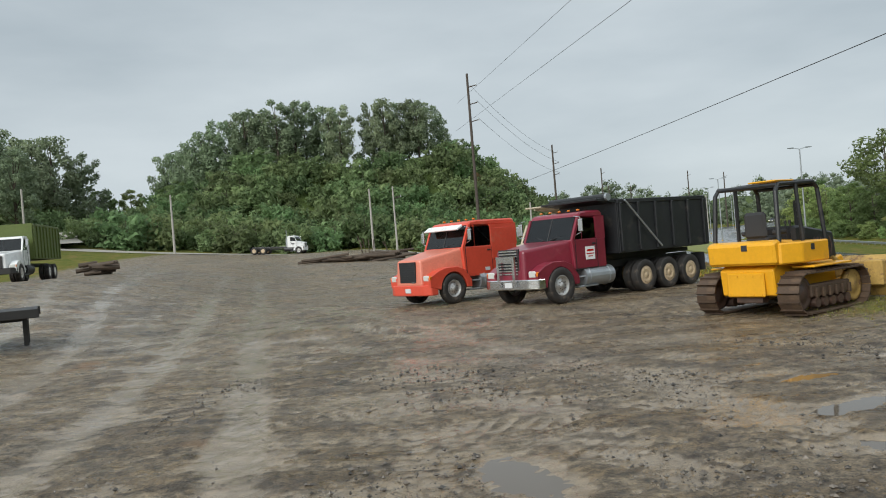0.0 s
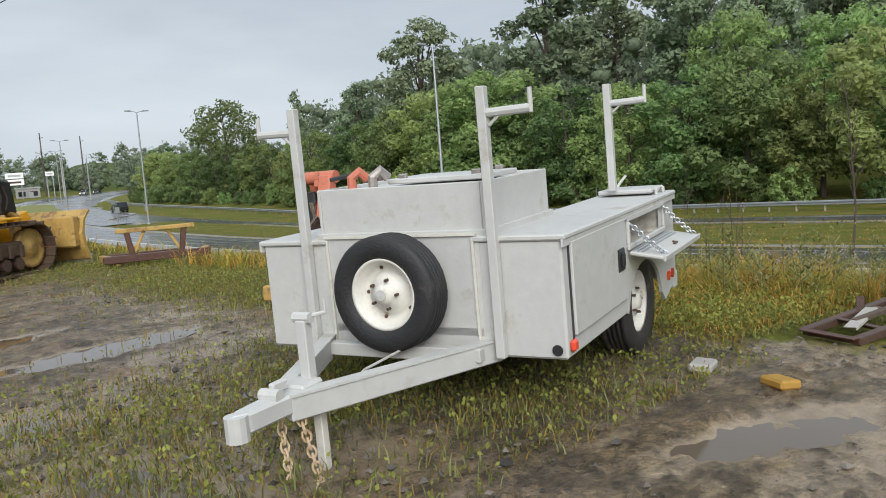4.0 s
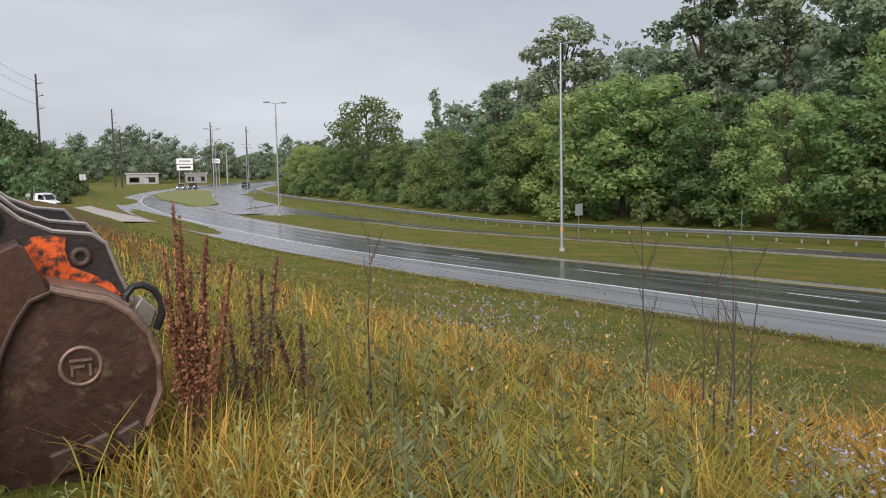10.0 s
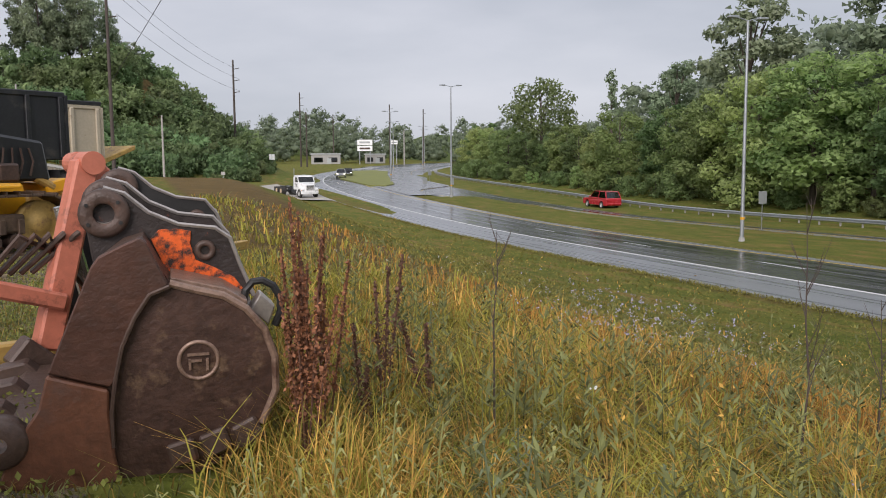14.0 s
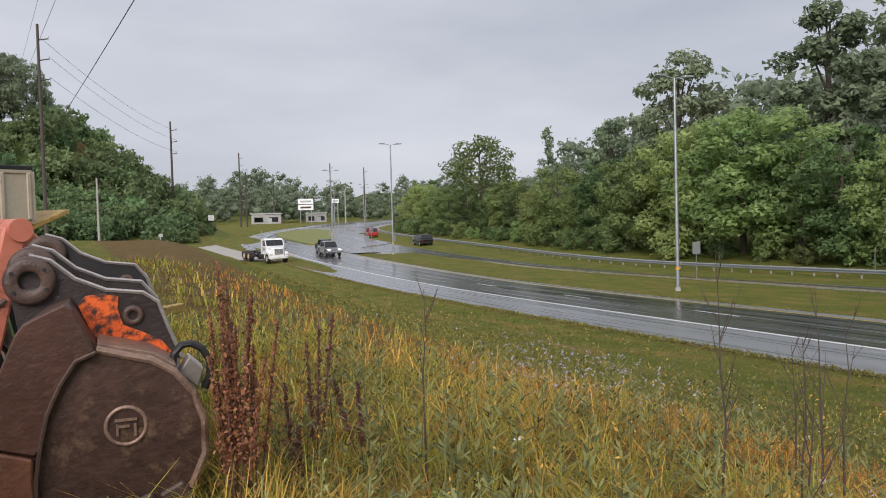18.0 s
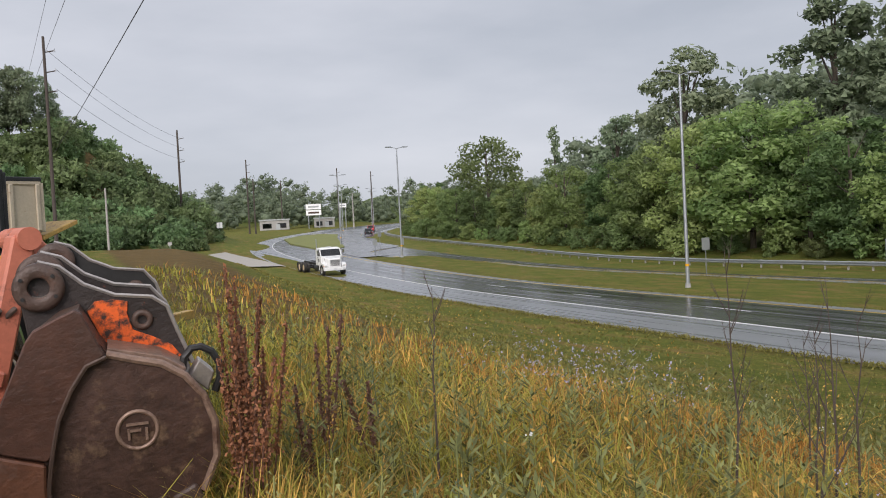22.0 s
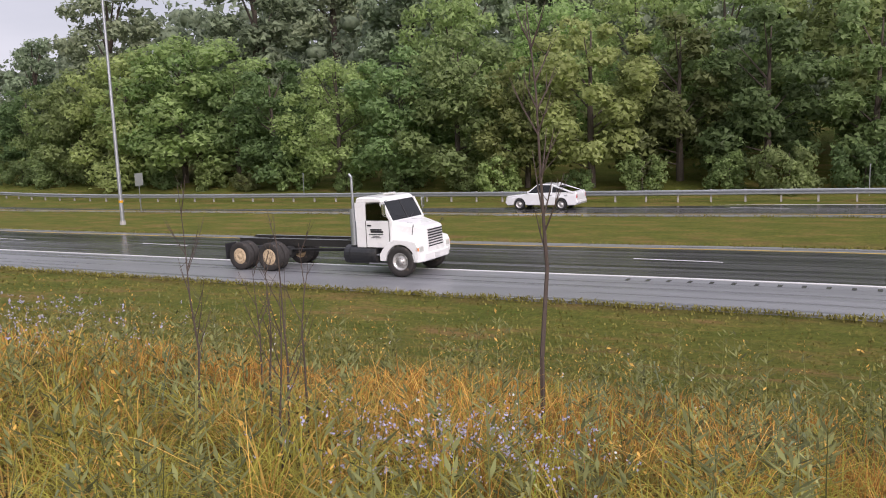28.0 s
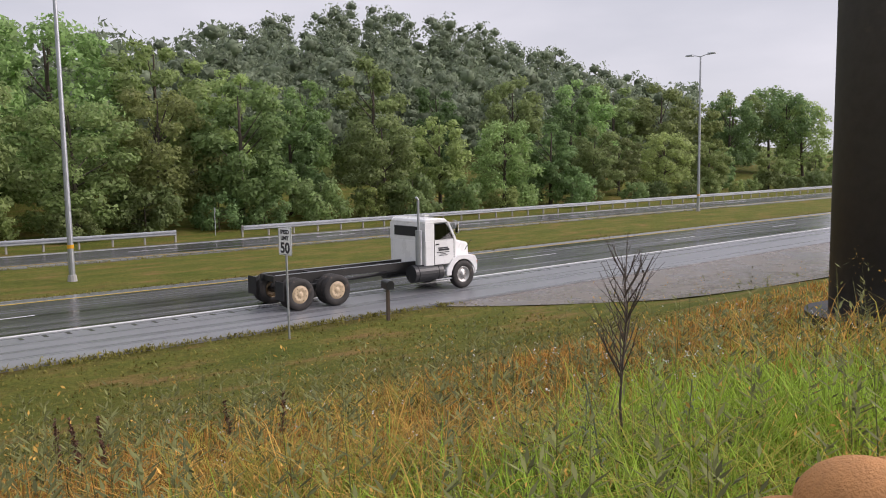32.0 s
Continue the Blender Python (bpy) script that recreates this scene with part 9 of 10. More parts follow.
# weedy strip between the trailer's wheel and the bank
n_ = 30000
ax_, ay_ = wr.uniform(8.7, 11.5, n_), wr.uniform(2.65, 5.6, n_)
ok = (ax_ > 9.15 + 0.25 * patch_noise(ax_, ay_, 2.5, 91)) & (ay_ < 4.75 + 2.0 * (ax_ > 10.75)) & ~((ax_ < 10.9) & (ay_ < 2.75)) & (patch_noise(ax_, ay_, 4.0, 92) > wr.uniform(-0.75, 0.3, n_))
ax_, ay_ = ax_[ok], ay_[ok]
pickd = wr.random(len(ax_))
for nm, a0, a1, mt, hh in (("strip_dry_grass", 0.0, 0.2, M["grass_gold"], 0.34), ("strip_olive_grass", 0.2, 0.42, M["grass_olive_tall"], 0.26), ("strip_brown_grass", 0.42, 0.55, M["grass_brown"], 0.3)):
    sel = (pickd >= a0) & (pickd < a1)
    P_ = on_ground(ax_[sel], ay_[sel])
    k = len(P_)
    tall_ = 0.45 + 0.55 * np.clip((ax_[sel] - 9.4) / 1.3, 0, 1)
    blade_mesh(nm, P_, wr.uniform(0.06, hh, k) * tall_, 0.0026 * wr.uniform(0.6, 1.4, k), wr.uniform(0, 6.28, k), wr.uniform(0.2, 1.0, k), wr.uniform(0.2, 1.2, k), mt, "thin mixed grass beside the trailer's wheel")
sel = pickd > 0.5
P_ = on_ground(ax_[sel], ay_[sel])
P_[:, 2] += 0.015 + 0.16 * wr.random(len(P_)) ** 1.5
C_ = (P_[:, None] + wr.normal(0, 0.022, (len(P_), 3, 3)) * np.array([1, 1, 0.5])).reshape(-1, 3)
pickd = wr.choice(len(fx), 11000, replace=False)
P_ = on_ground(fx[pickd], fy[pickd])
P_[:, 2] += 0.012 + 0.09 * wr.random(len(P_)) ** 1.5
low_leaves = np.concatenate([C_, (P_[:, None] + wr.normal(0, 0.03, (len(P_), 3, 3)) * np.array([1, 1, 0.35])).reshape(-1, 3)])
# fresh green growth on the bank towards the column
gx_, gy_ = wr.normal(11.8, 0.55, 15000), wr.normal(-0.8, 1.1, 15000)
ok = (gx_ > 10.9) & (patch_noise(gx_, gy_, 1.8, 88) > wr.uniform(-0.7, 0.3, 15000)) & (np.hypot(gx_ - 13.16, gy_ + 6.39) > 0.75)
gx_, gy_ = gx_[ok], gy_[ok]
k = len(gx_)
blade_mesh("lush_grass", on_ground(gx_, gy_), wr.uniform(0.22, 0.52, k), 0.0042 * wr.uniform(0.7, 1.5, k), wr.uniform(0, 6.28, k), wr.uniform(0.1, 0.7, k), wr.uniform(0.2, 1, k), M["grass_bright"], "lush bright green grass on the bank")
# taller tufts at the bucket's foot
bx_, by_ = wr.normal(10.62, 0.2, 1500), wr.normal(5.0, 0.45, 1500)
for nm, sel, mt in (("bucket_green_tufts", slice(0, 750), M["grass_olive_tall"]), ("bucket_dry_tufts", slice(750, 1500), M["grass_gold"])):
    P_ = on_ground(bx_[sel], by_[sel])
    k = len(P_)
    blade_mesh(nm, P_, wr.uniform(0.15, 0.5, k), 0.003 * wr.uniform(0.7, 1.5, k), wr.uniform(0, 6.28, k), wr.uniform(0.2, 0.9, k), wr.uniform(0.2, 1, k), mt, "tall grass tufts growing against the bucket")
# mown verge: short blades
mx, my = wr.uniform(15.5, 31, 60000), wr.uniform(-30, 75, 60000)
d_ = np.hypot(mx - EYE[0], my - EYE[1])
ok = (~wild(mx, my)) & (wr.random(len(mx)) < np.clip(14 / d_, 0.12, 1)) & (ground_z(mx, my) < -0.4) & ~((my < -17) & (mx > 18))
mx, my, d_ = mx[ok], my[ok], d_[ok]
k = len(mx)
blade_mesh("mown_grass", on_ground(mx, my), wr.uniform(0.04, 0.12, k), 0.008 * thin(d_), wr.uniform(0, 6.28, k), wr.uniform(0.2, 1.0, k), wr.uniform(0, 1, k), M["grass_olive"], "short mown green verge grass", segs=2)


def edge_clumps(name, u, y0, y1, n, label):
    """Ragged tufts that overhang a pavement's edge."""
    y = wr.uniform(y0, y1, n)
    x = (u(y) if callable(u) else u) + curve_x(y) + wr.normal(0, 0.13, n)
    k = np.repeat(np.arange(n), 5)
    z = road_z(y) - 0.02
    P = np.stack([x, y, z], -1)[k] + np.stack([wr.normal(0, 0.10, len(k)), wr.normal(0, 0.16, len(k)), np.zeros(len(k))], -1)
    m = len(k)
    return blade_mesh(name, P, wr.uniform(0.05, 0.17, m), wr.uniform(0.012, 0.03, m), wr.uniform(0, 6.28, m), wr.uniform(0.3, 1.2, m), wr.uniform(0.3, 1.4, m), M["grass_olive"], label, segs=2)


edge_clumps("verge_edge", 30.9, -16, 96, 2300, "ragged grass overhanging the shoulder's edge")
edge_clumps("median_edge", 42.1, -70, 100, 1700, "ragged grass along the median's edge")
edge_clumps("median_far_edge", lambda y: median_far(y) - 0.1, -70, 98, 1300, "ragged grass along the median's far edge")


def diamonds(name, C, size, mat, label, cat, parent=None, up=0.3, long=1.6):
    n = len(C)
    d = wr.standard_normal((n, 3)) + np.array([0, 0, up])
    d /= np.linalg.norm(d, axis=1)[:, None]
    e = np.cross(d, wr.standard_normal((n, 3)))
    e /= np.linalg.norm(e, axis=1)[:, None]
    s = (size * wr.uniform(0.6, 1.3, n))[:, None]
    v = np.stack([C - d * s * long * 0.5, C + e * s * 0.5, C + d * s * long * 0.5, C - e * s * 0.5], 1)
    ob = raw_mesh(name, v.reshape(-1, 3), np.arange(4 * n).reshape(n, 4), mat, parent)
    return ob if parent is not None else tagged(ob, label, cat, kind="stuff")


diamonds("low_weed_leaves", low_leaves, 0.019, M["weed_leaf"], "small yellow-green leaves of low weeds", "weeds", up=0.9)
# seed heads, leafy stems, flowers
x, y, r = pick(1300, 1.5, 14, 1.2)
P = on_ground(x, y)
top = P + np.stack([wr.normal(0, 0.12, len(x)), wr.normal(0, 0.12, len(x)), wr.uniform(0.45, 0.85, len(x)) * (1 - 0.4 * np.clip((x - 13.2) / 3, 0, 1))], -1)
C = (top[:, None] + wr.normal(0, 1, (len(x), 9, 3)) * np.array([0.018, 0.018, 0.05])).reshape(-1, 3)
diamonds("grass_seed_heads", C, 0.007, M["grass_gold"], "feathery pale grass seed heads", "grass", up=1.2, long=2.4)
x, y, r = pick(1500, 1.15, 9, 1.0)
P = on_ground(x, y)
hgt = wr.uniform(0.35, 0.8, len(x))
blade_mesh("weed_stems", P, hgt, np.full(len(x), 0.003), wr.uniform(0, 6.28, len(x)), wr.uniform(0, 0.2, len(x)), np.zeros(len(x)), M["grass_green"], "upright green weed stems", "weeds")
lv = 22
f_ = wr.uniform(0.25, 1.0, (len(x), lv))
an = wr.uniform(0, 6.28, (len(x), lv))
ln = 0.045 * (1.25 - 0.7 * f_)
C = np.stack([P[:, 0:1] + np.cos(an) * ln, P[:, 1:2] + np.sin(an) * ln, P[:, 2:3] + f_ * hgt[:, None]], -1).reshape(-1, 3)
dirs = np.stack([np.cos(an), np.sin(an), np.full_like(an, 0.55)], -1).reshape(-1, 3)
sd = np.cross(dirs, np.array([0, 0, 1.0]))
s_ = (ln.reshape(-1) * 1.15)[:, None]
v = np.stack([C - dirs * s_ * 0.8, C + sd * s_ * 0.20, C + dirs * s_, C - sd * s_ * 0.20], 1)
tagged(raw_mesh("weed_leaves", v.reshape(-1, 3), np.arange(len(C) * 4).reshape(-1, 4), M["grass_green"]), "narrow grey-green leaves of tall weeds", "weeds", kind="stuff")
def blossom(cx, cy, sx, sy, n, mat, nm, lb, h0=0.4, h1=0.7):
    x, y = wr.normal(cx, sx, n), wr.normal(cy, sy, n)
    P = on_ground(x, y)
    P[:, 2] += wr.uniform(h0, h1, n)
    C = (P[:, None] + wr.normal(0, 0.008, (n, 4, 3))).reshape(-1, 3)
    diamonds(nm, C, 0.010, mat, lb, "flowers", long=1.2)
blossom(13.4, 7.4, 0.35, 0.6, 260, M["lilac"], "lilac_flowers", "small pale lilac flowers in the rough grass")
blossom(12.65, 3.7, 0.24, 0.3, 330, M["lilac"], "lilac_flowers", "small pale lilac flowers in the rough grass", 0.22, 0.48)
blossom(14.5, 8.0, 1.5, 4.0, 60, M["white_flower"], "white_flowers", "scattered small white flowers on the bank", 0.3, 0.55)
blossom(13.0, -2.5, 1.2, 1.5, 160, M["white_flower"], "white_flowers", "scattered small white flowers on the bank", 0.3, 0.5)


def dock_plant(x, y, h, mat, spikes, seed):
    g = random.Random(seed)
    z = float(ground_z(x, y))
    t = thing("dock_plant", "rust-brown dock with upright seeding spikes", "weed", pose(x, y, z), "dock plants")
    C = []
    for i in range(spikes):
        a, ln = g.uniform(0, 6.28), g.uniform(0.03, 0.17)
        hh = h * g.uniform(0.6, 1.0)
        p0, p1, p2 = Vector((0, 0, 0)), Vector((ln * 0.5 * math.cos(a), ln * 0.5 * math.sin(a), hh * 0.5)), Vector((ln * math.cos(a), ln * math.sin(a), hh))
        bm = BM()
        tube(bm, [p0, p1, p2], 0.004, 5)
        part("stem", bm, M["dock_dark"], t)
        for j in range(260):
            f = 0.36 + 0.64 * g.random()
            q = p0.lerp(p1, f * 2) if f < 0.5 else p1.lerp(p2, f * 2 - 1)
            wd = 0.015 * (1.15 - f) * 2.0 * (0.6 + 0.4 * math.sin(f * 40 + i))
            C.append((q.x + g.gauss(0, wd), q.y + g.gauss(0, wd), q.z + g.gauss(0, 0.012)))
    tagged(diamonds("seed_spike", np.array(C), 0.014, mat, "", "", t, up=0.8, long=1.5), "dense rust-brown seed clusters along the stems", kind="stuff")
    return t


for i, (x, y, h, mt, sp_) in enumerate(((10.58, 5.55, 1.16, M["dock"], 11), (10.70, 5.75, 0.95, M["dock"], 5), (11.08, 6.16, 1.0, M["dock_dark"], 3), (11.36, 6.25, 0.85, M["dock_dark"], 2), (10.95, 6.05, 0.62, M["dock_dark"], 2), (10.75, 6.1, 0.95, M["dock_dark"], 2),
                                 (14.92, -0.7, 0.45, M["dock_dark"], 1), (15.08, -0.42, 0.45, M["dock_dark"], 1), (15.49, 0.60, 0.55, M["dock_dark"], 1), (15.27, 0.51, 0.5, M["dock_dark"], 1), (15.09, 0.43, 0.58, M["dock_dark"], 1))):
    dock_plant(x, y, h, mt, sp_, 80 + i)


def leafy_weed(x, y, h, mat, seed, label):
    """An upright weed with narrow drooping leaves up its stem."""
    g = random.Random(seed)
    t = thing("leafy_weed", label, "weed", pose(x, y, float(ground_z(x, y)), 0, 0, g.uniform(0, 360)), "leafy weeds on the bank")
    lx, ly = g.uniform(-0.12, 0.12) * h, g.uniform(-0.12, 0.12) * h
    bm = BM()
    pts = [Vector((lx * f * f, ly * f * f, h * f)) for f in (0, 0.25, 0.5, 0.75, 1.0)]
    tube(bm, pts, 0.003, 5)
    part("stem", bm, mat, t)
    V, F = [], []
    for i in range(int(16 + 30 * h)):
        f = 0.25 + 0.75 * (i + g.random()) / int(16 + 30 * h)
        p = Vector((lx * f * f, ly * f * f, h * f))
        a, ln = i * 2.4 + g.uniform(-0.4, 0.4), (0.10 - 0.055 * f) * g.uniform(0.7, 1.2)
        o, sd = Vector((math.cos(a), math.sin(a), 0)), Vector((-math.sin(a), math.cos(a), 0))
        k = len(V)
        mid, tip = p + o * ln * 0.55 + Vector((0, 0, ln * 0.32)), p + o * ln + Vector((0, 0, ln * g.uniform(-0.25, 0.25)))
        V += [p, mid - sd * ln * 0.10, mid + sd * ln * 0.10, tip]
        F += [(k, k + 1, k + 2), (k + 1, k + 3, k + 2)]
    raw_mesh("leaves", [tuple(q) for q in V], F, mat, t)
    return t


lw = random.Random(404)
for i in range(70):
    a, r_ = radians(lw.uniform(-2, 150)), 1.5 + 3.2 * lw.random() ** 1.2
    x_, y_ = 9.94 + r_ * math.sin(a), 2.15 + r_ * math.cos(a)
    if bool(wild(np.array([x_]), np.array([y_]))[0]):
        pale = lw.random() < 0.45
        leafy_weed(x_, y_, lw.uniform(0.28, 0.62), M["weed_pale"] if pale else M["weed_grey"], 500 + i, "pale yellow-green weed with narrow leaves" if pale else "grey-green weed with narrow leaves")
for i, (x_, y_, h_) in enumerate(((10.12, 4.62, 0.34), (10.22, 4.45, 0.42), (10.40, 4.55, 0.46), (10.02, 4.75, 0.30), (10.52, 4.75, 0.50), (10.30, 4.85, 0.36), (10.62, 4.40, 0.52), (10.75, 4.9, 0.5))):
    leafy_weed(x_, y_, h_, M["weed_pale"], 700 + i, "pale yellow-green weed standing before the bucket")


def bare_stem(name, x, y, h, r, twigs, label, seed, spread=0.35, start=0.35, cat="weed", rise=1.0):
    """A leafless stem with thin side twigs."""
    g = random.Random(seed)
    t = thing(name, label, cat, pose(x, y, float(ground_z(x, y))), "bare stems")
    bm = BM()
    pts = [Vector((0, 0, -0.05))]
    for k in range(1, 6):
        pts.append(Vector((pts[-1].x + g.gauss(0, 0.012) * h, pts[-1].y + g.gauss(0, 0.012) * h, h * k / 5)))
    for k, (p, q) in enumerate(zip(pts, pts[1:])):
        cyl(bm, p, q, r * (1 - k * 0.17), r * (1 - (k + 1) * 0.17), seg=6)
    part("stem", bm, M["stem"], t)
    for i in range(twigs):
        f = start + (0.97 - start) * g.random()
        k = min(4, int(f * 5))
        p = pts[k].lerp(pts[k + 1], f * 5 - k)
        a, ln = g.uniform(0, 6.28), spread * g.uniform(0.5, 1.0) * (1.15 - f * 0.6)
        q = p + Vector((math.cos(a) * ln * 0.55, math.sin(a) * ln * 0.55, ln * rise))
        bm = BM()
        cyl(bm, p, p.lerp(q, 0.55), r * 0.35, r * 0.25, seg=5)
        cyl(bm, p.lerp(q, 0.55), q + Vector((0, 0, ln * 0.15)), r * 0.25, r * 0.1, seg=5)
        for _ in range(2):
            e = p.lerp(q, g.uniform(0.4, 0.8))
            cyl(bm, e, e + Vector((g.uniform(-0.4, 0.4) * ln, g.uniform(-0.4, 0.4) * ln, ln * 0.5)), r * 0.16, r * 0.06, seg=4)
        part("twig", bm, M["stem"], t)
    return t


bare_stem("sapling", 14.55, 4.07, 2.65, 0.018, 14, "thin leafless sapling standing on the bank", 101, 0.42, 0.4, "sapling")
bare_stem("bare_shrub", 12.03, -0.80, 1.02, 0.009, 40, "dark leafless shrub with many fine twigs", 102, 0.34, 0.42, "shrub", 0.9)
for i, (x, y, h, tw) in enumerate(((12.98, 4.77, 0.95, 7), (12.82, 5.20, 1.05, 9), (13.08, 4.93, 0.8, 4), (13.16, 4.80, 0.85, 3), (11.53, 5.79, 0.80, 5), (12.5, 4.4, 0.7, 4), (13.5, 5.4, 0.75, 5))):
    bare_stem("dead_stalk", x, y, h * 1.3, 0.008, tw, "dark dead weed stalk with upright twigs", 110 + i, 0.30, 0.3, "weed", 1.1)

# loose wet stones on the mud near the path
n = 34000
sx_, sy_ = wr.uniform(-4, 9.8, n), -0.5 + 12 * wr.random(n) ** 1.3
ok = (wr.random(n) < np.clip(0.35 + 1.6 * patch_noise(sx_, sy_, 1.0, 51), 0.04, 1)) & (puddle_depth(sx_, sy_) < 0.01)
sx_, sy_ = sx_[ok], sy_[ok]
n = len(sx_)
oct_v = np.array([(1, 0, 0), (0, 1, 0), (-1, 0, 0), (0, -1, 0), (0, 0, 0.7), (0, 0, -0.6)], float)
oct_f = np.array([(0, 1, 4), (1, 2, 4), (2, 3, 4), (3, 0, 4), (1, 0, 5), (2, 1, 5), (3, 2, 5), (0, 3, 5)])
sz = (0.007 + 0.03 * wr.random(n) ** 4)[:, None, None]
an = wr.uniform(0, 6.28, n)
R_ = np.zeros((n, 3, 3))
R_[:, 0, 0], R_[:, 0, 1], R_[:, 1, 0], R_[:, 1, 1], R_[:, 2, 2] = np.cos(an), -np.sin(an), np.sin(an), np.cos(an), 1
V = np.einsum("nij,kj->nki", R_, oct_v) * sz * wr.uniform(0.6, 1.3, (n, 6, 1)) + np.stack([sx_, sy_, ground_z(sx_, sy_) + 0.004], -1)[:, None]
F = (np.arange(n) * 6)[:, None, None] + oct_f[None]
tagged(raw_mesh("loose_stones", V.reshape(-1, 3), F.reshape(-1, 3), M["pebble"]), "loose wet stones scattered over the mud", "gravel", kind="stuff")


# ---- what moves ----
white_truck = build_white_truck()
suv_red = build_car("suv", "red sport utility car driving on the wet road", M["car_red"], 4.8, 1.88, 1.76, 1.10, "suv", category="car")
suv_black = build_car("suv", "black sport utility car driving on the wet road", M["car_black"], 4.5, 1.84, 1.70, 1.08, "suv", category="car")
suv_early = build_car("suv", "dark sport utility car driving away on the wet road", M["car_black"], 4.6, 1.84, 1.68, 1.06, "suv", category="car")
pick_silver = build_car("pickup_truck", "silver four-door pickup truck driving in the rain", M["car_silver"], 5.25, 1.85, 1.84, 1.15, "pickup", category="pickup truck", ride=0.38, r=0.40, lamps=True)
pick_dark = build_car("pickup_truck", "black extended-cab pickup truck driving in the rain", M["car_black"], 4.95, 1.80, 1.74, 1.10, "pickup", category="pickup truck", ride=0.34, r=0.38, lamps=True)
hatch_white = build_car("hatchback", "white hatchback car driving on the wet road", M["car_white"], 4.46, 1.74, 1.50, 0.98, "hatch", category="car", ride=0.15, r=0.32)
dog = build_dog()


def glide(rows, t):
    """Smooth place on a table of (seconds, value, value ...)."""
    ts = [r[0] for r in rows]
    out = []
    for k in range(1, len(rows[0])):
        vs = [r[k] for r in rows]
        i = max(0, min(len(ts) - 2, int(np.searchsorted(ts, t)) - 1))
        def slope(j):
            if j == 0:
                return (vs[1] - vs[0]) / (ts[1] - ts[0])
            if j == len(ts) - 1:
                return (vs[-1] - vs[-2]) / (ts[-1] - ts[-2])
            a, b = (vs[j] - vs[j - 1]) / (ts[j] - ts[j - 1]), (vs[j + 1] - vs[j]) / (ts[j + 1] - ts[j])
            return (a + b) / 2 if a * b > 0 else 0.0
        h = ts[i + 1] - ts[i]
        u = (t - ts[i]) / h
        m0, m1 = slope(i) * h, slope(i + 1) * h
        out.append((2 * u ** 3 - 3 * u * u + 1) * vs[i] + (u ** 3 - 2 * u * u + u) * m0 + (-2 * u ** 3 + 3 * u * u) * vs[i + 1] + (u ** 3 - u * u) * m1)
    return out


TRUCK = [(0, -19.0, 122.5), (1, -15.2, 121.8), (5, 1.5, 120.5), (8, 14.5, 119.0), (10, 23.2, 116.5), (11, 25.8, 112.5), (12, 27.6, 109.0), (13, 28.6, 106.2), (14, 29.3, 103.8), (15, 29.8, 101.2),
         (17.5, 30.4, 95.0), (19, 30.9, 92.0), (20, 31.3, 89.6), (21, 31.7, 86.2), (22, 32.2, 80.8), (23, 32.6, 72.8), (24, 33.5, 64.2), (24.5, 33.6, 58.8), (26.5, 34.0, 33.9), (27, 34.2, 28.4), (28, 34.4, 16.9), (29, 34.5, 7.0), (30, 34.55, -2.8), (31, 34.35, -10.75), (32, 34.25, -18.5)]


def surface(x, y):
    if x - float(curve_x(np.array(y))) > 30.5:
        return float(road_z(y))
    return float(ground_z(x, y)) + 0.07


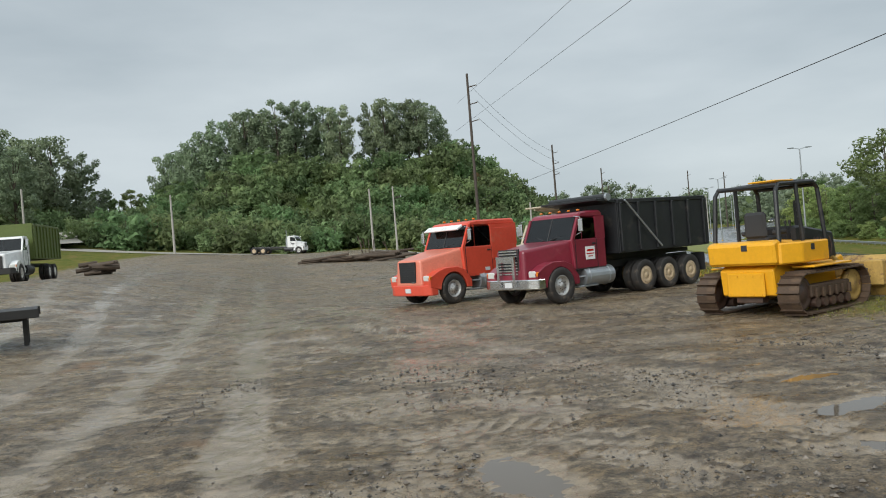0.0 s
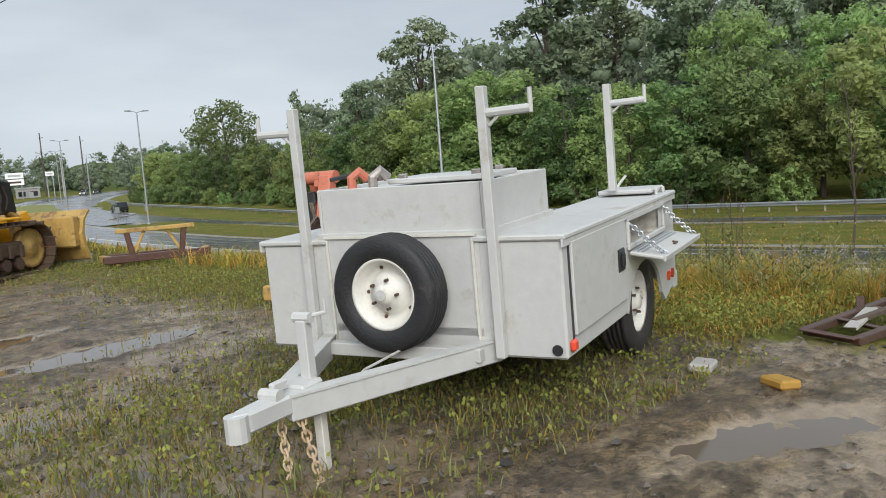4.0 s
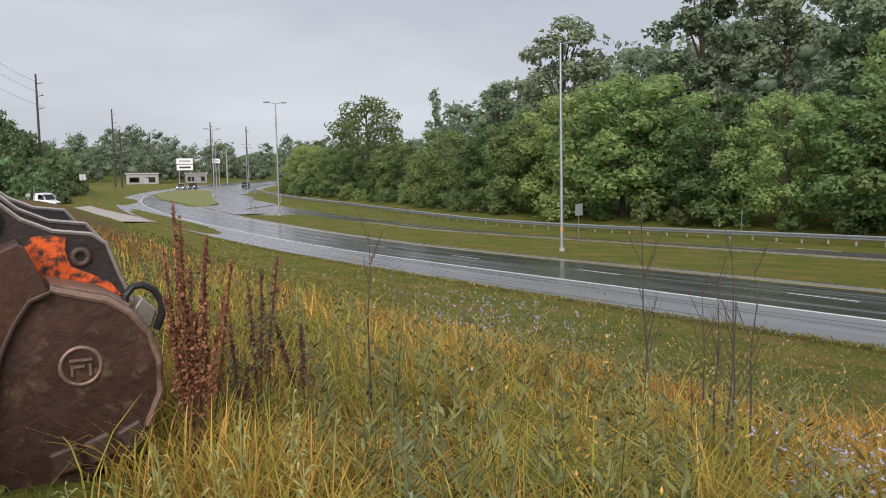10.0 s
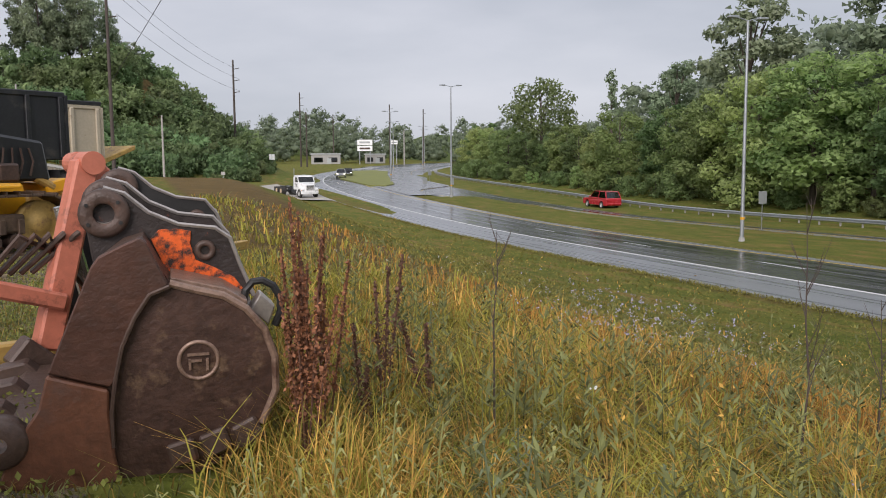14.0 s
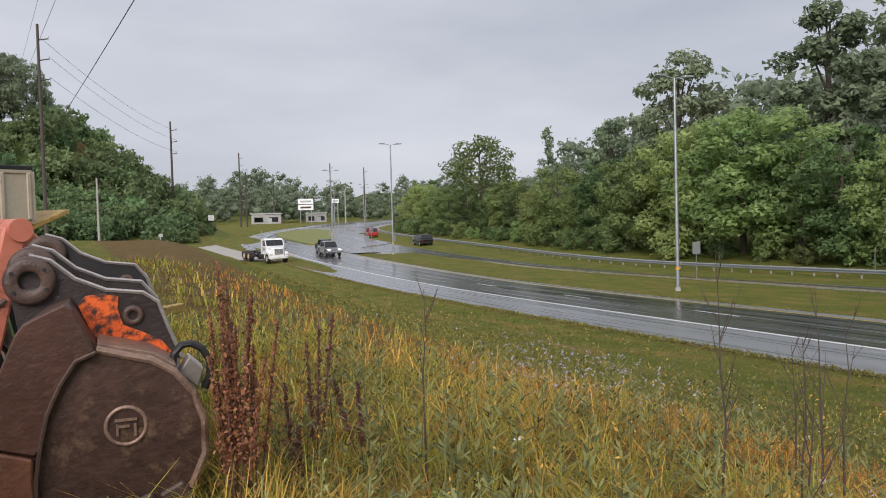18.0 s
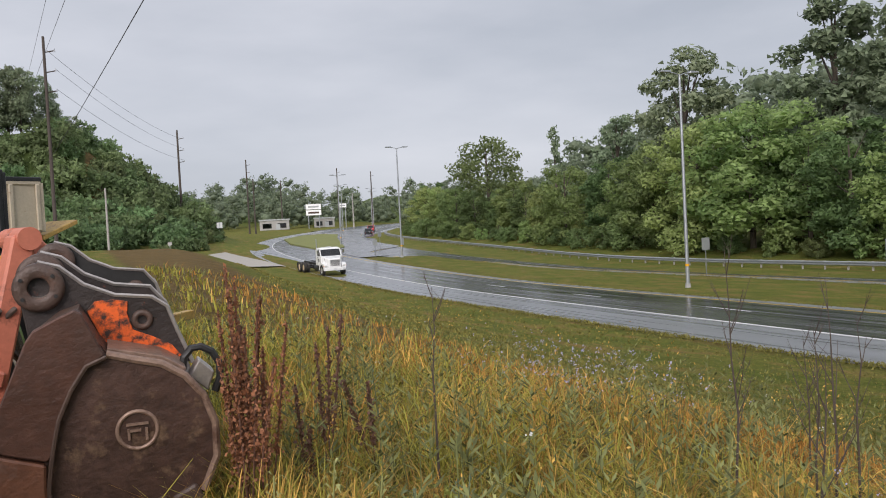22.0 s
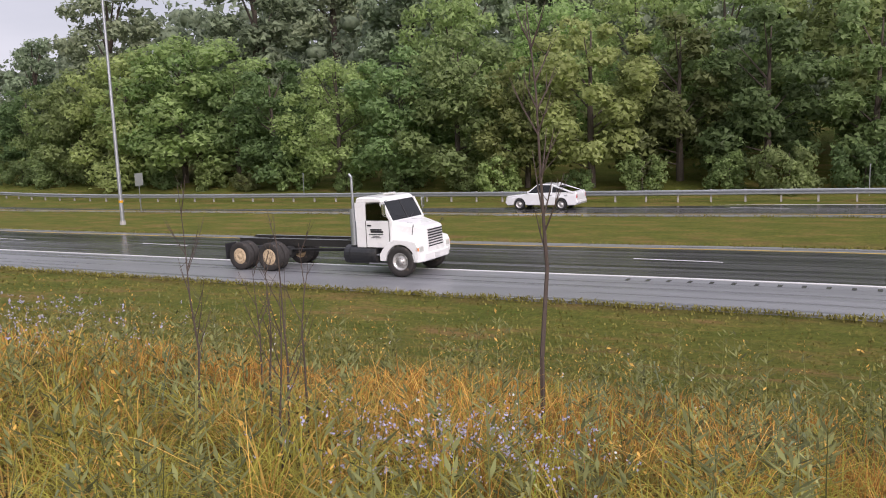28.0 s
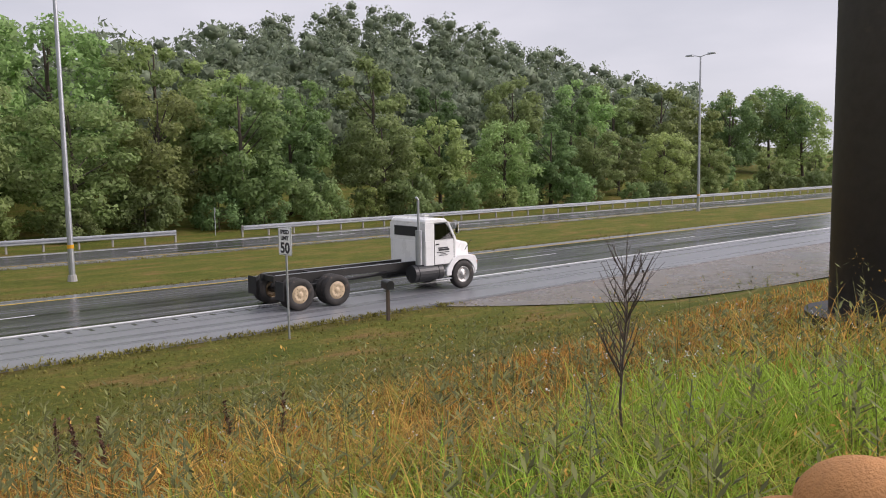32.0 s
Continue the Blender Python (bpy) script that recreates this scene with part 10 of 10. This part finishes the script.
def motions():
    rows, spin, run = [], [], 0.0
    last = None
    for k in range(0, 161):
        t = k / 5
        x, y = glide(TRUCK, t)
        x2, y2 = glide(TRUCK, min(32, t + 0.3))
        x1, y1 = glide(TRUCK, max(0, t - 0.3))
        head = math.degrees(math.atan2(y2 - y1, x2 - x1))
        c, s = math.cos(radians(head)), math.sin(radians(head))
        bx, by = x - 7 * c, y - 7 * s
        z0, z1 = surface(x, y), surface(bx, by)
        rows.append((t, pose(x, y, z0, 0, math.degrees(math.atan2(z1 - z0, 7.0)), head)))
        if last:
            run += math.hypot(x - last[0], y - last[1])
        last = (x, y)
        spin.append((t, run))
    walk(white_truck, rows)
    wheels = [o for o in white_truck.children if o.name.startswith("wheel")]
    fine = []
    for k in range(0, 321):
        t = k / 10
        d = np.interp(t, [a for a, _ in spin], [b for _, b in spin])
        fine.append((t, float(d) / 0.52))
    for w in wheels:
        base = w.matrix_basis.copy()
        walk(w, [(t, base @ Matrix.Rotation(a, 4, "Y")) for t, a in fine])
    def drive(car, table, u, south):
        out = []
        for k in range(0, 65):
            t = k / 2
            y = glide(table, t)[0]
            y += (y - 2) * 0.10 * math.exp(-((y - 65) / 38) ** 2)
            x = u + float(curve_x(np.array(y)))
            slope_ = float(curve_x(np.array(y + 1.0)) - curve_x(np.array(y - 1.0))) / 2
            head = math.degrees(math.atan2(1, slope_)) + (180 if south else 0)
            dz = (float(road_z(y + 1)) - float(road_z(y - 1))) / 2
            out.append((t, pose(x, y, float(road_z(y)) + 0.006, 0, math.degrees(math.atan(dz)) * (1 if south else -1), head)))
        walk(car, out)
    drive(pick_silver, [(0, 345), (8.5, 238), (12, 190), (14, 165), (15.5, 146), (17.5, 111), (18, 96), (18.5, 80), (19, 65), (19.5, 52), (20, 39.5), (20.5, 26), (21, 12.5), (24, -68), (32, -285)], 38.4, True)
    drive(pick_dark, [(0, 355), (8.5, 248), (12, 200), (14, 175), (15.5, 157), (17.5, 116), (18, 104.5), (18.5, 93.5), (19, 83.5), (19.5, 73), (20, 62), (20.5, 50.5), (21, 38.7), (21.5, 27), (22, 15), (24, -33), (32, -225)], 39.6, True)
    drive(suv_red, [(0, -225), (12, 25.5), (12.5, 37), (13, 48.5), (13.5, 60), (14, 71.5), (14.5, 82.5), (15, 93), (15.5, 102.5), (18, 150), (32, 380)], 55.2, False)
    drive(suv_black, [(0, -260), (14, 33.5), (14.5, 44), (15, 54.5), (15.5, 64.5), (18, 112), (32, 370)], 55.6, False)
    drive(suv_early, [(0, 62), (1, 80), (2, 98), (4, 134), (8, 200), (14, 290), (32, 395)], 53.5, False)
    drive(hatch_white, [(0, -600), (26, -24.7), (27.8, 15.8), (28, 20.5), (28.5, 32.0), (29, 43.5), (32, 110)], 56.2, False)
    walk(dog, [(0, pose(8.9, -6.0, float(ground_z(8.9, -6.0)), 0, 0, 60)), (28.5, pose(8.9, -5.6, float(ground_z(8.9, -5.6)), 0, 0, 64)), (31.0, pose(9.75, -0.4, float(ground_z(9.75, -0.4)), 0, 0, 58)),
               (31.5, pose(10.05, 0.25, float(ground_z(10.05, 0.25)) + 0.02, 0, 0, 50)), (32.0, pose(10.35, 0.54, float(ground_z(10.35, 0.54)) + 0.02, 0, 0, 42))])


motions()
